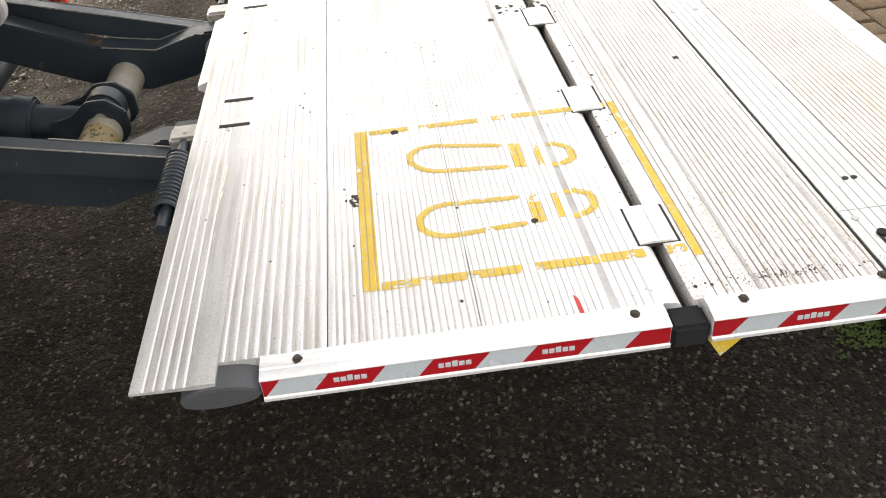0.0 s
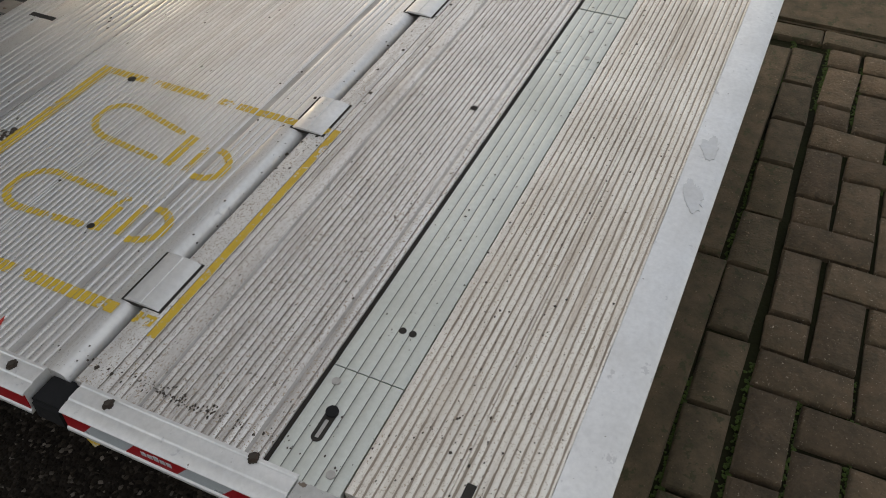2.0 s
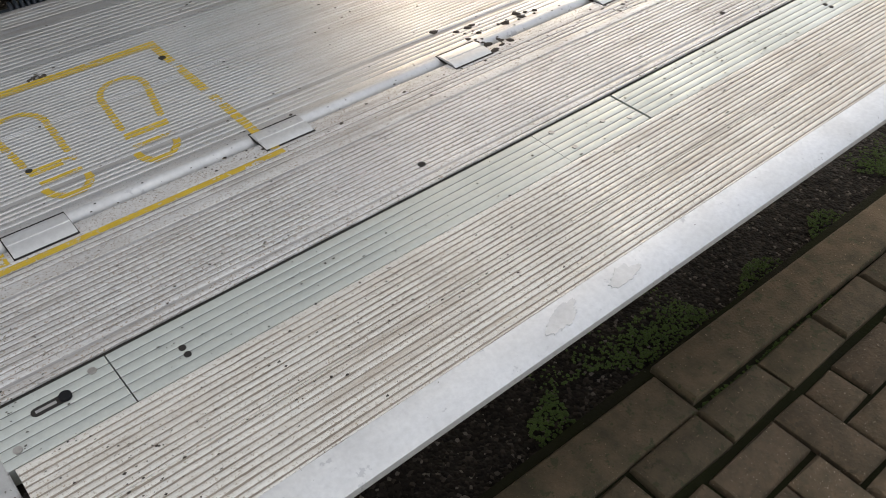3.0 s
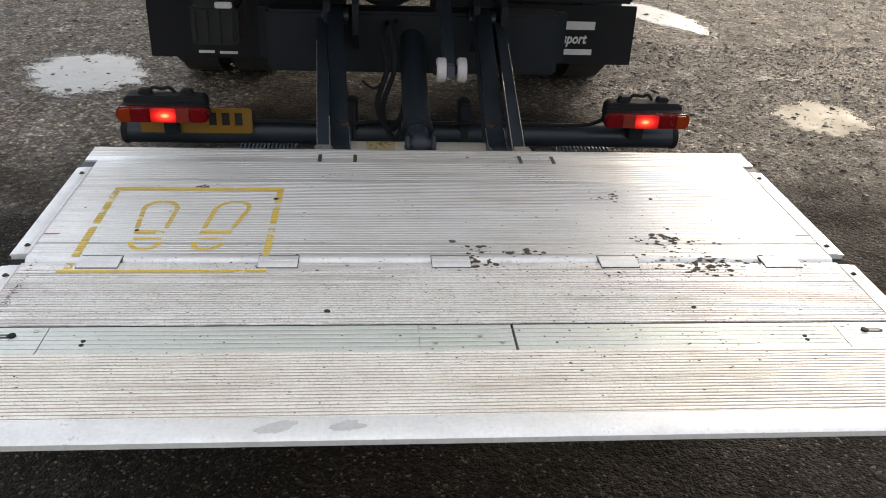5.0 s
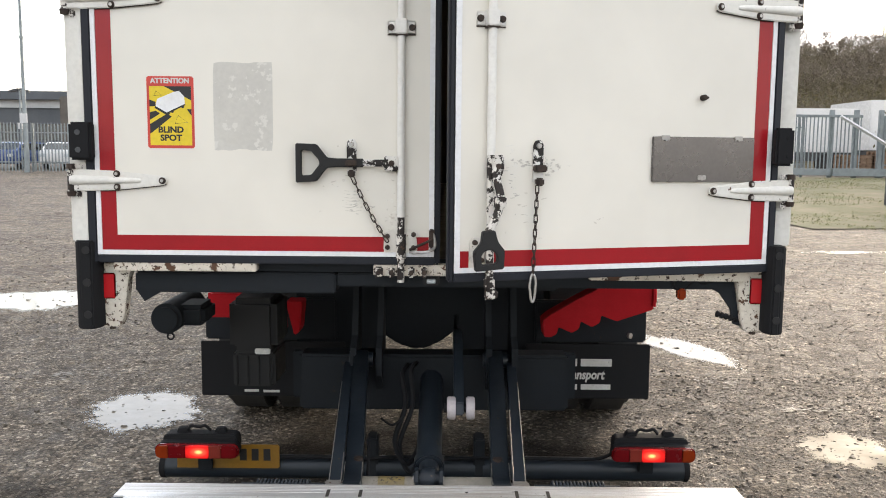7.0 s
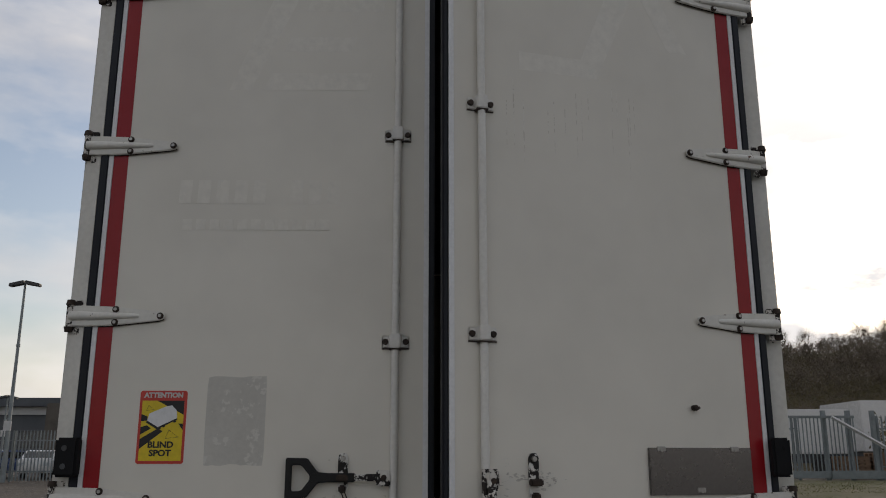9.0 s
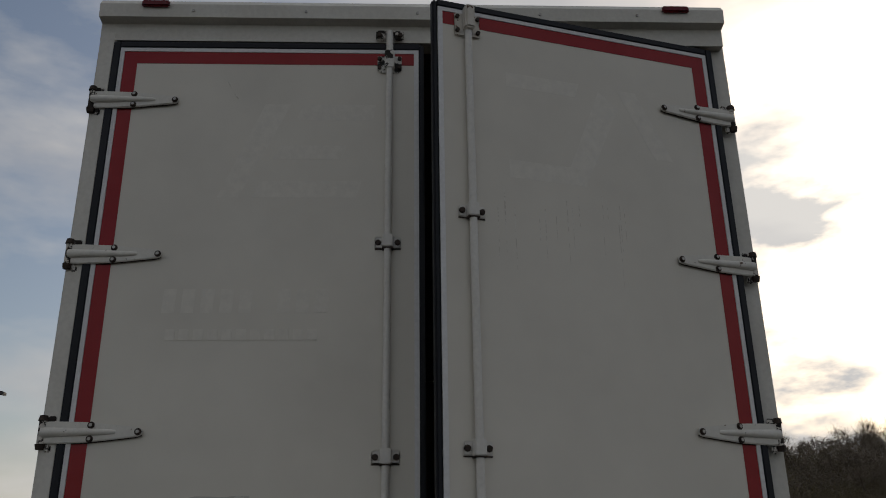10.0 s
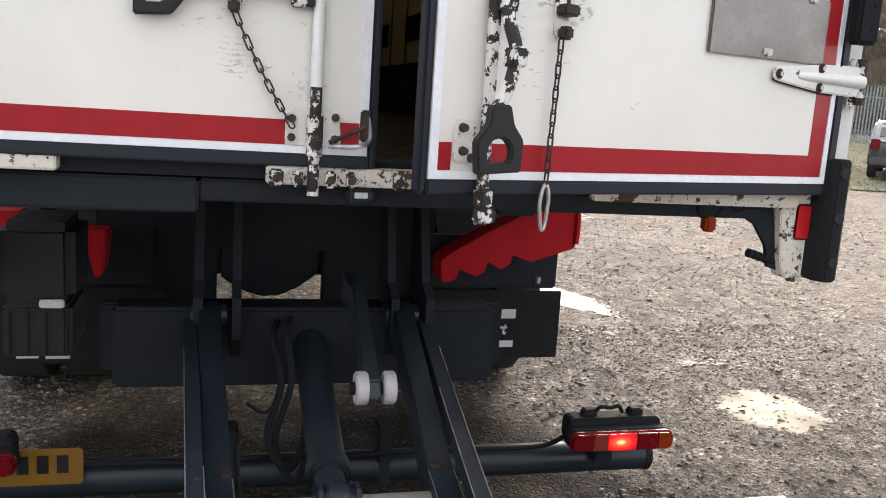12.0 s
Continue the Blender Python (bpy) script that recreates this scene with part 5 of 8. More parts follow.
def tail_lamp(cx, s):
    """A flat, round-ended lamp on the underrun bar; s: which end is outboard."""
    w = 0.172
    X = lambda t: cx + s * w * (2 * t - 1)

    def rounded(x0, x1, z0, z1, r, ends=(1, 1)):
        """A bar in the x, z plane with round ends."""
        out = []
        for (px, pz, a0), keep in zip(((x1 - r, z0 + r, -90), (x1 - r, z1 - r, 0), (x0 + r, z1 - r, 90), (x0 + r, z0 + r, 180)), (ends[1], ends[1], ends[0], ends[0])):
            if keep:
                out += [(px + r * math.cos(radians(a0 + q)), pz + r * math.sin(radians(a0 + q))) for q in (0, 22, 45, 68, 90)]
            else:
                out.append((px + (r if a0 in (-90, 0) else -r), pz + (-r if a0 in (-90, 180) else r)))
        return out

    h = part("tail_lamp", B(prism(rounded(cx - w, cx + w, 0.316, 0.382, 0.026), "y", 0.424, 0.470, bev=0.006),
                            prism(rounded(cx - w * 0.91, cx + w * 0.91, 0.322, 0.404, 0.022), "y", 0.465, 0.530, bev=0.010)), "rubber", LIFT, "black tail lamp housing, lamp lit")
    part("lamp_bezel", B(prism(rounded(cx - w * 1.01, cx + w * 1.01, 0.3185, 0.3795, 0.024), "y", 0.412, 0.426, bev=0.003)), "lens_red", h, "dark red lens rim")
    glowing = lit_lens("lit_tail_lamp", X(0.47))
    # cells from the inboard end to the outboard end
    for m, a, c in (("lens_red", 0.012, 0.20), ("lens_clear", 0.206, 0.35), (glowing, 0.356, 0.63), ("lens_red", 0.636, 0.835), ("lens_orange", 0.841, 0.988)):
        x0, x1 = sorted((X(a), X(c)))
        first, last = a < 0.1, c > 0.9
        ends = (first, last) if s > 0 else (last, first)
        part("lamp_lens", B(prism(rounded(x0, x1, 0.3225, 0.3755, 0.020, ends), "y", 0.399, 0.414, bev=0.0025)), m, h)
    for o in (-0.46, 0.46):
        part("lamp_bracket", B(prism([(cx + o * w - 0.026, 0.402), (cx + o * w + 0.026, 0.402), (cx + o * w + 0.018, 0.424), (cx + o * w - 0.018, 0.424)], "y", 0.485, 0.520, bev=0.004)), "rubber", h)
    part("lamp_cable", B(pipe(smoothline([(cx - 0.06, 0.50, 0.41), (cx - 0.045, 0.49, 0.432), (cx - 0.01, 0.49, 0.428), (cx + 0.015, 0.49, 0.434), (cx + 0.035, 0.50, 0.41)], 5), 0.0065, 7)), "rubber", h)
    part("lamp_stay", B(bx(cx - 0.03, cx + 0.03, 0.525, 0.60, 0.225, 0.33, 0.004)), "chassis", h)


tail_lamp(-0.975, -1)
tail_lamp(0.915, 1)
pl = part("number_plate", B(prism([(-1.10, 0.228), (-0.668, 0.228), (-0.660, 0.234), (-0.660, 0.326), (-0.668, 0.332), (-1.10, 0.332)], "y", 0.546, 0.552)), "plate", LIFT, "yellow rear number plate")
for x, w in ((-0.815, 0.030), (-0.764, 0.030), (-0.713, 0.030)):
    part("plate_bar", B(bx(x - w / 2, x + w / 2, 0.5445, 0.547, 0.262, 0.314)), "black", pl)


# damp shoe marks on the ramp edge
for i, (cx, cy, rx, tw) in enumerate(((-0.222, -1.579, 0.030, 0.15), (-0.345, -1.580, 0.034, 0.3))):
    mk = [(x, min(max(y, -1.598), -1.561)) for x, y in ragged(cx, cy, rx, 0.013, 40 + i, n=60, turn=tw, amp=0.55)]
    dk("shoe_mark", B(prism(mk, "z", TOP - 0.0012, TOP + 0.0003)), "dullalu", LIFT, "damp grey shoe mark")


# ---------------------------------------------------------------- the lorry
LORRY = thing("box_lorry", (0, 3.0, 0.0), "white box lorry with red-taped rear doors, one of them ajar", "lorry")
ZB, ZT = 1.205, 3.640
LEFT = Matrix.Translation((-1.195, 0, 0))
AJAR = 15.6
RIGHT = Matrix.Translation((1.190, 0.012, 0)) @ Matrix.Rotation(radians(AJAR), 4, "Z") @ Matrix.Diagonal((-1, 1, 1, 1))


def dpart(D, name, bm, mat, parent, label="", sharp=35.0):
    bm.transform(D)
    return part(name, bm, mat, parent, label, sharp)


def door(D, width, label, bottom_cut, hinges, zt=ZT, o=-0.0175, zb=ZB, tip=0.250):
    """A rear door, drawn as u from the hinge, -y outwards: panel, seal, edge strip, red tape, straps."""
    d = dpart(D, "rear_door", B(bx(0.012, width - 0.012, -0.002, 0.024, zb + 0.01, zt - 0.01, 0.003)), "white", LORRY, label)
    sw = o + 0.030
    dpart(D, "rubber_seal", B(bx(o, sw, -0.010, 0.030, zb - 0.012, zt + 0.01, 0.004), bx(sw, width, -0.010, 0.030, zb - 0.012, zb + 0.016, 0.004), bx(sw, width, -0.010, 0.030, zt - 0.018, zt + 0.010, 0.004),
                              bx(width - 0.004, width + 0.017, -0.004, 0.027, zb - 0.012, zt + 0.01, 0.006)), "seal", d, "blue-black rubber door seal")
    e = 0.016
    dpart(D, "edge_strip", B(bx(sw, sw + e, -0.006, 0.0, zb + 0.0165, zt - 0.0185), bx(sw + e, width - 0.022, -0.006, 0.0, zb + 0.0165, zb + 0.0165 + e), bx(sw + e, width - 0.022, -0.006, 0.0, zt - 0.0185 - e, zt - 0.0185),
                             bx(width - 0.022, width - 0.004, -0.006, 0.0, zb + 0.0165, zt - 0.0185)), "whitetape", d, "white aluminium edge strip")
    r0, r1, zb0, zt0 = sw + e + 0.001, sw + e + 0.054, zb + 0.0165 + e + 0.001, zt - 0.0185 - e - 0.001
    dpart(D, "red_tape", B(bx(r0, r1, -0.0034, 0.0, zb0, zt0)), "redtape", d)
    dpart(D, "red_tape", B(bx(r1, bottom_cut[0], -0.0034, 0.0, zb0, zb0 + 0.053)), "redtape", d)
    dpart(D, "red_tape", B(bx(bottom_cut[1], width - 0.023, -0.0034, 0.0, zb0, zb0 + 0.053)), "redtape", d)
    dpart(D, "red_tape", B(bx(r1, width - 0.023, -0.0034, 0.0, zt0 - 0.053, zt0)), "redtape", d)
    k = tip - 0.242
    for z in hinges:
        outline = [(-0.072, z - 0.036), (-0.02, z - 0.038), (0.085, z - 0.034), (0.235 + k, z - 0.017), (0.252 + k, z - 0.013), (0.257 + k, z - 0.004), (0.256 + k, z + 0.010), (0.248 + k, z + 0.015), (0.235 + k, z + 0.017), (0.085, z + 0.033), (-0.02, z + 0.037), (-0.072, z + 0.036)]
        h = dpart(D, "strap_hinge", B(prism(outline, "y", -0.016, -0.0065, bev=0.003)), "strapchip", d, "white painted strap hinge with rusty bolts")
        dpart(D, "hinge_rib", B(pipe([(-0.070, -0.010, z), (-0.03, -0.011, z), (0.02, -0.013, z), (0.10, -0.013, z), (0.155, -0.0125, z), (0.175, -0.0115, z)], lambda t: 0.020 * (1 - 0.62 * t), 12)), "strapchip", h, "pressed stiffening rib")
        dpart(D, "rusted_edge", B(pipe([(0.03, -0.0075, z - 0.0375), (0.085, -0.0075, z - 0.0350), (0.235 + k, -0.0075, z - 0.0180), (0.254 + k, -0.0075, z - 0.012)], 0.0022, 5)), "rustiron", h, "dark rusted lower edge")
        dpart(D, "hinge_knuckle", B(cyl((-0.070, -0.010, z - 0.050), (-0.070, -0.010, z + 0.050), 0.013, n=12), bx(-0.062, -0.030, -0.010, 0.002, z + 0.036, z + 0.056, 0.004), bx(-0.058, -0.036, -0.010, 0.002, z - 0.066, z - 0.038, 0.005)), "rustchip", h, "chipped rusty hinge knuckle")
        for q in (-1, 1):
            dpart(D, "hinge_pin", B(cyl((-0.070, -0.012, z + q * 0.039), (-0.070, -0.012, z + q * 0.057), 0.0165, 0.013, n=10)), "rustiron", h, "black rusted pin end")
        for u, dz in ((tip, 0.0), (0.092, 0.023), (0.092, -0.023)):
            q = dpart(D, "hinge_bolt", B(cyl((u, -0.0155, z + dz), (u, -0.0235, z + dz), 0.0082, 0.0072, n=6), cyl((u, -0.015, z + dz), (u, -0.0178, z + dz), 0.0122, n=14)), "rustiron", h)
            dpart(D, "bolt_head", B(cyl((u, -0.0225, z + dz), (u, -0.0245, z + dz), 0.0062, n=6)), "zinc", q)
    return d


def clamp(D, d, u, z, w=0.048):
    """A rod guide: a plate, a raised saddle and two screws."""
    c = dpart(D, "rod_clamp", B(bx(u - w, u + w, -0.008, -0.002, z - 0.022, z + 0.022, 0.004), prism([(u - 0.022, -0.004), (u - 0.018, -0.036), (u + 0.018, -0.036), (u + 0.022, -0.004)], "z", z - 0.024, z + 0.026, bev=0.003)), "rod", d, "white painted rod clamp")
    for o in (-0.036, 0.036):
        dpart(D, "clamp_screw", B(cyl((u + o, -0.007, z), (u + o, -0.018, z), 0.012, 0.009, n=8)), "rustiron", c)
    dpart(D, "clamp_rim", B(bx(u - w, u + w, -0.0055, -0.002, z - 0.0265, z - 0.0222), bx(u - 0.020, u + 0.020, -0.034, -0.004, z - 0.0300, z - 0.0245)), "rustiron", c, "dark rusted edge")


def grip(D, d, pts, lean=0.0):
    """A black trapezoid loop handle from an outer and an inner outline, in u and z."""
    outer, inner = pts
    bm = bmesh.new()
    ro = [[bm.verts.new((u, y, z)) for u, z in outer] for y in (-0.036 - lean, -0.014 - lean)]
    ri = [[bm.verts.new((u, y, z)) for u, z in inner] for y in (-0.036 - lean, -0.014 - lean)]
    n = len(outer)
    for i in range(n):
        j = (i + 1) % n
        bm.faces.new((ro[0][i], ro[0][j], ri[0][j], ri[0][i]))
        bm.faces.new((ro[1][i], ri[1][i], ri[1][j], ro[1][j]))
        bm.faces.new((ro[0][i], ro[1][i], ro[1][j], ro[0][j]))
        bm.faces.new((ri[0][i], ri[0][j], ri[1][j], ri[1][i]))
    bmesh.ops.bevel(bm, geom=bm.edges[:], offset=0.003, segments=2, affect="EDGES")
    return dpart(D, "handle_grip", bm, "plastic", d, "black plastic handle grip")


def keeper(D, d, u, z0, z1):
    k = dpart(D, "handle_keeper", B(prism([(u - 0.017, z0 + 0.01), (u - 0.010, z0), (u + 0.010, z0), (u + 0.017, z0 + 0.01), (u + 0.017, z1 - 0.014), (u + 0.009, z1), (u - 0.009, z1), (u - 0.017, z1 - 0.014)], "y", -0.012, -0.002, bev=0.002)), "chipped", d, "chipped white handle keeper")
    zm = (z0 + z1) / 2
    dpart(D, "keeper_catch", B(bx(u - 0.020, u + 0.020, -0.042, -0.010, zm - 0.030, zm - 0.008, 0.004), bx(u - 0.012, u + 0.012, -0.038, -0.010, z0 - 0.004, z0 + 0.022, 0.005)), "rustiron", k)
    dpart(D, "keeper_bolt", B(cyl((u, -0.010, z1 - 0.018), (u, -0.020, z1 - 0.018), 0.010, 0.008, n=8)), "zinc", k)


def chain(D, d, a, b, links, mat="rustiron", sag=0.0, label="rusty link chain"):
    a, b = Vector(a), Vector(b)
    fs = []
    for i in range(links):
        t0, t1 = i / links, (i + 1) / links
        p, q = a.lerp(b, t0), a.lerp(b, t1)
        p.z -= sag * 4 * t0 * (1 - t0)
        q.z -= sag * 4 * t1 * (1 - t1)
        ax = (q - p).normalized()
        L = (q - p).length
        side = Vector((0, 1, 0)) if i % 2 else Vector((ax.z, 0, -ax.x))
        c = (p + q) / 2
        hl, hw = L * 0.40, 0.0058
        loop = []
        for j in range(12):
            t = 2 * math.pi * j / 12
            loop.append(c + ax * (hl * (1 if math.cos(t) > 0 else -1) + 0.006 * math.cos(t)) * 1.0 + side * hw * math.sin(t))
        fs.append(pipe(loop, 0.0021, 5, closed=True))
    dpart(D, "chain", B(*fs), mat, d, label)


# closed left door
LD = door(LEFT, 1.203, "closed white rear door with red reflective border", (1.022, 1.128), (1.480, 2.101, 2.740, 3.380), zb=1.202)
ru = 1.083
rod = dpart(LEFT, "lock_rod", B(cyl((ru, -0.020, 1.36), (ru, -0.020, 3.70), 0.0135, n=16)), "rod", LD, "white painted locking rod")
dpart(LEFT, "rod_foot", B(cyl((ru, -0.020, 1.13), (ru, -0.020, 1.36), 0.0125, n=16), cyl((ru, -0.020, 1.215), (ru, -0.020, 1.30), 0.0175, n=16)), "rustchip", LD, "chipped rusty rod foot")
for z in (2.011, 2.787):
    clamp(LEFT, LD, ru, z)
dpart(LEFT, "top_latch", B(prism([(ru - 0.048, 3.525), (ru - 0.03, 3.512), (ru + 0.03, 3.512), (ru + 0.048, 3.525), (ru + 0.048, 3.590), (ru - 0.048, 3.590)], "y", -0.010, -0.002, bev=0.002), prism([(ru - 0.021, -0.006), (ru - 0.018, -0.037), (ru + 0.018, -0.037), (ru + 0.021, -0.006)], "z", 3.522, 3.606, bev=0.004)), "chipped", LD, "white rust-flecked top latch")
for o in (-0.04, 0.04):
    for z in (3.535, 3.575):
        dpart(LEFT, "latch_bolt", B(cyl((ru + o, -0.008, z), (ru + o, -0.02, z), 0.008, n=8)), "rustiron", LD)
pw = [(ru - 0.062, 1.246), (ru - 0.055, 1.235), (ru + 0.055, 1.235), (ru + 0.058, 1.25), (ru + 0.052, 1.300), (ru + 0.03, 1.318), (ru - 0.03, 1.316), (ru - 0.06, 1.302)]
tk = dpart(LEFT, "top_keeper", B(bx(ru - 0.056, ru - 0.016, -0.016, -0.002, 3.664, 3.712, 0.006), bx(ru + 0.016, ru + 0.056, -0.016, -0.002, 3.664, 3.712, 0.006), bx(ru - 0.02, ru + 0.02, -0.012, -0.002, 3.690, 3.712, 0.003)), "rustchip", LD, "blackened chipped top keeper")
for o in (-0.042, 0.042):
    dpart(LEFT, "keeper_bolt", B(cyl((ru + o, -0.014, 3.684), (ru + o, -0.026, 3.684), 0.011, 0.009, n=8)), "rustiron", tk)
fp = dpart(LEFT, "foot_plate", B(prism(pw, "y", -0.010, -0.002, bev=0.002)), "rusty", LD, "white rust-edged foot plate")
for o, z in ((-0.048, 1.252), (-0.048, 1.292), (0.044, 1.252), (0.044, 1.298)):
    dpart(LEFT, "plate_bolt", B(cyl((ru + o, -0.009, z), (ru + o, -0.022, z), 0.0095, 0.0075, n=8)), "rustiron", fp)
dpart(LEFT, "hook", B(pipe(smoothline([(ru + 0.03, -0.02, 1.238), (ru + 0.09, -0.035, 1.240), (ru + 0.118, -0.02, 1.255), (ru + 0.115, -0.016, 1.295), (ru + 0.108, -0.012, 1.305)], 5), 0.0055, 7)), "zinc", LD, "bent galvanised hook")
dpart(LEFT, "hook_stay", B(pipe([(ru + 0.03, -0.03, 1.246), (ru + 0.11, -0.02, 1.282)], 0.005, 6), bx(ru + 0.098, ru + 0.118, -0.022, -0.002, 1.25, 1.318, 0.004)), "rustiron", LD)
lv = dpart(LEFT, "lock_lever", B(bx(0.84, ru - 0.012, -0.032, -0.020, 1.536, 1.560, 0.004)), "chipped", LD, "chipped white locking lever")
dpart(LEFT, "lever_hub", B(bx(ru - 0.058, ru - 0.010, -0.036, -0.004, 1.520, 1.572, 0.004)), "chipped", lv)
dpart(LEFT, "hub_bolt", B(cyl((ru - 0.032, -0.034, 1.548), (ru - 0.032, -0.044, 1.548), 0.010, n=8)), "rustiron", lv)
grip(LEFT, lv, ([(0.718, 1.478), (0.790, 1.483), (0.826, 1.530), (0.872, 1.534), (0.872, 1.562), (0.826, 1.566), (0.790, 1.612), (0.718, 1.614)],
                [(0.738, 1.503), (0.772, 1.505), (0.796, 1.536), (0.800, 1.540), (0.800, 1.556), (0.796, 1.560), (0.772, 1.588), (0.738, 1.590)]))
dpart(LEFT, "handle_shaft", B(bx(0.862, 0.955, -0.0345, -0.0175, 1.533, 1.563, 0.004)), "plastic", lv, "black plastic handle shaft")
keeper(LEFT, LD, 0.910, 1.502, 1.630)
chain(LEFT, LD, (0.912, -0.020, 1.500), (1.036, -0.022, 1.275), 11, sag=0.012)


def sticker(D, d):
    u0, u1, z0, z1 = 0.200, 0.363, 1.593, 1.840
    s = dpart(D, "warning_sticker", B(prism([(u0 + 0.006, z0), (u1 - 0.006, z0), (u1, z0 + 0.006), (u1, z1 - 0.006), (u1 - 0.006, z1), (u0 + 0.006, z1), (u0, z1 - 0.006), (u0, z0 + 0.006)], "y", -0.0030, -0.002)), "signred", d, "red and yellow blind spot warning sticker")
    y = -0.0034
    dpart(D, "yellow_field", B(bx(u0 + 0.009, u1 - 0.009, y, -0.003, z0 + 0.010, z1 - 0.034)), "signyellow", s)
    k = (u0 + u1) / 2
    for quad in ([(u0 + 0.009, 1.690), (u0 + 0.045, 1.712), (u0 + 0.030, 1.722), (u0 + 0.009, 1.716)], [(u0 + 0.009, 1.642), (k + 0.004, 1.702), (k - 0.012, 1.712), (u0 + 0.009, 1.676)],
                 [(k - 0.022, 1.806), (u1 - 0.009, 1.806), (u1 - 0.009, 1.758), (k + 0.04, 1.775)], [(u1 - 0.025, 1.728), (u1 - 0.009, 1.728), (u1 - 0.009, 1.706)], [(u0 + 0.009, 1.760), (u0 + 0.030, 1.752), (u0 + 0.030, 1.738), (u0 + 0.009, 1.736)]):
        dpart(D, "black_ray", B(prism(quad, "y", y - 0.0004, y)), "black", s)
    dpart(D, "lorry_picture", B(prism([(u0 + 0.030, 1.738), (u0 + 0.068, 1.716), (u0 + 0.132, 1.746), (u0 + 0.130, 1.772), (u0 + 0.112, 1.790), (u0 + 0.092, 1.786), (u0 + 0.036, 1.762)], "y", y - 0.0010, y - 0.0004)), "whitetape", s)
    dpart(D, "lorry_underside", B(prism([(u0 + 0.026, 1.732), (u0 + 0.066, 1.708), (u0 + 0.134, 1.742), (u0 + 0.132, 1.747), (u0 + 0.068, 1.716), (u0 + 0.030, 1.738)], "y", y - 0.0009, y - 0.0003)), "black", s)
    for wu, wz in ((u0 + 0.074, 1.7135), (u0 + 0.088, 1.720), (u0 + 0.124, 1.7365)):
        dpart(D, "wheel_picture", B(cyl((wu, y - 0.0016, wz), (wu, y - 0.0004, wz), 0.0052, n=10)), "black", s)
    for cx, cz, r in ((u0 + 0.038, 1.780, 0.013), (u0 + 0.118, 1.690, 0.022)):
        dpart(D, "triangle_mark", B(pipe([(cx - r, y, cz - r * 0.55), (cx + r, y, cz - r * 0.35), (cx - r * 0.5, y, cz + r * 0.75)], 0.0011, 4, closed=True)), "black", s)
    for body, size, cz, mat, sx in (("ATTENTION", 0.0235, 1.824, "whiteprint", 1.02), ("BLIND", 0.029, 1.656, "black", 1.08), ("SPOT", 0.029, 1.628, "black", 1.08)):
        bm = letters(body, size, 0.0004, 0.0011)
        bm.transform(Matrix.Translation((k, y - 0.0005, cz)) @ Matrix.Diagonal((sx, 1, 1, 1)))
        dpart(D, "lettering", bm, mat, s, sharp=0)


sticker(LEFT, LD)
rnd = random.Random(4)
edge = [(0.432 + 0.2 * i / 14, 1.586 + rnd.uniform(0, 0.007)) for i in range(15)] + [(0.636, 1.60 + 0.29 * i / 8) for i in range(1, 8)] + [(0.634 - 0.2 * i / 10, 1.888 + rnd.uniform(-0.003, 0.003)) for i in range(11)] + [(0.431, 1.85), (0.43, 1.7)]
dpart(LEFT, "sticker_residue", B(prism(edge, "y", -0.0026, -0.002)), "ghost", LD, "dull grey patch left by a removed sticker")
# where catches have rubbed, and old vinyl lettering has been peeled off
def smear(D, d, u, z, ru, rz, seed, count, mat="grime"):
    r = random.Random(seed)
    bm = bmesh.new()
    for i in range(count):
        q = ragged(r.gauss(u, ru), r.gauss(z, rz), r.uniform(0.003, 0.011), r.uniform(0.001, 0.0028), seed + i, n=14, turn=r.uniform(-0.4, 0.4), amp=0.7)
        bm.faces.new([bm.verts.new((a, -0.0022 - 0.00002 * i, b)) for a, b in q])
    tagged(dpart(D, "grime_mark", bm, mat, d, "faint brown rubbed-in grime", sharp=0), kind="stuff")


def vinyl(D, d, polys):
    for i, q in enumerate(polys):
        dpart(D, "vinyl_trace", B(prism(q, "y", -0.0023 - 0.0001 * i, -0.002)), "trace", d, "faint pale trace of peeled lettering")


smear(LEFT, LD, 0.90, 1.47, 0.05, 0.05, 61, 30)
smear(LEFT, LD, 1.055, 1.37, 0.018, 0.05, 62, 40)
smear(LEFT, LD, 0.93, 1.40, 0.03, 0.02, 63, 24, "smudge")
# curved rub marks under the handle
for i in range(7):
    z, w, c = 1.452 - 0.0115 * i, 0.030 + 0.005 * (i % 3), 0.912 + 0.004 * (i % 2)
    low = [(c + w * q / 5, z - 0.006 * (1 - (q / 5) ** 2)) for q in range(-5, 6)]
    high = [(u, v + 0.0032 * (1 - abs(u - c) / w) + 0.0003) for u, v in reversed(low)]
    dpart(LEFT, "rub_mark", B(prism(low + high, "y", -0.00225, -0.002)), "rubmark", LD, "faint curved rub mark")
vinyl(LEFT, LD, [[(0.44, 2.97), (0.52, 2.97), (0.70, 3.37), (0.60, 3.37)], [(0.72, 3.30), (1.02, 3.30), (1.03, 3.37), (0.75, 3.37)], [(0.64, 3.13), (0.90, 3.13), (0.92, 3.19), (0.67, 3.19)], [(0.57, 2.97), (0.96, 2.97), (0.98, 3.04), (0.60, 3.04)]]
      + [[(0.28 + 0.068 * i, 2.52), (0.325 + 0.068 * i, 2.52), (0.328 + 0.068 * i, 2.61), (0.283 + 0.068 * i, 2.61)] for i in (0, 1, 2, 3, 4, 6, 7, 8)]
      + [[(0.30 + 0.05 * i, 2.42), (0.335 + 0.05 * i, 2.42), (0.335 + 0.05 * i, 2.46), (0.30 + 0.05 * i, 2.46)] for i in range(11)])
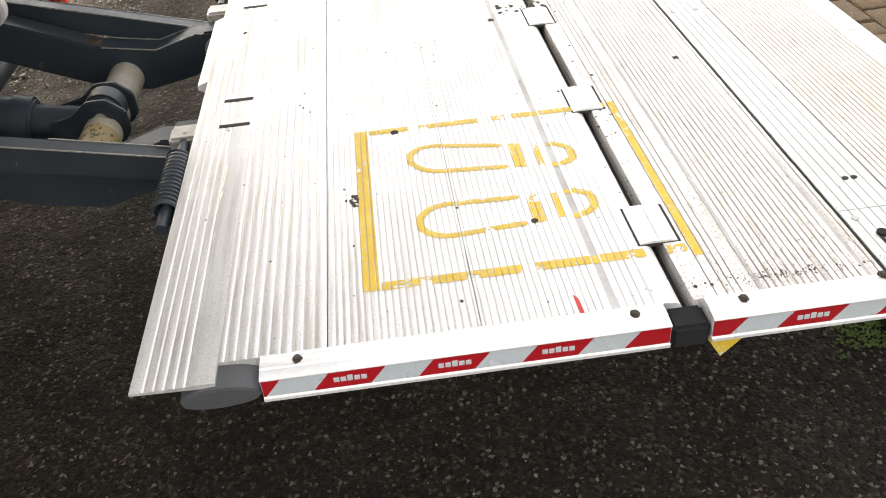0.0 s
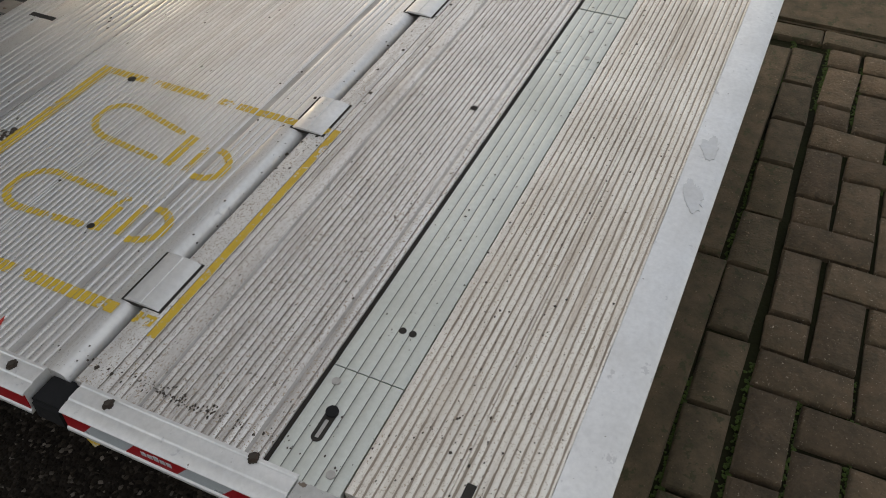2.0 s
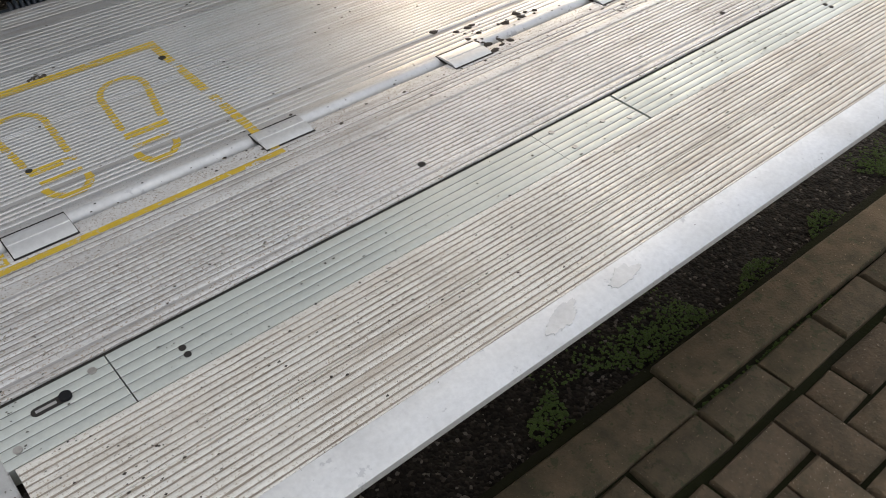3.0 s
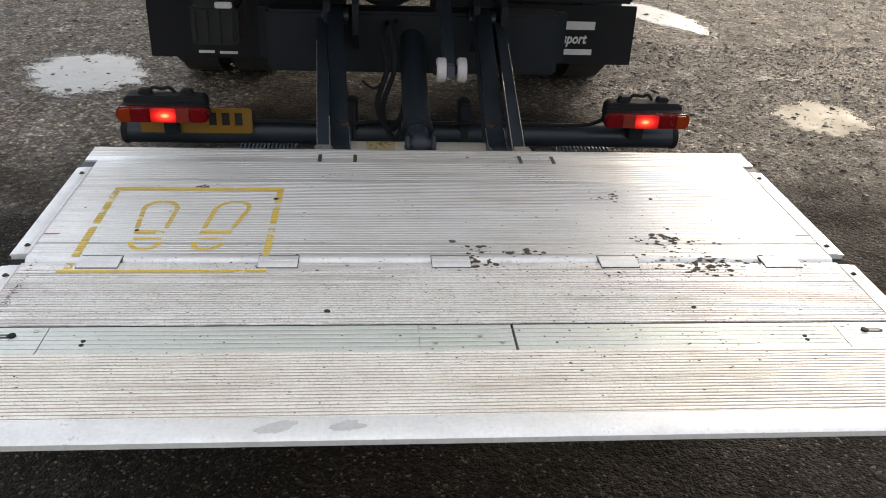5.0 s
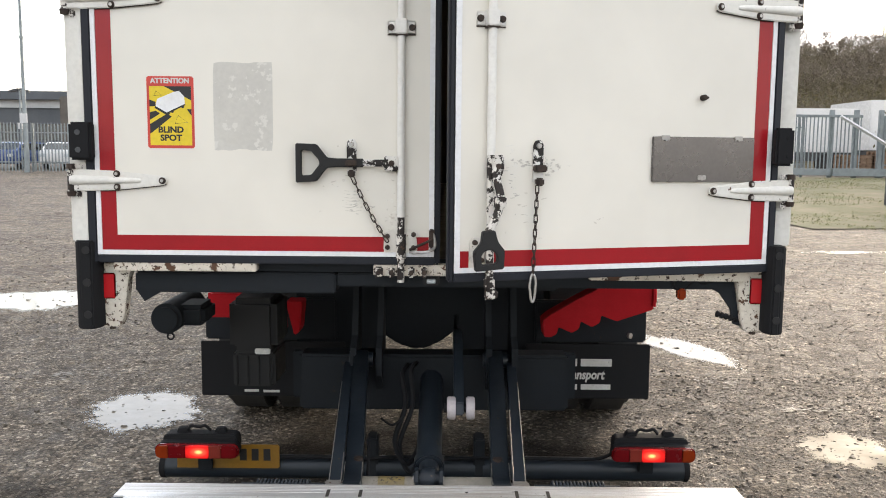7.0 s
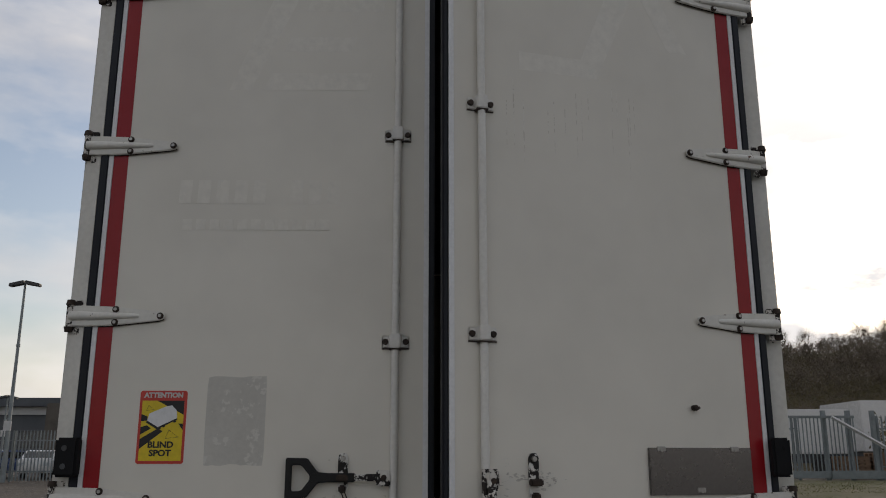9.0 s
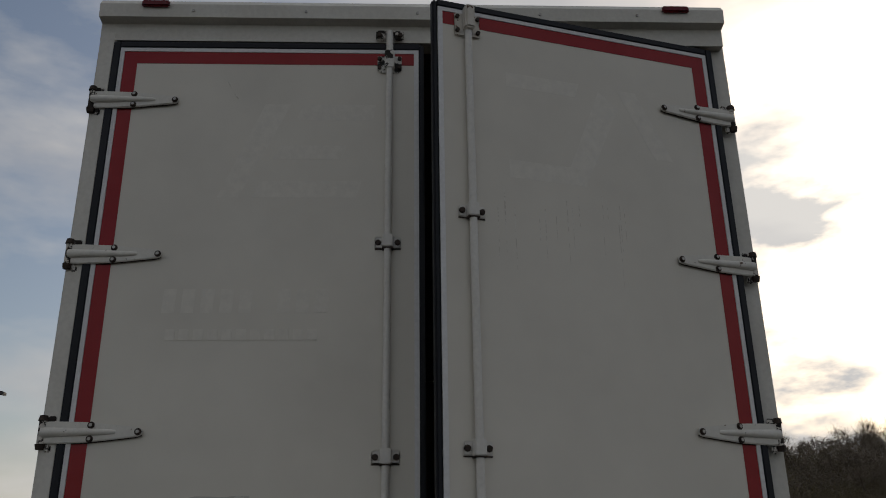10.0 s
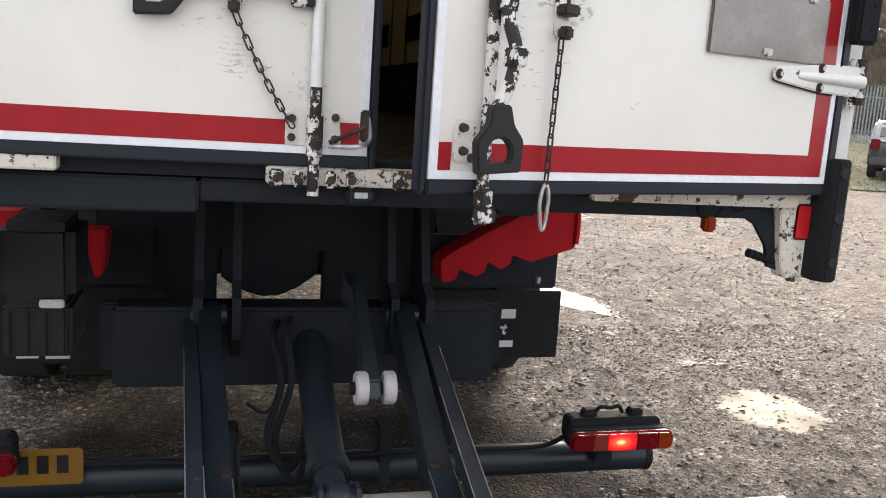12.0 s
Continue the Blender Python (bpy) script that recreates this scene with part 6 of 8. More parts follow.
for a, b in (((0.445, 3.475), (0.465, 3.44)), ((0.475, 3.415), (0.492, 3.395))):
    dpart(LEFT, "scratch", B(pipe([(a[0], -0.0022, a[1]), (b[0], -0.0022, b[1])], 0.0022, 4)), "grime", LD, "short dark scratch")

# right door, standing ajar
RD = door(RIGHT, 1.166, "white rear door standing ajar with red reflective border", (1.028, 1.114), (1.463, 2.079, 2.700, 3.330), zt=3.635, o=-0.019, zb=1.187, tip=0.242)
ru = 1.049
dpart(RIGHT, "lock_rod", B(cyl((ru, -0.020, 1.58), (ru, -0.020, 3.58), 0.0135, n=16)), "rod", RD, "white painted locking rod")
dpart(RIGHT, "rod_foot", B(cyl((ru, -0.020, 1.118), (ru, -0.020, 1.58), 0.0125, n=16), bx(ru - 0.024, ru + 0.014, -0.04, -0.010, 1.122, 1.150, 0.004), bx(ru - 0.012, ru + 0.018, -0.045, -0.012, 1.15, 1.19, 0.006)), "rustchip", RD, "chipped rusty rod foot")
for z in (2.002, 2.798):
    clamp(RIGHT, RD, ru, z)
dpart(RIGHT, "top_latch", B(bx(ru - 0.05, ru + 0.05, -0.010, -0.002, 3.50, 3.60, 0.008), bx(ru - 0.018, ru + 0.018, -0.05, -0.006, 3.52, 3.62, 0.006)), "rusty", RD, "white rust-flecked top latch")
for o in (-0.04, 0.04):
    for z in (3.52, 3.58):
        dpart(RIGHT, "latch_bolt", B(cyl((ru + o, -0.008, z), (ru + o, -0.02, z), 0.008, n=8)), "rustiron", RD)
fp = dpart(RIGHT, "foot_plate", B(prism([(ru + 0.012, 1.236), (ru + 0.058, 1.236), (ru + 0.064, 1.25), (ru + 0.064, 1.30), (ru + 0.054, 1.318), (ru + 0.02, 1.318), (ru + 0.012, 1.30)], "y", -0.010, -0.002, bev=0.002)), "rusty", RD, "white rust-edged foot plate")
for o, z in ((0.045, 1.258), (0.047, 1.302), (0.025, 1.245)):
    dpart(RIGHT, "plate_bolt", B(cyl((ru + o, -0.009, z), (ru + o, -0.022, z), 0.0095, 0.0075, n=8)), "rustiron", fp)
lv = dpart(RIGHT, "lock_lever", B(pipe(smoothline([(ru - 0.012, -0.038, 1.545), (ru - 0.010, -0.055, 1.50), (ru - 0.014, -0.078, 1.45), (ru + 0.0, -0.092, 1.40), (ru + 0.022, -0.10, 1.36), (ru + 0.045, -0.105, 1.325)], 4), 0.013, 8)), "rustchip", RD, "chipped white locking lever hanging down")
dpart(RIGHT, "lever_hub", B(bx(ru - 0.036, ru + 0.002, -0.05, -0.008, 1.515, 1.580, 0.006)), "rustchip", lv)
dpart(RIGHT, "lever_tab", B(bx(ru - 0.026, ru + 0.010, -0.105, -0.070, 1.418, 1.452, 0.004)), "rustchip", lv)
dpart(RIGHT, "hub_bolt", B(cyl((ru - 0.015, -0.045, 1.545), (ru - 0.015, -0.056, 1.545), 0.009, n=8)), "rustiron", lv)
grip(RIGHT, lv, ([(1.036, 1.230), (1.128, 1.224), (1.134, 1.284), (1.110, 1.312), (1.106, 1.348), (1.066, 1.350), (1.056, 1.314), (1.034, 1.288)],
                 [(1.060, 1.248), (1.108, 1.244), (1.112, 1.266), (1.104, 1.282), (1.094, 1.289), (1.076, 1.290), (1.064, 1.282), (1.057, 1.268)]), lean=0.09)
keeper(RIGHT, RD, 0.884, 1.486, 1.628)
chain(RIGHT, RD, (0.890, -0.020, 1.482), (0.900, -0.022, 1.200), 12)
dpart(RIGHT, "carabiner", B(pipe([(0.900 + 0.011 * math.sin(t) * (1.0 if math.cos(t) > 0 else 0.8), -0.022, 1.150 + 0.046 * math.cos(t)) for t in [2 * math.pi * i / 24 for i in range(24)]], 0.0042, 7, closed=True)), "zinc", RD, "galvanised snap hook")
st = dpart(RIGHT, "document_plate", B(bx(0.085, 0.476, -0.012, -0.002, 1.494, 1.646, 0.002)), "stainless", RD, "dull stainless steel flap plate")
for u, z in ((0.150, 1.638), (0.430, 1.638), (0.288, 1.505)):
    dpart(RIGHT, "plate_clip", B(bx(u - 0.016, u + 0.016, -0.016, -0.008, z - 0.004, z + 0.012, 0.002), cyl((u, -0.010, z), (u, -0.018, z), 0.006, n=8)), "zinc", st)
dpart(RIGHT, "door_stud", B(cyl((0.291, -0.002, 1.778), (0.291, -0.020, 1.778), 0.010, n=10), bx(0.275, 0.305, -0.022, -0.014, 1.773, 1.783, 0.003)), "rustiron", RD, "rusty door stud")

smear(RIGHT, RD, 0.845, 1.545, 0.026, 0.016, 71, 60, "smudge")
smear(RIGHT, RD, 0.925, 1.555, 0.03, 0.008, 75, 30, "smudge")
smear(RIGHT, RD, 0.965, 1.50, 0.018, 0.05, 72, 16, "smudge")
smear(RIGHT, RD, 0.93, 1.40, 0.04, 0.05, 73, 10)
smear(RIGHT, RD, 0.72, 1.36, 0.09, 0.03, 74, 5)
vinyl(RIGHT, RD, [[(0.44, 3.30), (0.52, 3.36), (0.66, 3.02), (0.90, 3.02), (0.90, 2.95), (0.60, 2.95)], [(0.62, 3.32), (0.90, 3.32), (0.90, 3.38), (0.60, 3.38)], [(0.22, 3.10), (0.30, 3.10), (0.44, 3.38), (0.36, 3.38)]])
r = random.Random(8)
for i in range(18):
    u, z, L = r.uniform(0.42, 0.95), r.uniform(2.80, 2.93), r.uniform(0.08, 0.26)
    dpart(RIGHT, "drip_streak", B(prism([(u, z), (u + 0.003, z), (u + 0.0025, z - L), (u + 0.001, z - L)], "y", -0.0022, -0.002)), "grime", RD, "faint grey drip streak")

# box body
part("box_wall", B(bx(-1.275, -1.245, 0.06, 7.4, 1.16, 3.82, 0.004)), "white", LORRY)
part("box_wall", B(bx(1.233, 1.263, 0.06, 7.4, 1.16, 3.82, 0.004)), "white", LORRY)
part("box_front_wall", B(bx(-1.275, 1.275, 7.4, 7.43, 1.16, 3.82, 0.004)), "white", LORRY)
# translucent sheet halved by guess; the dark half is added to dim the ceiling
part("box_roof", B(bx(-1.275, -0.18, 0.06, 7.43, 3.825, 3.832)), "roof", LORRY, "translucent roof sheet")
part("box_roof", B(bx(-0.18, 1.275, 0.06, 7.43, 3.822, 3.834)), "floorply", LORRY, "opaque roof half added to keep the ceiling dark")
part("box_floor", B(bx(-1.24, 1.24, 0.06, 7.4, 1.165, 1.205)), "floorply", LORRY, "dark phenolic plywood floor")
part("lining", B(bx(-1.245, -1.235, 0.08, 7.39, 1.21, 3.8), bx(1.225, 1.233, 0.08, 7.39, 1.21, 3.8)), "ply", LORRY, "plywood side lining")
part("lining", B(bx(-1.235, 1.235, 7.37, 7.395, 1.21, 3.8)), "floorply", LORRY, "dark phenolic plywood front lining")
for i in range(10):
    y = 0.75 + 0.695 * i
    part("lining_batten", B(bx(1.219, 1.226, y - 0.022, y + 0.022, 1.62, 3.78, 0.002)), "floorply", LORRY)
for y in (2.3, 3.7, 5.35, 6.78):
    part("load_socket", B(bx(1.212, 1.226, y - 0.30, y + 0.27, 1.82, 2.03, 0.004)), "chassis", LORRY)
part("load_rail", B(bx(1.195, 1.226, 0.2, 7.36, 1.585, 1.635, 0.004)), "chassis", LORRY)
part("kick_board", B(bx(1.214, 1.226, 0.2, 7.36, 1.206, 1.583)), "floorply", LORRY, "dark scuffed kick board")
for s in (-1, 1):
    post = part("corner_post", B(bx(*sorted((s * 1.2085 if s < 0 else 1.211, -1.273 if s < 0 else 1.280)), -0.004 if s < 0 else 0.046, 0.07 if s < 0 else 0.11, 1.262, 3.70, 0.006)), "frame", LORRY, "white painted steel corner post")
    part("door_jamb", B(bx(*sorted((s * (1.195 if s < 0 else 1.2), s * 1.238)), 0.058 if s < 0 else 0.111, 0.15, 1.20, 3.68)), "frame", LORRY)
    # upper and lower buffers
    up = part("buffer", B(bx(*sorted((s * 1.178, s * (1.240 if s > 0 else 1.255))), -0.048, -0.004, 1.550, 1.680, 0.008)), "rubber", LORRY, "small black rubber dock buffer")
    for z in (1.585, 1.645):
        part("buffer_bolt", B(cyl((s * 1.222, -0.050, z), (s * 1.222, -0.043, z), 0.0095, n=14)), "darkgrey" if s < 0 else "rubber", up)
    w = 1.248 if s > 0 else 1.262
    lowp = [(w - 0.02, -0.085), (1.200, -0.085), (1.184, -0.055), (1.184, -0.006), (w, -0.006), (w, -0.070)]
    lo = part("buffer", B(prism([(s * x, y + 0.06) for x, y in lowp], "z", 0.952, 1.268, bev=0.005)), "rubber", LORRY, "tall black rubber dock buffer")
    for z in (1.235, 1.12, 1.005):
        part("buffer_bolt", B(cyl((s * 1.218, -0.029, z), (s * 1.218, -0.018, z), 0.014, n=14)), "plastic", lo)
    br = part("corner_bracket", B(prism([(s * x, z) for x, z in ((1.205, 1.180), (1.075, 1.180), (1.098, 1.135), (1.118, 0.985), (1.135, 0.948), (1.205, 0.948))], "y", 0.046, 0.10, bev=0.003)), "sillrust", LORRY, "white steel corner bracket with rusty edges")
    part("rear_reflector", B(bx(*sorted((s * 1.143, s * 1.189)), 0.038, 0.046, 1.052, 1.146, 0.004)), "reflector", br, "red rear reflector")
    part("bracket_bolt", B(cyl((s * 1.165, 0.06, 0.952), (s * 1.165, 0.06, 0.938), 0.012, n=8)), "rustiron", br)
part("header", B(prism([(-0.045, 3.742), (-0.050, 3.80), (-0.03, 3.828), (0.09, 3.832), (0.09, 3.668), (0.0, 3.660), (-0.004, 3.735)], "x", -1.273, 1.261)), "frame", LORRY, "white painted roof header with a gutter lip")
for x in (-1.05, 1.06):
    part("marker_lamp", B(bx(x - 0.055, x + 0.055, -0.064, -0.046, 3.782, 3.812, 0.006)), "lens_red", LORRY, "red roof marker lamp")
for x in (-0.9, -0.45, 0.0, 0.5, 0.9):
    part("header_rivet", B(cyl((x, -0.052, 3.77), (x, -0.045, 3.77), 0.006, n=8)), "zinc", LORRY)
# sill
part("rear_sill", B(bx(-1.13, -0.625, -0.004, 0.05, 1.160, 1.194, 0.004)), "sillrust", LORRY, "rust-flaked white rear sill")
part("rear_sill", B(bx(-0.21, 0.12, -0.006, 0.05, 1.150, 1.190, 0.004)), "sillrust", LORRY, "rust-flaked white rear sill")
part("rear_sill", B(bx(0.56, 1.13, 0.020, 0.05, 1.136, 1.176, 0.004)), "sillrust", LORRY, "rust-flaked white rear sill")
part("rear_sill_back", B(bx(-1.13, 1.13, 0.051, 0.10, 1.155, 1.204)), "chassis", LORRY)
for x, w in ((-0.19, 0.03), (-0.145, 0.022), (-0.075, 0.022), (-0.03, 0.02), (0.075, 0.022)):
    part("rod_socket", B(bx(x - w / 2, x + w / 2, -0.035, -0.005, 1.148, 1.184, 0.005)), "rustchip", LORRY, "rust-flecked rod socket")
    part("socket_bolt", B(cyl((x, -0.034, 1.166), (x, -0.043, 1.166), 0.009, n=8)), "rustiron", LORRY)
part("plate_lamp", B(bx(-0.035, 0.025, -0.01, 0.04, 1.118, 1.148, 0.006)), "plastic", LORRY, "small black lamp under the sill")
part("lamp_window", B(bx(-0.022, 0.012, -0.014, -0.009, 1.124, 1.142, 0.003)), "silvertape", LORRY)
# chassis
part("under_beam", B(bx(-1.075, -0.35, 0.05, 0.16, 1.075, 1.150, 0.006)), "chassis", LORRY)
part("under_beam", B(prism([(-1.070, 1.0748), (-1.046, 1.040), (-0.985, 1.0748)], "y", 0.06, 0.07)), "chassis", LORRY)
part("under_beam", B(bx(-0.35, 1.06, 0.06, 0.16, 1.10, 1.150, 0.006)), "chassis", LORRY)
part("stay", B(prism([(0.80, 1.148), (1.09, 1.148), (1.125, 0.965), (1.10, 0.972), (1.085, 1.03), (1.045, 1.085), (1.0, 1.108), (0.80, 1.125)], "y", 0.07, 0.085)), "chassis", LORRY)
part("stay_pin", B(cyl((1.035, 0.075, 1.010), (1.125, 0.075, 0.985), 0.008, n=10), *[cyl((1.037 + 0.016 * i, 0.075, 1.0095 - 0.0045 * i), (1.045 + 0.016 * i, 0.075, 1.0072 - 0.0045 * i), 0.012, n=10) for i in range(5)]), "rubber", LORRY, "ribbed black stay pin")
part("side_marker", B(bx(0.885, 0.915, 0.04, 0.075, 1.065, 1.105, 0.006)), "lens_orange", LORRY, "small orange side marker lamp")
part("marker_bracket", B(pipe(smoothline([(0.90, 0.06, 1.10), (0.875, 0.06, 1.11), (0.865, 0.05, 1.15)], 4), 0.008, 6), pipe(smoothline([(0.915, 0.06, 1.10), (0.95, 0.06, 1.135), (0.98, 0.06, 1.12), (1.02, 0.06, 1.135)], 4), 0.004, 6)), "rubber", LORRY)
for s in (-1, 1):
    part("chassis_rail", B(bx(*sorted((s * 0.37, s * 0.44)), 1.66, 7.2, 0.90, 1.08, 0.008)), "chassis", LORRY, "grimy black chassis rail")
    part("sub_rail", B(bx(*sorted((s * 0.36, s * 0.46)), 0.12, 7.2, 1.08, 1.16, 0.006)), "chassis", LORRY)
    # wheels in pairs
    for x in ((0.70, 0.98) if s < 0 else (0.62, 0.89)):
        w = part("wheel", B(cyl((s * x, 2.25, 0.47), (s * (x + 0.27), 2.25, 0.47), 0.47, n=40, bev=0.04)), "tyre", LORRY, "black rear tyre")
        part("rim", B(cyl((s * (x + 0.262), 2.25, 0.47), (s * (x + 0.275), 2.25, 0.47), 0.28, n=32)), "zinc", w)
    outer = -1.297 if s < 0 else 1.186
    fl = part("mudflap", B(bx(*sorted((outer, s * 0.50)), 1.625, 1.637, 0.232, 0.540, 0.003)), "rubber", LORRY, "black rubber mudflap with worn white lettering bars")
    part("mudguard_panel", B(bx(*sorted((outer - s * 0.02, s * 0.55)), 1.65, 1.69, 0.545, 0.78, 0.01)), "chassis", LORRY)
    part("mudguard_bolt", B(cyl((s * 1.08, 1.64, 0.585), (s * 1.07, 1.652, 0.585), 0.016, n=12)), "zinc", LORRY)
for cx, cz, w, h in ((0.742, 0.436, 0.085, 0.042), (0.890, 0.436, 0.172, 0.042), (0.752, 0.298, 0.07, 0.030), (0.890, 0.298, 0.165, 0.030)):
    part("lettering_bar", B(bx(cx - w / 2, cx + w / 2, 1.6225, 1.6255, cz - h / 2, cz + h / 2, 0.001)), "whiteprint", LORRY, "worn white unreadable lettering")
bm = letters("Transport", 0.074, 0.0008, 0.0022)
bm.transform(Matrix.Translation((0.820, 1.6235, 0.366)) @ Matrix(((0.78, 0, 0.16, 0), (0, 1, 0, 0), (0, 0, 1, 0), (0, 0, 0, 1))))
part("lettering", bm, "whiteprint", LORRY, "white printed lettering", sharp=0)
for cx, cz, w, h in ((-1.02, 0.262, 0.08, 0.014), (-0.91, 0.259, 0.09, 0.014)):
    part("lettering_bar", B(bx(cx - w / 2, cx + w / 2, 1.6225, 1.6255, cz - h / 2, cz + h / 2, 0.001)), "whiteprint", LORRY, "worn white unreadable lettering")


def red_guard():
    """A moulded quarter guard, its lower edge notched."""
    low = [(0.588, 0.615), (0.620, 0.612), (0.655, 0.630), (0.662, 0.668), (0.735, 0.637), (0.772, 0.660), (0.780, 0.700), (0.840, 0.670), (0.880, 0.692), (0.888, 0.732), (0.970, 0.702), (1.160, 0.766)]
    top = [(1.166, 0.800), (1.162, 0.925), (1.140, 1.005), (1.105, 0.990), (0.93, 0.895), (0.75, 0.800), (0.62, 0.722), (0.580, 0.690)]
    low, top = [[(x - 0.012, z + dz) for x, z in q] for q, dz in ((low, 0.004), (top, 0.016))]
    return part("mudguard", B(prism(low + top, "y", 1.44, 1.58, bev=0.004)), "redplastic", LORRY, "red moulded plastic mudguard with a notched edge")


guard = red_guard()
part("guard_rim", B(pipe(smoothline([(1.148, 1.435, 0.79), (1.152, 1.435, 0.85), (1.146, 1.435, 0.93), (1.118, 1.435, 1.02)], 4), 0.012, 7)), "redplastic", guard)
part("mudguard", B(bx(-1.20, -0.98, 1.42, 1.58, 0.71, 0.86, 0.02)), "redplastic", LORRY, "red moulded plastic mudguard")
part("mudguard", B(prism([(-0.79, 0.80), (-0.70, 0.80), (-0.715, 0.64), (-0.745, 0.62)], "y", 1.42, 1.56, bev=0.006)), "redplastic", LORRY)
part("mudguard", B(prism([(-0.83, 0.80), (-0.815, 0.80), (-0.80, 0.64), (-0.815, 0.62)], "y", 1.42, 1.56, bev=0.003)), "redplastic", LORRY)
part("axle", B(cyl((-0.7, 2.25, 0.54), (0.7, 2.25, 0.54), 0.07, n=20), cyl((0.0, 2.05, 0.66), (0.0, 2.6, 0.66), 0.16, 0.12, n=24)), "chassis", LORRY, "grimy rear axle")
# the differential's bowl, as an outline pushed back
bowl = [(-0.313, 1.1), (-0.313, 0.578), (-0.25, 0.53), (-0.17, 0.49), (-0.09, 0.478), (-0.01, 0.503), (0.06, 0.548), (0.12, 0.60), (0.12, 1.1)]
# added plates: a dark mask that closes the bright slits under the box
for x0, x1 in ((-0.78, -0.313), (0.12, 0.60)):
    part("cross_plate", B(bx(x0, x1, 1.70, 1.76, 0.44, 1.12, 0.01)), "chassis", LORRY)
part("spare_cradle", B(prism(bowl, "y", 1.72, 2.0, bev=0.02)), "chassis", LORRY)
part("cross_member", B(bx(-0.40, 0.40, 1.1, 1.2, 0.80, 1.05, 0.01)), "chassis", LORRY)
part("cross_member", B(bx(-1.2, -0.45, 1.9, 2.0, 0.86, 1.15, 0.01), bx(0.45, 1.2, 1.9, 2.0, 0.95, 1.15, 0.01)), "chassis", LORRY)
tank = part("air_tank", B(cyl((-1.135, 0.55, 0.875), (-1.135, 0.95, 0.875), 0.066, n=28, bev=0.015), bx(-1.13, -0.985, 0.6, 0.8, 0.835, 0.925, 0.02)), "chassis", LORRY, "black round air tank")
part("tank_ring", B(pipe([(-1.13 + 0.014 * math.cos(t), 0.6, 0.792 + 0.014 * math.sin(t)) for t in [6.283 * i / 12 for i in range(12)]], 0.004, 6, closed=True)), "rubber", tank)
bx_ = part("battery_box", B(bx(-0.945, -0.725, 0.84, 1.15, 0.665, 0.915, 0.03), bx(-0.93, -0.735, 0.855, 1.13, 0.50, 0.665, 0.012)), "plastic", LORRY, "black ribbed plastic battery box")
for i in range(4):
    part("box_rib", B(bx(-0.925 + i * 0.05, -0.905 + i * 0.05, 0.842, 0.86, 0.51, 0.65, 0.004)), "plastic", bx_)
part("box_latch", B(bx(-0.822, -0.752, 0.828, 0.842, 0.660, 0.686, 0.004)), "whiteprint", bx_, "white latch label")
part("electric_box", B(bx(0.38, 0.580, 0.98, 1.1, 0.44, 0.62, 0.01)), "chassis", LORRY)
part("box_label", B(prism([(0.50, 0.615), (0.545, 0.615), (0.57, 0.585), (0.525, 0.585)], "y", 0.972, 0.978)), "whiteprint", LORRY)
part("lorry_cab", B(bx(-1.2, 1.2, 7.7, 9.6, 0.75, 3.3, 0.12)), "white", LORRY, "white driver's cab")
for s in (-1, 1):
    w = part("wheel", B(cyl((s * 0.95, 8.3, 0.47), (s * 1.22, 8.3, 0.47), 0.47, n=32, bev=0.04)), "tyre", LORRY, "black front tyre")
    part("rim", B(cyl((s * 1.212, 8.3, 0.47), (s * 1.226, 8.3, 0.47), 0.28, n=24)), "zinc", w)


# ---------------------------------------------------------------- yard beyond
def palisade(name, x0, y0, x1, y1, label, h=2.4, post_every=2.75, base=True, group="palisade fences"):
    """Steel palisade: rails, posts and pointed pales, each pale a part."""
    a, b = Vector((x0, y0, rise(x0, y0))), Vector((x1, y1, rise(x1, y1)))
    f = thing(name, a, label, "fence", group)
    d = (b - a).normalized()
    nrm = Vector((d.y, -d.x, 0)).normalized()
    n = int((b - a).length / 0.155)
    me = bpy.data.meshes.new("pale")
    bm = B(prism([(-0.034, 0.0), (0.034, 0.0), (0.034, h - 0.16), (0.016, h - 0.03), (0.0, h), (-0.016, h - 0.03), (-0.034, h - 0.16)], "y", -0.006, 0.006))
    bm.to_mesh(me)
    bm.free()
    me.materials.append(M["galv"])
    turn = math.atan2(d.y, d.x)
    for i in range(n + 1):
        p = a.lerp(b, i / n)
        ob = new("pale", me)
        ob.parent = f
        ob.location, ob.rotation_euler = p - a + Vector((0, 0, 0.05)), (0, 0, turn)
    for z in (0.5, h - 0.45):
        part("rail", B(pipe([a + nrm * -0.04 + Vector((0, 0, z)), b + nrm * -0.04 + Vector((0, 0, z))], 0.028, 4)), "galv", f)
    m = max(int((b - a).length / post_every), 1)
    for i in range(m + 1):
        p = a.lerp(b, i / m) - nrm * 0.10
        part("post", B(bx(p.x - 0.05, p.x + 0.05, p.y - 0.04, p.y + 0.04, p.z - 0.1, p.z + h + 0.02, 0.004)), "galv", f)
    return f


FR = palisade("palisade_fence", 17.2, 30.5, 34.0, 28.5, "grey galvanised steel palisade fence across the yard's edge")
palisade("palisade_fence", 9.0, 31.5, 14.2, 30.9, "grey galvanised steel palisade fence across the yard's edge")
palisade("palisade_fence", -34.0, 37.0, -17.6, 40.0, "grey galvanised steel palisade fence in front of parked cars")
palisade("palisade_fence", -17.5, 40.0, -2.0, 42.0, "grey galvanised steel palisade fence in front of parked cars")

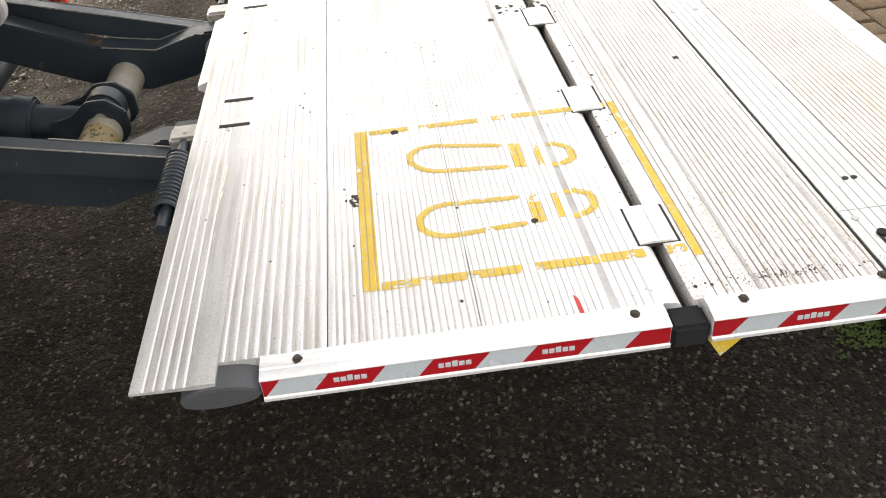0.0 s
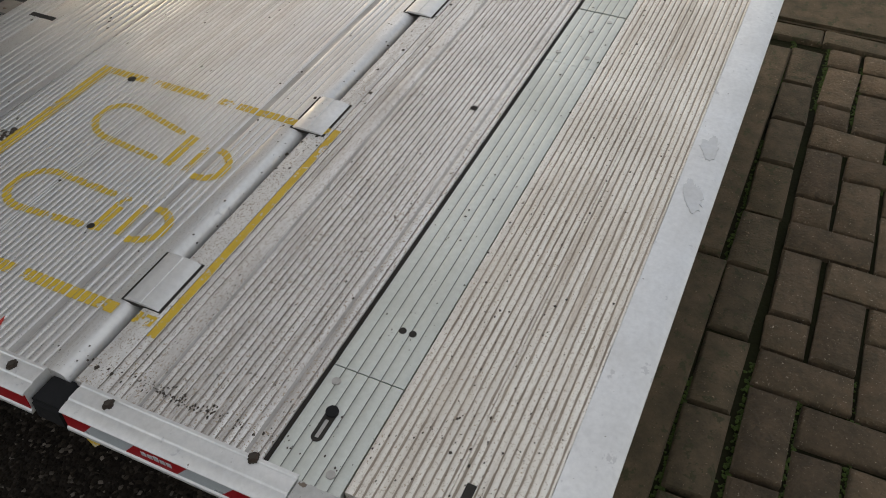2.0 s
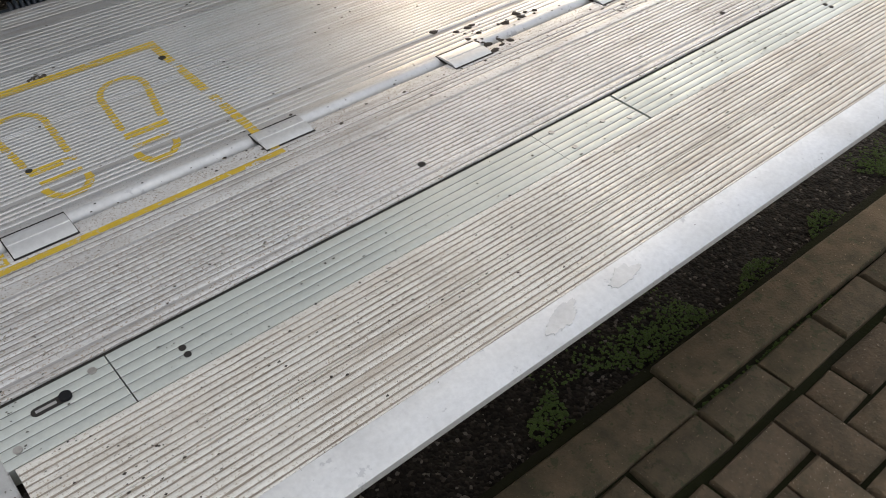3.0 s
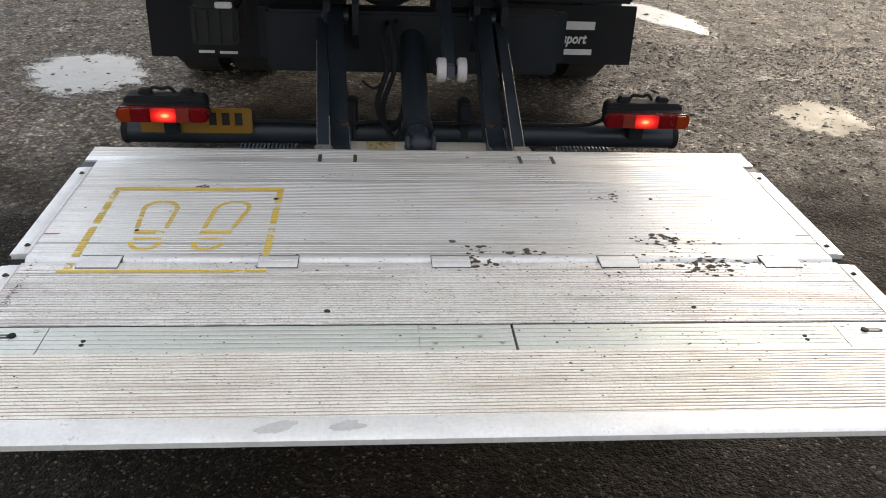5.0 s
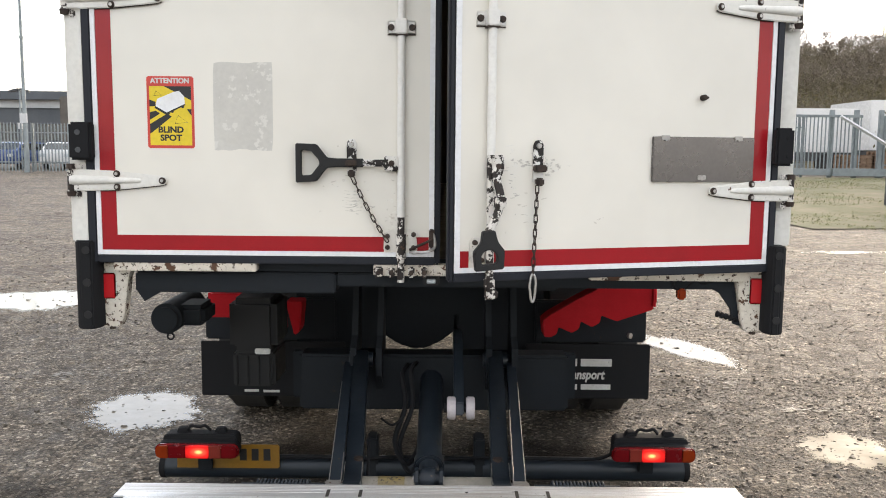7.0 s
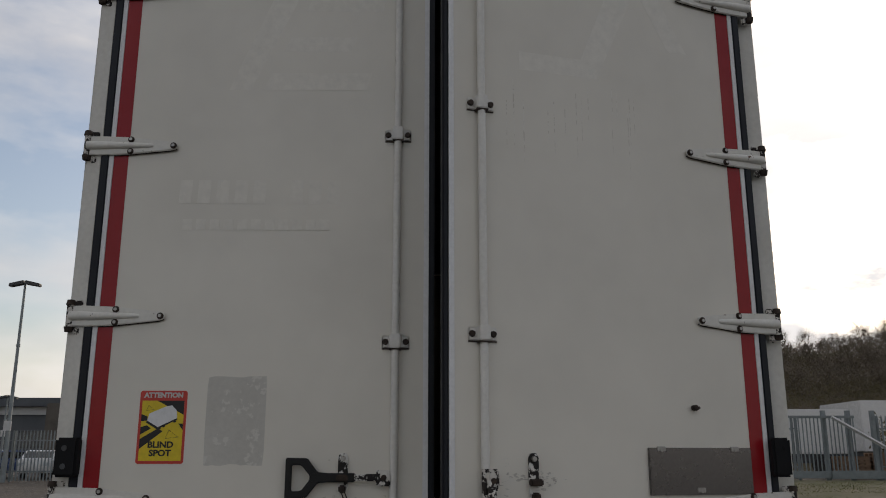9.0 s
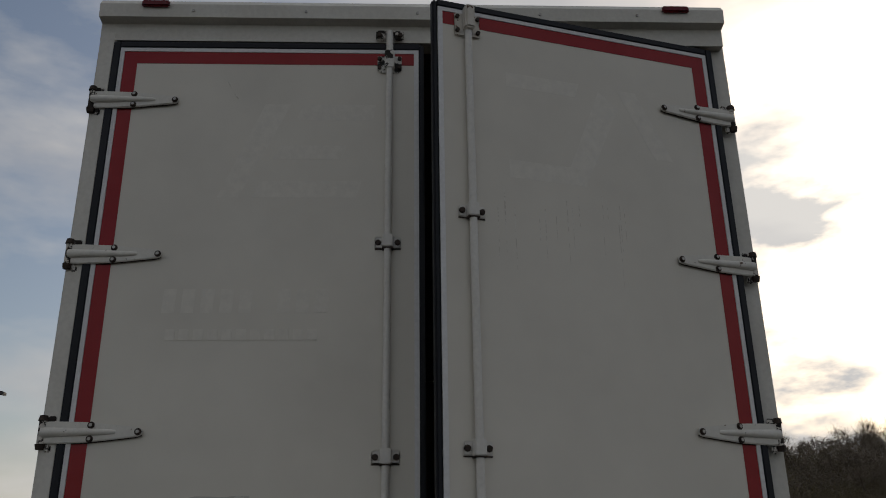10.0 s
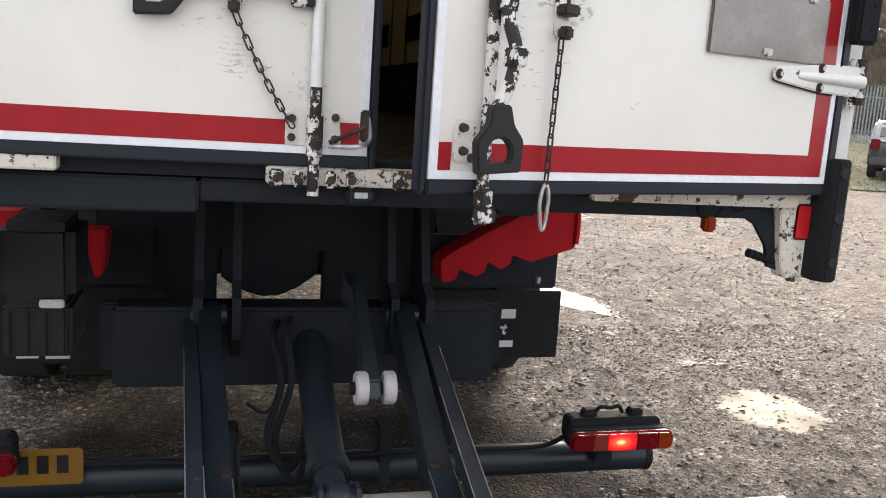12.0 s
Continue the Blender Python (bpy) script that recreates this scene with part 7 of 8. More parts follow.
# sliding gate with its raking stay
gz0 = rise(14.3, 30.2)
GATE = thing("sliding_gate", (14.3, 30.2, gz0), "grey steel sliding gate with a raking brace", "gate")
meg = bpy.data.meshes.new("bar")
bmg = B(bx(-0.022, 0.022, -0.012, 0.012, 0.35, 2.35, 0.0))
bmg.to_mesh(meg)
bmg.free()
meg.materials.append(M["galv"])
for i in range(22):
    ob = new("bar", meg)
    ob.parent = GATE
    ob.location = (-1.4 + i * 0.15, -0.1, 0.0)
part("lower_rail", B(bx(12.85, 16.1, 30.05, 30.13, gz0 + 0.10, gz0 + 0.36, 0.01)), "galv", GATE)
part("upper_rail", B(bx(12.85, 16.1, 30.05, 30.13, gz0 + 2.32, gz0 + 2.42, 0.01)), "galv", GATE)
for x in (15.0, 15.95, 16.9):
    part("gate_post", B(bx(x - 0.08, x + 0.08, 30.2, 30.36, gz0 - 0.1, gz0 + 2.62, 0.01)), "galv", GATE)
part("brace", B(pipe([(15.2, 29.98, gz0 + 2.36), (18.5, 29.9, gz0 + 0.42)], 0.07, 4)), "palecladding", GATE, "pale steel raking brace")
part("bottom_rail", B(bx(15.0, 19.0, 29.95, 30.05, gz0 + 0.08, gz0 + 0.38, 0.01)), "galv", GATE)


def lamp_post(x, y, h, label):
    z = rise(x, y)
    t = thing("lamp_post", (x, y, z), label, "lamp post", "yard lamp posts")
    part("pole", B(cyl((x, y, z - 0.05), (x, y, z + h), 0.11, 0.055, n=12), cyl((x, y, z), (x, y, z + 1.2), 0.13, n=12)), "galv", t)
    for s in (-1, 1):
        part("lantern", B(prism([(x + s * 0.05, z + h - 0.05), (x + s * 0.75, z + h - 0.18), (x + s * 0.75, z + h - 0.02), (x + s * 0.05, z + h + 0.14)], "y", y - 0.18, y + 0.18, bev=0.02)), "darkgrey", t)
    part("collar", B(cyl((x, y, z + h * 0.67), (x, y, z + h * 0.67 + 0.12), 0.10, n=12)), "galv", t)
    part("sign_box", B(bx(x - 0.18, x + 0.18, y - 0.16, y - 0.10, z + 2.4, z + 2.86, 0.01)), "palecladding", t)


lamp_post(-20.4, 39.0, 9.6, "tall grey steel yard lamp post with twin lanterns")
lamp_post(-31.9, 62.0, 5.3, "tall grey steel yard lamp post with twin lanterns")


# low warehouse and depot
def warehouse():
    x0, x1, y0, y1 = -80, -14, 82, 110
    z = rise(0, 82)
    w = thing("warehouse", ((x0 + x1) / 2, y0, z), "long low flat-roofed depot building with dark fascia", "building")
    part("wall", B(bx(x0, x1, y0, y1, z - 0.2, z + 4.75)), "cladding", w)
    part("fascia", B(bx(x0 - 1, x1 + 1, y0 - 1.2, y1, z + 5.5, z + 6.33, 0.05)), "cladding", w)
    part("band", B(bx(x0, x1, y0 - 0.3, y1, z + 4.75, z + 5.5)), "palecladding", w, "pale cladding band")
    for i in range(14):
        q = part("window", B(bx(x0 + 3 + i * 4.6, x0 + 5.6 + i * 4.6, y0 - 0.06, y0 + 0.02, z + 1.6, z + 3.2)), "glass", w)
    for i in range(6):
        part("door", B(bx(x0 + 6 + i * 9.2, x0 + 8.6 + i * 9.2, y0 - 0.04, y0 + 0.01, z, z + 1.5)), "darkgrey", w)


warehouse()


def car(x, y, turn, paint, label, van=False):
    """A parked car or van: body, glasshouse, windows, lamps, wheels."""
    z = rise(x, y)
    c = thing("van" if van else "car", (0, 0, 0), label, "van" if van else "car", "parked cars")
    hh = 2.2 if van else 1.45
    prof = [(-2.15, 0.35), (-2.2, 0.75), (-2.1, 1.0), (-1.75, 1.02), (-1.25, hh - 0.06), (-0.9, hh), (1.0, hh), (1.4, hh - 0.08), (1.85, 1.0), (2.1, 0.92), (2.15, 0.5), (2.05, 0.3), (-2.0, 0.28)] if not van else \
        [(-2.45, 0.35), (-2.5, 0.9), (-2.3, 1.15), (-1.6, 1.3), (-1.2, 2.1), (-0.9, hh), (2.4, hh), (2.5, hh - 0.1), (2.5, 0.35), (2.4, 0.3), (-2.4, 0.3)]
    L = 2.1 if not van else 2.45
    part("body", B(prism([(p, q) for p, q in prof], "y", -0.86, 0.86, bev=0.06)), paint, c)
    for s in (-1, 1):
        if van:
            wins = [[(-1.5, 1.36), (-1.15, 2.0), (-0.5, 2.0), (-0.5, 1.36)]]
        else:
            wins = [[(-1.55, 1.03), (-1.18, 1.36), (-0.1, 1.38), (-0.1, 1.03)], [(-0.02, 1.03), (-0.02, 1.38), (1.0, 1.36), (1.55, 1.03)]]
        for w in wins:
            part("side_window", B(prism(w, "y", *sorted((s * 0.85, s * 0.868)))), "glass", c)
        for u in (-0.62 * L, 0.62 * L):
            wl = part("wheel", B(cyl((u, s * 0.68, 0.31), (u, s * 0.87, 0.31), 0.31, n=20, bev=0.03)), "tyre", c)
            part("hubcap", B(cyl((u, s * 0.865, 0.31), (u, s * 0.878, 0.31), 0.19, n=16)), "zinc", wl)
        part("tail_light", B(bx(L - 0.02, L + 0.085, *sorted((s * 0.62, s * 0.83)), 0.72, 0.98, 0.02)), "lens_red", c)
        part("headlight", B(bx(-L - 0.12, -L + 0.05, *sorted((s * 0.5, s * 0.80)), 0.66, 0.82, 0.02)), "silvertape", c)
    if not van:
        part("rear_window", B(prism([(1.32, 1.37), (1.76, 1.05), (1.80, 1.05), (1.37, 1.39)], "y", -0.68, 0.68)), "glass", c)
        part("windscreen", B(prism([(-1.72, 1.05), (-1.27, 1.38), (-1.31, 1.39), (-1.76, 1.06)], "y", -0.7, 0.7)), "glass", c)
    else:
        part("windscreen", B(prism([(-1.63, 1.34), (-1.26, 2.02), (-1.30, 2.03), (-1.67, 1.35)], "y", -0.75, 0.75)), "glass", c)
    part("rear_bumper", B(bx(L - 0.05, L + 0.12, -0.82, 0.82, 0.36, 0.56, 0.04)), "darkgrey", c)
    part("number_plate", B(bx(L + 0.09, L + 0.125, -0.26, 0.26, 0.58, 0.69, 0.004)), "plate", c)
    c.location, c.rotation_euler = (x, y, z), (0, 0, turn)
    return c


car(17.05, 16.75, radians(225), "cargrey", "dark grey parked car seen from its rear")
for i, (x, y, p, van, t) in enumerate(((-28.5, 45.5, "carwhite", True, 85), (-26.0, 44.0, "carwhite", False, 92), (-23.3, 44.2, "carblue", False, 88), (-20.7, 44.6, "carwhite", False, 93),
                                       (-18.2, 44.9, "carwhite", True, 90), (-31.4, 45.0, "cargrey", False, 88), (-15.6, 45.2, "carblue", True, 90), (-13.0, 46.0, "carwhite", False, 92))):
    car(x, y, radians(t), p, ("white parked van" if van and p == "carwhite" else "blue parked van" if van else {"carwhite": "white parked car", "carblue": "blue parked car", "cargrey": "dark grey parked car"}[p]) + " behind the palisade fence", van)

# plastic barrier by the left fence
bz = rise(-19.5, 33)
bar = thing("road_barrier", (-19.6, 33, bz), "red and white plastic road barrier", "barrier")
part("lower_block", B(bx(-20.2, -19.0, 32.8, 33.2, bz, bz + 0.75, 0.06)), "redplastic", bar)
part("upper_block", B(bx(-20.1, -19.1, 32.85, 33.15, bz + 0.75, bz + 1.1, 0.05)), "whitetape", bar)
# brown cabinet at the lorry's far side
kz = rise(-16.2, 46)
cab = thing("storage_container", (-21.0, 52, kz), "grey brown steel storage container beside the depot", "container")
part("container_body", B(bx(-24.5, -17.5, 52, 54.5, kz, kz + 4.4, 0.08)), "container", cab)


def white_trailer(x0, x1, y, h, label, deep=2.5):
    z = rise(x0, y)
    t = thing("box_trailer", ((x0 + x1) / 2, y, z), label, "trailer", "parked trailers")
    part("box", B(bx(x0, x1, y, y + deep, z + 1.0, z + h, 0.03)), "carwhite", t)
    part("skirt", B(bx(x0 + 0.1, x1 - 0.1, y + 0.1, y + deep - 0.1, z + 0.6, z + 1.0)), "darkgrey", t)
    for u in (0.2, 0.3, 0.85):
        xx = x0 + (x1 - x0) * u
        part("wheel", B(cyl((xx, y + 0.05, z + 0.48), (xx, y + 0.35, z + 0.48), 0.48, n=20)), "tyre", t)


white_trailer(10.4, 19.0, 36.5, 3.0, "white box trailer parked behind the fence")
white_trailer(21.8, 33.0, 41.0, 3.55, "large white box trailer parked behind the hedge", 4.7)


def pallets(x, y, n):
    z = rise(x, y)
    t = thing("pallet_stack", (x, y, z), "stack of weathered wooden pallets behind the gate", "pallet stack", "pallet stacks")
    for i in range(n):
        zz = z + i * 0.145
        for j in range(3):
            part("block_row", B(bx(x - 0.6, x + 0.6, y - 0.4 + j * 0.35, y - 0.3 + j * 0.35, zz, zz + 0.10)), "wood", t)
        for j in range(5):
            part("deck_board", B(bx(x - 0.6 + j * 0.25, x - 0.4 + j * 0.25, y - 0.4, y + 0.4, zz + 0.102, zz + 0.14)), "wood", t)


for k in range(4):
    pallets(17.0 + k * 1.35, 32.6, 6 + k % 2)


# ---------------------------------------------------------------- the tractor unit
def tractor(x, y, turn):
    z = rise(x, y)
    t = thing("tractor_unit", (0, 0, 0), "dark green lorry tractor unit with a red chassis, seen from behind", "lorry")
    # drawn with its rear towards -y, then set in place
    c = part("cab", B(bx(-1.20, 1.20, 3.3, 5.3, 1.15, 4.26, 0.10)), "cabgreen", t, "dark green painted cab")
    for x0, x1, z0, z1 in ((-0.42, 0.42, 3.35, 3.68), (-0.50, 0.50, 2.42, 2.90), (-0.95, 0.95, 1.5, 2.05), (-1.0, -0.78, 2.2, 2.95), (0.78, 1.0, 2.2, 2.95)):
        part("back_panel", B(bx(x0, x1, 3.285, 3.31, z0, z1, 0.02)), "cabgreen", c)
    for x0, x1 in ((-0.98, -0.72), (-0.66, -0.30), (-0.22, 0.22), (0.30, 0.66), (0.72, 0.98)):
        part("panel_seam", B(bx(x0, x1, 3.28, 3.305, 3.06, 3.10)), "rubber", c)
    for q in (-0.74, 0.74):
        part("panel_seam", B(bx(q - 0.012, q + 0.012, 3.288, 3.305, 2.98, 3.80)), "rubber", c)
    for s in (-1, 1):
        part("back_handle", B(bx(*sorted((s * 0.80, s * 1.0)), 3.25, 3.30, 2.28, 2.36, 0.015)), "rubber", c)
        part("corner_trim", B(prism([(s * 1.03, 1.2), (s * 1.03, 3.5), (s * 0.95, 3.78), (s * 0.6, 3.90), (0.0, 3.95), (0.0, 4.28), (s * 1.1, 4.26), (s * 1.215, 4.15), (s * 1.215, 1.2)], "y", 3.20, 3.33, bev=0.015)), "rubber", c, "black cab corner trim")
        part("roof_vent", B(bx(*sorted((s * 0.15, s * 0.95)), 3.17, 3.30, 4.19, 4.23, 0.008)), "darkgrey", c)
    part("roof_edge", B(bx(-1.20, 1.20, 3.05, 3.6, 4.27, 4.36, 0.03)), "rubber", t, "black roof deflector edge")
    for s in (-1, 1):
        part("air_deflector", B(prism([(s * 1.17, 2.95), (s * 1.235, 2.95), (s * 1.25, 3.60), (s * 1.205, 3.60)], "z", 1.15, 4.20, bev=0.02)), "rubber", t, "black side air deflector")
        part("fender", B(prism([(-1.05, 0.85), (-0.95, 1.05), (-0.6, 1.13), (0.5, 1.13), (0.85, 1.05), (0.98, 0.75), (0.90, 0.75), (0.76, 0.98), (-0.85, 0.98), (-0.96, 0.82)], "x", *sorted((s * 0.72, s * 1.25)), bev=0.02)), "darkgrey", t, "dark grey rear fender")
        fl = part("mudflap", B(bx(*sorted((s * 0.72, s * 1.25)), -1.12, -1.04, 0.25, 0.92, 0.015)), "darkgrey", t, "dark grey rear flap with pale lettering bars")
        part("tail_light", B(bx(*sorted((s * 0.85, s * 1.2)), -1.15, -1.11, 0.72, 0.84, 0.01)), "lens_red", fl)
        part("lettering_bar", B(bx(*sorted((s * 0.80, s * 1.18)), -1.135, -1.115, 0.34, 0.46, 0.006)), "whiteprint", fl)
        part("lettering_bar", B(bx(*sorted((s * 0.85, s * 1.14)), -1.135, -1.118, 0.575, 0.615, 0.004)), "whiteprint", fl)
        for yy in (0.0, 1.35):
            for xx in (0.72, 1.0):
                w = part("wheel", B(cyl((s * xx, yy, 0.50), (s * (xx + 0.25), yy, 0.50), 0.50, n=28, bev=0.04)), "tyre", t)
            part("rim", B(cyl((s * 1.245, yy, 0.50), (s * 1.262, yy, 0.50), 0.29, n=20)), "zinc", w)
        w = part("wheel", B(cyl((s * 0.97, 4.3, 0.50), (s * 1.25, 4.3, 0.50), 0.50, n=28, bev=0.04)), "tyre", t)
        part("rim", B(cyl((s * 1.245, 4.3, 0.50), (s * 1.262, 4.3, 0.50), 0.29, n=20)), "zinc", w)
        part("chassis_rail", B(bx(*sorted((s * 0.36, s * 0.46)), -1.0, 4.8, 0.72, 0.98, 0.01)), "redplastic", t, "red painted chassis rail")
        part("side_skirt", B(bx(*sorted((s * 1.02, s * 1.24)), 2.1, 3.6, 0.45, 1.05, 0.04)), "redplastic", t, "red side panel")
        part("mirror", B(bx(*sorted((s * 1.35, s * 1.55)), 4.9, 5.0, 2.0, 2.7, 0.03), bx(*sorted((s * 1.2, s * 1.4)), 4.93, 4.97, 2.3, 2.36)), "plastic", t)
    part("rear_beam", B(bx(-0.62, 0.62, -1.02, -0.80, 0.62, 0.98, 0.03), cyl((-0.3, -0.95, 0.55), (0.3, -0.95, 0.55), 0.10, n=16)), "redplastic", t, "red painted rear cross beam")
    part("fifth_wheel", B(prism(blob(0, 0.5, 0.45, 0.55, 3, n=24, rough=0.05), "z", 1.02, 1.16, bev=0.02)), "darkgrey", t, "dark fifth wheel plate")
    part("catwalk_rail", B(pipe([(-0.6, 2.9, 1.1), (-0.6, 2.9, 1.75), (0.6, 2.9, 1.75), (0.6, 2.9, 1.1)], 0.035, 8), pipe([(-0.6, 2.9, 1.45), (0.6, 2.9, 1.45)], 0.03, 8)), "redplastic", t, "red tubular catwalk rail")
    part("tank", B(bx(-0.35, 0.35, 2.6, 2.85, 1.0, 1.5, 0.05)), "carwhite", t)
    for q in (-0.3, -0.1, 0.12):
        part("air_hose", B(pipe(smoothline([(q, 2.86, 1.7), (q + 0.05, 2.5, 1.35), (q + 0.2, 2.6, 1.3), (q + 0.3, 2.86, 1.65)], 6), 0.022, 7)), "rubber", t)
    pl = part("number_plate", B(bx(-1.2, -0.78, -1.145, -1.118, 0.49, 0.60, 0.004)), "plate", t)
    part("plate_bar", B(bx(-1.16, -0.82, -1.15, -1.14, 0.52, 0.57)), "black", pl)
    t.location, t.rotation_euler = (x, y, z), (0, 0, turn)


tractor(12.3, 17.4, radians(-46))


# ---------------------------------------------------------------- greenery
def verge():
    pts = [(6.5, 17.0), (9.5, 13.8), (13.5, 12.6), (22, 12.0), (40, 11.0), (60, 20), (60, 60), (14, 60), (10, 32), (7.5, 25)]
    bm2 = bmesh.new()
    xs = [6 + i * 1.6 for i in range(24)]
    ys = [12 + j * 1.3 for j in range(15)]
    def inside(x, y):
        r = False
        for (ax, ay), (bx2, by) in zip(pts, pts[1:] + pts[:1]):
            if (ay > y) != (by > y) and x < (bx2 - ax) * (y - ay) / (by - ay) + ax:
                r = not r
        return r
    vs = {}
    for i, x in enumerate(xs):
        for j, y in enumerate(ys):
            vs[i, j] = bm2.verts.new((x + 0.4 * noise.noise(Vector((x, y, 1))), y + 0.5 * noise.noise(Vector((x, y, 5))), rise(x, y) + 0.025))
    for i in range(len(xs) - 1):
        for j in range(len(ys) - 1):
            if inside(xs[i] + 0.8, ys[j] + 0.6):
                bm2.faces.new((vs[i, j], vs[i + 1, j], vs[i + 1, j + 1], vs[i, j + 1]))
    g = part("grass_verge", bm2, "grass")
    tagged(g, "thin muddy grass verge at the edge of the yard", "grass", kind="stuff")
    rnd = random.Random(8)
    verts, faces = [], []
    while len(faces) < 26000:
        x, y = rnd.uniform(7, 30), rnd.uniform(12.4, 29)
        if not inside(x, y) or noise.noise(Vector((x * 0.5, y * 0.5, 2))) < -0.1:
            continue
        z, a, h = rise(x, y) + 0.02, rnd.uniform(0, 6.28), rnd.uniform(0.012, 0.05)
        b = len(verts)
        verts += [(x - 0.012 * math.cos(a), y - 0.012 * math.sin(a), z), (x + 0.012 * math.cos(a), y + 0.012 * math.sin(a), z), (x + rnd.uniform(-0.05, 0.05), y + rnd.uniform(-0.05, 0.05), z + h)]
        faces.append((b, b + 1, b + 2))
    me = bpy.data.meshes.new("grass")
    me.from_pydata(verts, [], faces)
    me.materials.append(M["blade"])
    tagged(new("grass", me), "thin short grass blades on the muddy verge", "grass", kind="stuff")


verge()


def tree(kind, seed, h, leaves):
    """A trunk that forks into limbs and twigs, with a loose crown of small leaves."""
    rnd = random.Random(seed)
    t = thing("tree", (0, 0, 0), {"leafy": "olive brown autumn tree on the bank behind the fence", "bare": "nearly bare brown winter tree on the bank behind the fence"}[kind], "tree", "trees on the bank")
    limbs, tips = [], []

    def grow(p, d, L, r, depth):
        q = p + d * L
        limbs.append((p, q, r, r * 0.62))
        if depth == 0:
            tips.append((q, d))
            return
        for _ in range(3 if depth > 1 else 4):
            v = Vector((rnd.gauss(0, 1), rnd.gauss(0, 1), rnd.gauss(0.4, 0.5))).normalized()
            grow(p.lerp(q, rnd.uniform(0.35, 1.0)), (d * 0.8 + v * 0.75).normalized(), L * rnd.uniform(0.62, 0.92), r * 0.58, depth - 1)

    grow(Vector((0, 0, 0)), Vector((rnd.uniform(-0.1, 0.1), rnd.uniform(-0.1, 0.1), 1)).normalized(), h * 0.22, h * 0.012, 4)
    part("trunk", B(*[cyl(p, q, a, b, n=5, caps=False) for p, q, a, b in limbs[:60]]), "bark", t)
    vt, ft = [], []
    for p, q, a, b in limbs[60:]:
        side = (q - p).cross(Vector((0, 0, 1)))
        side = side.normalized() * max(b * 0.6, 0.007) if side.length > 1e-4 else Vector((0.007, 0, 0))
        k = len(vt)
        vt += [p - side, p + side, q + side * 0.4, q - side * 0.4]
        ft.append((k, k + 1, k + 2, k + 3))
    for q, d in tips:
        for _ in range(15):
            e = q + (d + Vector((rnd.gauss(0, 0.5), rnd.gauss(0, 0.5), rnd.gauss(0.2, 0.4)))).normalized() * h * rnd.uniform(0.07, 0.20)
            s = Vector((rnd.gauss(0, 1), rnd.gauss(0, 1), 0)).normalized() * 0.011
            k = len(vt)
            vt += [q - s, q + s, e]
            ft.append((k, k + 1, k + 2))
    me = bpy.data.meshes.new("branchwork")
    me.from_pydata([tuple(v) for v in vt], [], ft)
    me.materials.append(M["twig"])
    ob = new("branchwork", me)
    ob.parent = t
    tagged(ob, "bare brown branches", kind="stuff")
    vl, fl = [], []
    for q, d in tips:
        for _ in range(leaves):
            c = q + Vector((rnd.gauss(0, 1), rnd.gauss(0, 1), rnd.gauss(-0.6, 1.2))) * h * 0.085
            u = Vector((rnd.gauss(0, 1), rnd.gauss(0, 1), rnd.gauss(0, 1))).normalized() * rnd.uniform(0.04, 0.085)
            w = u.cross(Vector((rnd.gauss(0, 1), rnd.gauss(0, 1), rnd.gauss(0, 1)))).normalized() * 0.036
            k = len(vl)
            vl += [c - u, c + w, c + u, c - w]
            fl.append((k, k + 1, k + 2, k + 3))
    if fl:
        me = bpy.data.meshes.new("crown")
        me.from_pydata([tuple(v) for v in vl], [], fl)
        me.materials.append(M["leaf" if seed % 2 else "leaf2"])
        ob = new("crown", me)
        ob.parent = t
    return t


def BANK(x, y):
    t, u = min(max((y - 42) / 26.0, 0), 1), min(max((x - 2) / 16.0, 0), 1)
    return rise(x, y) + 7.9 * t * t * (3 - 2 * t) * u


def bank():
    bm = bmesh.new()
    xs, ys = [0 + i * 3.0 for i in range(40)], [42 + j * 3.0 for j in range(16)]
    rows = [[bm.verts.new((x, y, BANK(x, y) + (0.5 * noise.noise(Vector((x * 0.3, y * 0.3, 0))) + 0.3 * noise.noise(Vector((x, y, 4))) if 42 < y else -0.3))) for x in xs] for y in ys]
    for a, b in zip(rows, rows[1:]):
        for i in range(len(xs) - 1):
            bm.faces.new((a[i], a[i + 1], b[i + 1], b[i]))
    g = part("bank", bm, "scrub")
    tagged(g, "steep scrub-covered brown bank below the trees", "bank", kind="structure")


bank()


def brushwood(name, count, seed, where, mats, label, size=0.22, slim=0.3):
    """Leafy scrub too thick to count."""
    rnd = random.Random(seed)
    verts, faces = [], []
    for _ in range(count):
        c = where(rnd)
        for _ in range(3):
            p = c + Vector((rnd.gauss(0, 0.16), rnd.gauss(0, 0.16), rnd.gauss(0, 0.14)))
            u = Vector((rnd.gauss(0, 1), rnd.gauss(0, 1), rnd.gauss(0.5, 1))).normalized() * size * rnd.uniform(0.5, 1.2)
            w = u.cross(Vector((rnd.gauss(0, 1), rnd.gauss(0, 1), rnd.gauss(0, 1)))).normalized() * size * slim
            k = len(verts)
            verts += [p - u * 0.6, p + w, p + u, p - w]
            faces.append((k, k + 1, k + 2, k + 3))
    me = bpy.data.meshes.new(name)
    me.from_pydata([tuple(v) for v in verts], [], faces)
    me.materials.append(M[mats])
    tagged(new(name, me), label, "scrub", kind="stuff")


def on_bank(rnd):
    x, y = rnd.uniform(14, 64), rnd.uniform(44, 65)
    return Vector((x, y, BANK(x, y) + abs(rnd.gauss(0, 0.9)) * (0.6 + 0.6 * noise.noise(Vector((x * 0.25, y * 0.25, 3)))) + 0.1))


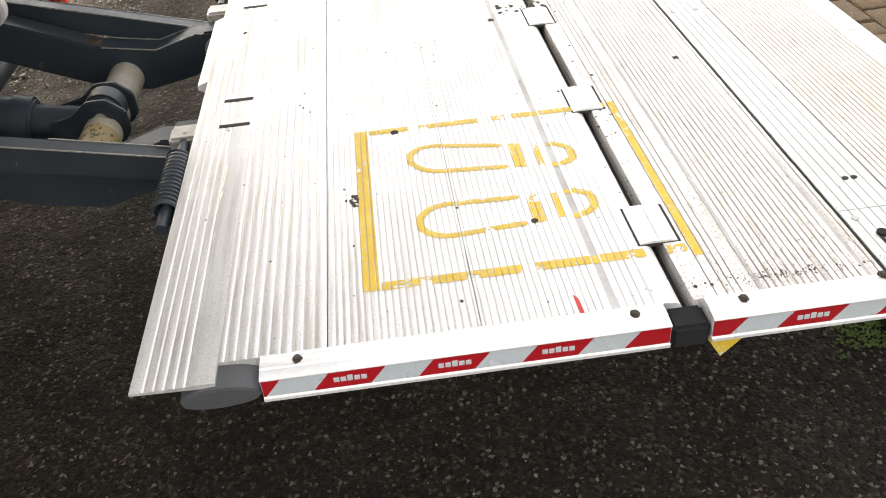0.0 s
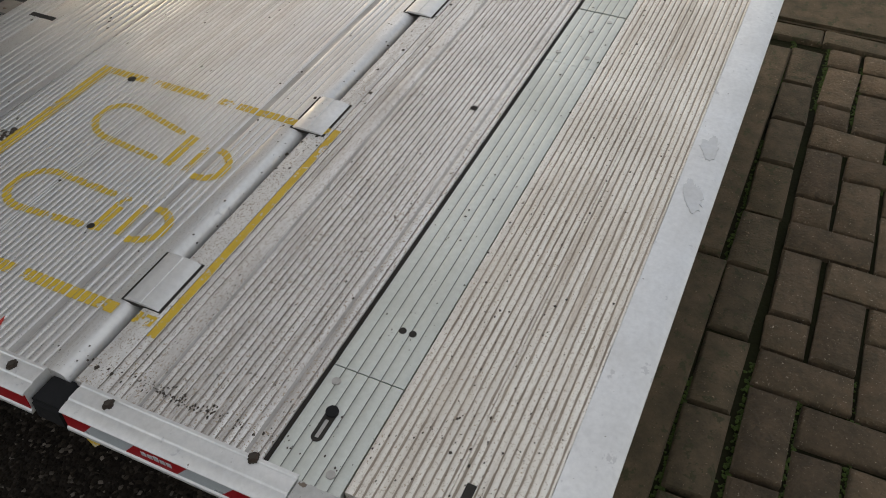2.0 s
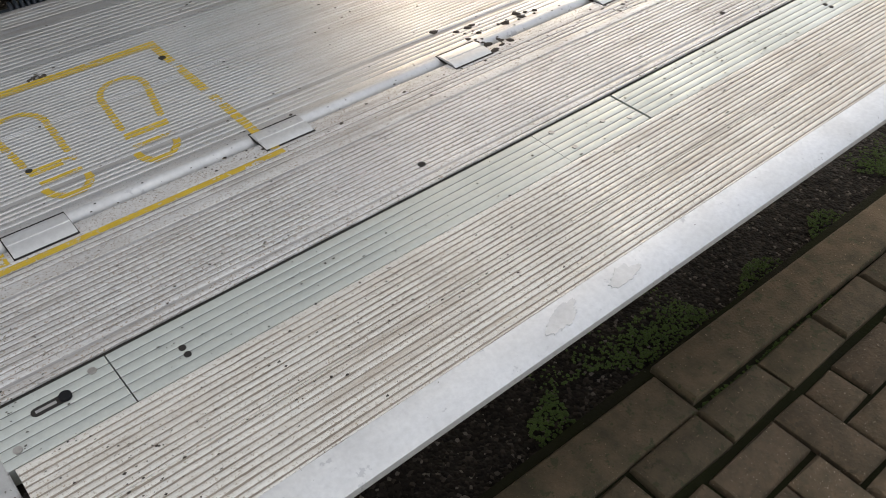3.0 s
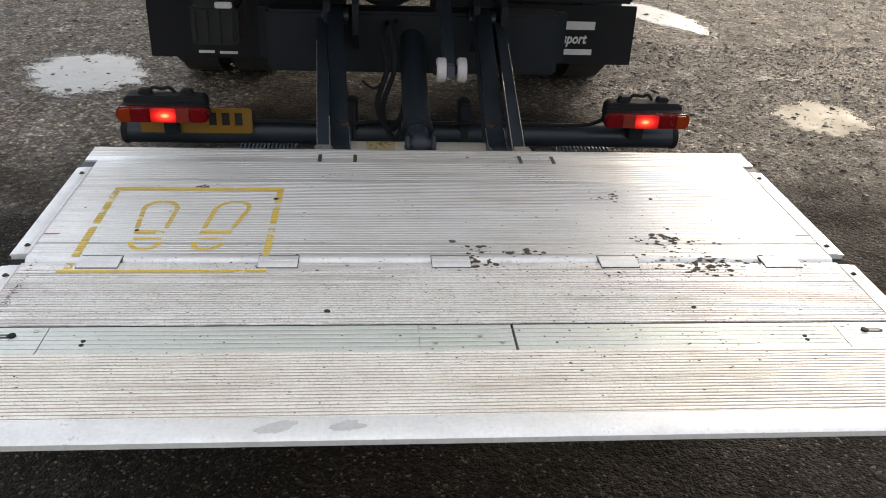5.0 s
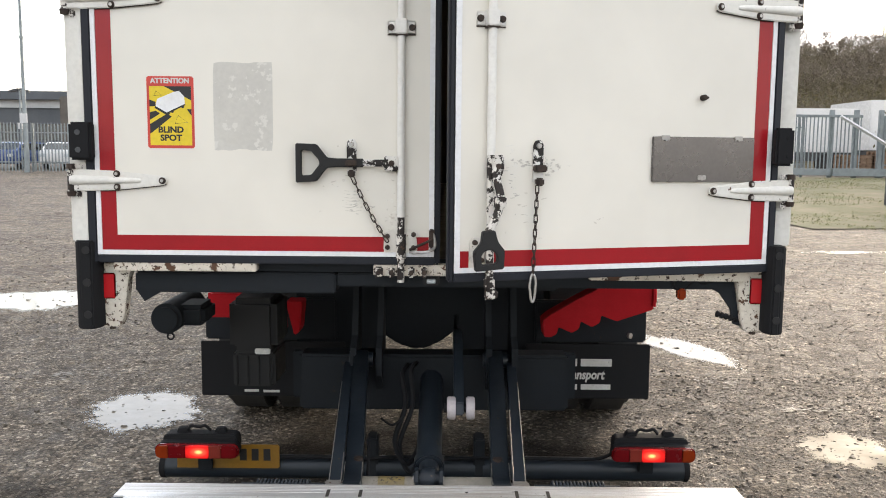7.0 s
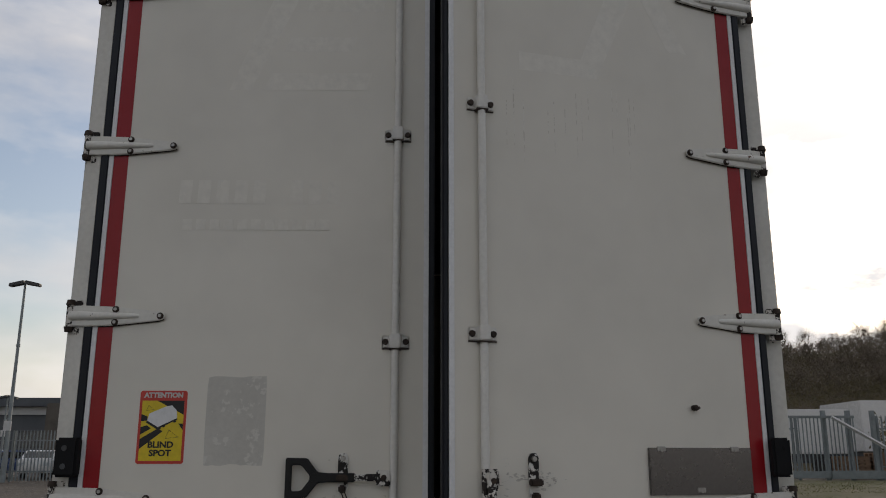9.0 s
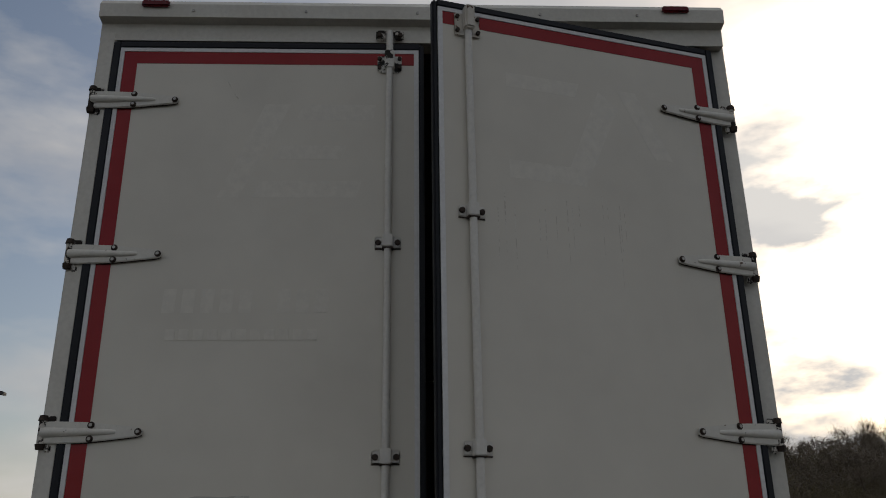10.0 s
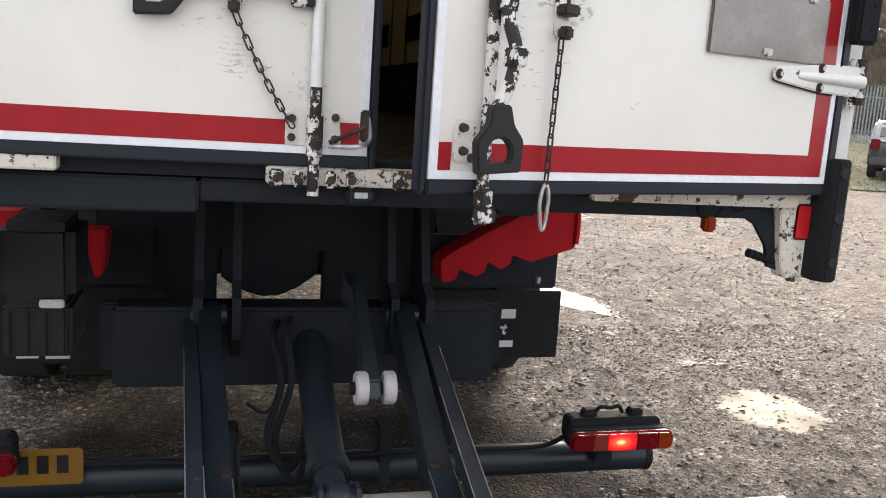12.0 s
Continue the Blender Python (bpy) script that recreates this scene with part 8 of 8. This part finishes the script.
brushwood("scrub", 52000, 41, on_bank, "leaf", "dense olive brown autumn scrub on the bank", 0.085)
brushwood("scrub", 24000, 42, on_bank, "leaf2", "dense yellow brown autumn scrub on the bank", 0.08)
brushwood("scrub", 16000, 43, on_bank, "twig", "bare brown brushwood on the bank", 0.55, 0.022)


def on_crest(rnd):
    x, y = rnd.uniform(14, 64), rnd.uniform(57, 68)
    top = 1.0 + 2.6 * min(max((x - 26) / 18.0, 0), 1) + 0.9 * noise.noise(Vector((x * 0.35, y * 0.2, 8)))
    return Vector((x, y, BANK(x, y) + max(top, 0.4) * rnd.random() ** 1.3))


brushwood("scrub", 30000, 45, on_crest, "twig", "thicket of bare brown twigs along the top of the bank", 0.46, 0.042)
brushwood("scrub", 12000, 46, on_crest, "leaf", "last olive leaves in the thicket on the bank", 0.07)


def in_hedge(rnd):
    x = rnd.uniform(18.9, 33)
    return Vector((x, 33.6 + rnd.uniform(-0.5, 0.5), rise(x, 33) + rnd.uniform(0.3, 2.35 + 0.35 * noise.noise(Vector((x * 0.8, 0, 0))))))


brushwood("hedge", 3600, 44, in_hedge, "leaf", "dark overgrown hedge behind the palisade fence", 0.13)
SEEDS = [tree("leafy", 1, 9.0, 9), tree("leafy", 2, 8.0, 9), tree("bare", 5, 11.0, 1), tree("leafy", 3, 5.6, 10), tree("bare", 7, 10.0, 1)]
rnd = random.Random(21)
spots = [(x + rnd.uniform(-1.4, 1.4), (66.5, 57, 62, 50)[i % 4] + rnd.uniform(-1.5, 1.5)) for i, x in enumerate([15 + 0.62 * k for k in range(92)])]
used = set()
for i, (x, y) in enumerate(spots):
    k = [2, 0, 4, 3, 4, 3, 2, 1][i % 8]
    big = 0.36 + 0.55 * min(max((x - 33) / 14.0, 0), 1) + rnd.uniform(-0.05, 0.1)
    m = Matrix.Translation((x, y, BANK(x, y) - 0.1)) @ Matrix.Rotation(rnd.uniform(0, 6.28), 4, "Z") @ Matrix.Scale(big, 4)
    if k not in used:
        SEEDS[k].matrix_world = m
        used.add(k)
    else:
        copy_thing(SEEDS[k], m @ Matrix.Scale(1 / SEEDS[k].scale[0], 4))
# white board behind the fence
wz = rise(20.1, 32.2)
wb = thing("notice_board", (20.1, 32.2, wz), "plain white board standing behind the palisade fence", "board")
part("panel", B(bx(19.9, 20.42, 32.18, 32.22, wz + 1.45, wz + 3.15, 0.01)), "carwhite", wb)
for x in (19.98, 20.34):
    part("leg", B(bx(x - 0.03, x + 0.03, 32.23, 32.28, wz - 0.05, wz + 3.0, 0.005)), "galv", wb)
# far hill
bm = bmesh.new()
hx = [-260 + i * 16 for i in range(62)]
rows = []
for j, (yy, f) in enumerate(((190, 0.0), (230, 0.55), (270, 0.85), (330, 1.0), (420, 1.0))):
    rows.append([bm.verts.new((x, yy, (1.0 + f * (19 + 11 * math.sin(x * 0.011 + 0.4) + 3 * noise.noise(Vector((x * 0.03, j, 0))))) if x > -40 else (1.0 + f * max(2, 8 + x * 0.05)))) for x in hx])
for a, b in zip(rows, rows[1:]):
    for i in range(len(hx) - 1):
        bm.faces.new((a[i], a[i + 1], b[i + 1], b[i]))
tagged(part("backdrop", bm, "hill"), "low far hill with woods and fields", "hill", kind="structure")


# ---------------------------------------------------------------- brick paving
BZ = 0.045
bed = part("pavement", B(bx(-3.2, 1.06, -4.2, -1.487, -0.05, BZ - 0.015), bx(1.06, 4.5, -4.2, -1.482, -0.05, BZ - 0.004)), "joint")
tagged(bed, "weathered brown herringbone brick pavement with mossy joints", "pavement", kind="structure")


def paver(lx, ly, mat, n=1, seed=0):
    """A block with worn, rounded edges."""
    rnd = random.Random(seed)
    bm = B(bx(-lx / 2, lx / 2, -ly / 2, ly / 2, -0.05, 0.0))
    top = [e for e in bm.edges if all(v.co.z > -0.001 for v in e.verts)]
    bmesh.ops.bevel(bm, geom=top, offset=0.006, segments=1, affect="EDGES")
    for v in bm.verts:
        v.co += Vector((rnd.uniform(-1, 1), rnd.uniform(-1, 1), 0)) * 0.0028
    me = bpy.data.meshes.new("brick")
    bm.to_mesh(me)
    bm.free()
    me.materials.append(M[mat])
    me.polygons.foreach_set("use_smooth", [True] * len(me.polygons))
    me.set_sharp_from_angle(angle=radians(50))
    return me


MX, MY, GAP = 0.0980, 0.0910, 0.0105
LONGX = [paver(2 * MX - GAP, MY - GAP, "brick", seed=i) for i in range(3)]
LONGY = [paver(MX - GAP, 2 * MY - GAP, "brick", seed=i + 5) for i in range(3)]
HALFB = [paver(MX - GAP, MY - GAP, "brick", seed=i + 9) for i in range(2)]
ROWB = [paver(0.179, 0.080, "kerb", seed=i + 14) for i in range(3)]
KERB = [paver(0.906, 0.106, "kerb", seed=i + 20) for i in range(2)]
END = [paver(0.078, 0.176, "kerb", seed=i + 30) for i in range(2)]
rnd = random.Random(12)


def lay(me, x, y, name="brick"):
    ob = new(name, rnd.choice(me))
    ob.parent = bed
    ob.location = (x * 0.996, y * 0.992 + 0.0062, BZ + rnd.uniform(-0.004, 0.004))
    ob.rotation_euler = (radians(rnd.gauss(0, 0.7)), radians(rnd.gauss(0, 0.7)), radians(rnd.gauss(0, 0.8)))
    return ob


Y0 = -1.734
FILLED = set()
for j in range(14):
    for i in range(-9, 16):
        k = (i - j) % 4
        xr, yt = -0.225 - (i - 3) * MX, Y0 - j * MY
        if xr > 0.94 or xr < -1.5:
            continue
        if k == 0:
            lay(LONGX, xr - MX, yt - MY / 2)
            FILLED.update(((i, j), (i + 1, j)))
        elif k == 3:
            lay(LONGY, xr - MX / 2, yt - MY)
            FILLED.update(((i, j), (i, j + 1)))
for j in range(14):
    for i in range(-9, 16):
        xr, yt = -0.225 - (i - 3) * MX, Y0 - j * MY
        if -1.5 <= xr <= 1.0 and (i, j) not in FILLED:
            lay(HALFB, xr - MX / 2, yt - MY / 2)
for i in range(17):
    lay(ROWB, 0.822 - i * 0.1885, -1.679)
for i in range(4):
    lay(KERB, 0.447 - i * 0.919, -1.577, "kerb_block")
for j in range(12):
    lay(END, 0.995, -1.62 - j * 0.184)


def further_bricks():
    """The same bond carried on over the rest of the pavement, past what can be told apart."""
    r = random.Random(77)
    verts, faces = [], []
    for j in range(26):
        for i in range(-9, 34):
            k, xr, yt = (i - j) % 4, -0.225 - (i - 3) * MX, Y0 - j * MY
            if (i, j) in FILLED or k not in (0, 3) or xr > 0.94 or xr < -2.98:
                continue
            if (i + 1, j) in FILLED and k == 0 or (i, j + 1) in FILLED and k == 3 or (j < 14 and -1.5 <= xr):
                continue
            lx, ly = (2 * MX - GAP, MY - GAP) if k == 0 else (MX - GAP, 2 * MY - GAP)
            cx, cy = ((xr - MX) if k == 0 else (xr - MX / 2)) * 0.996, ((yt - MY / 2) if k == 0 else (yt - MY)) * 0.992 + 0.0062
            z, b = BZ + r.uniform(-0.004, 0.004), len(verts)
            for e, h in ((0.0, -0.04), (0.0, -0.006), (0.006, 0.0)):
                verts += [(cx + sx * (lx / 2 - e), cy + sy * (ly / 2 - e), z + h + r.uniform(-0.001, 0.001)) for sx, sy in ((-1, -1), (1, -1), (1, 1), (-1, 1))]
            for q in (0, 4):
                faces += [(b + q + n, b + q + (n + 1) % 4, b + q + 4 + (n + 1) % 4, b + q + 4 + n) for n in range(4)]
            faces.append((b + 8, b + 9, b + 10, b + 11))
    me = bpy.data.meshes.new("brick_paving")
    me.from_pydata(verts, [], faces)
    me.materials.append(M["brick"])
    ob = new("brick_paving", me)
    ob.parent = bed
    tagged(ob, kind="stuff")


further_bricks()
slab = part("paving_edge", B(bx(1.045, 1.65, -4.1, -1.482, -0.04, BZ + 0.004, 0.01)), "kerb", bed)


# moss and soil along the kerb
def moss():
    rnd = random.Random(31)
    verts, faces = [], []
    for _ in range(14000):
        u = rnd.random()
        if u < 0.55:
            x, y, z = rnd.uniform(-0.9, 1.2), rnd.gauss(-1.455, 0.035), 0.004
            if noise.noise(Vector((x * 4, y * 4, 3))) < -0.05:
                continue
        else:
            x, y, z = rnd.uniform(-1.3, 1.0), rnd.choice([-1.640, -1.640, -1.738, -1.738, -1.738 - MY, -1.738 - MY * 2, -1.738 - MY * 3]) + rnd.gauss(0, 0.005), BZ - 0.012
            if noise.noise(Vector((x * 3, y * 3, 7))) < -0.05:
                continue
        y = y * 0.992 + 0.0062
        r = rnd.uniform(0.0018, 0.005)
        b = len(verts)
        k = 5
        for j in range(k):
            a = 6.283 * j / k + rnd.random()
            verts.append((x + r * math.cos(a), y + r * math.sin(a), z))
        verts.append((x, y, z + r * rnd.uniform(0.4, 0.9)))
        for j in range(k):
            faces.append((b + j, b + (j + 1) % k, b + k))
    me = bpy.data.meshes.new("moss")
    me.from_pydata(verts, [], faces)
    me.materials.append(M["moss"])
    tagged(new("moss", me), "patchy green moss in the joints and along the kerb", "moss", kind="stuff")


moss()
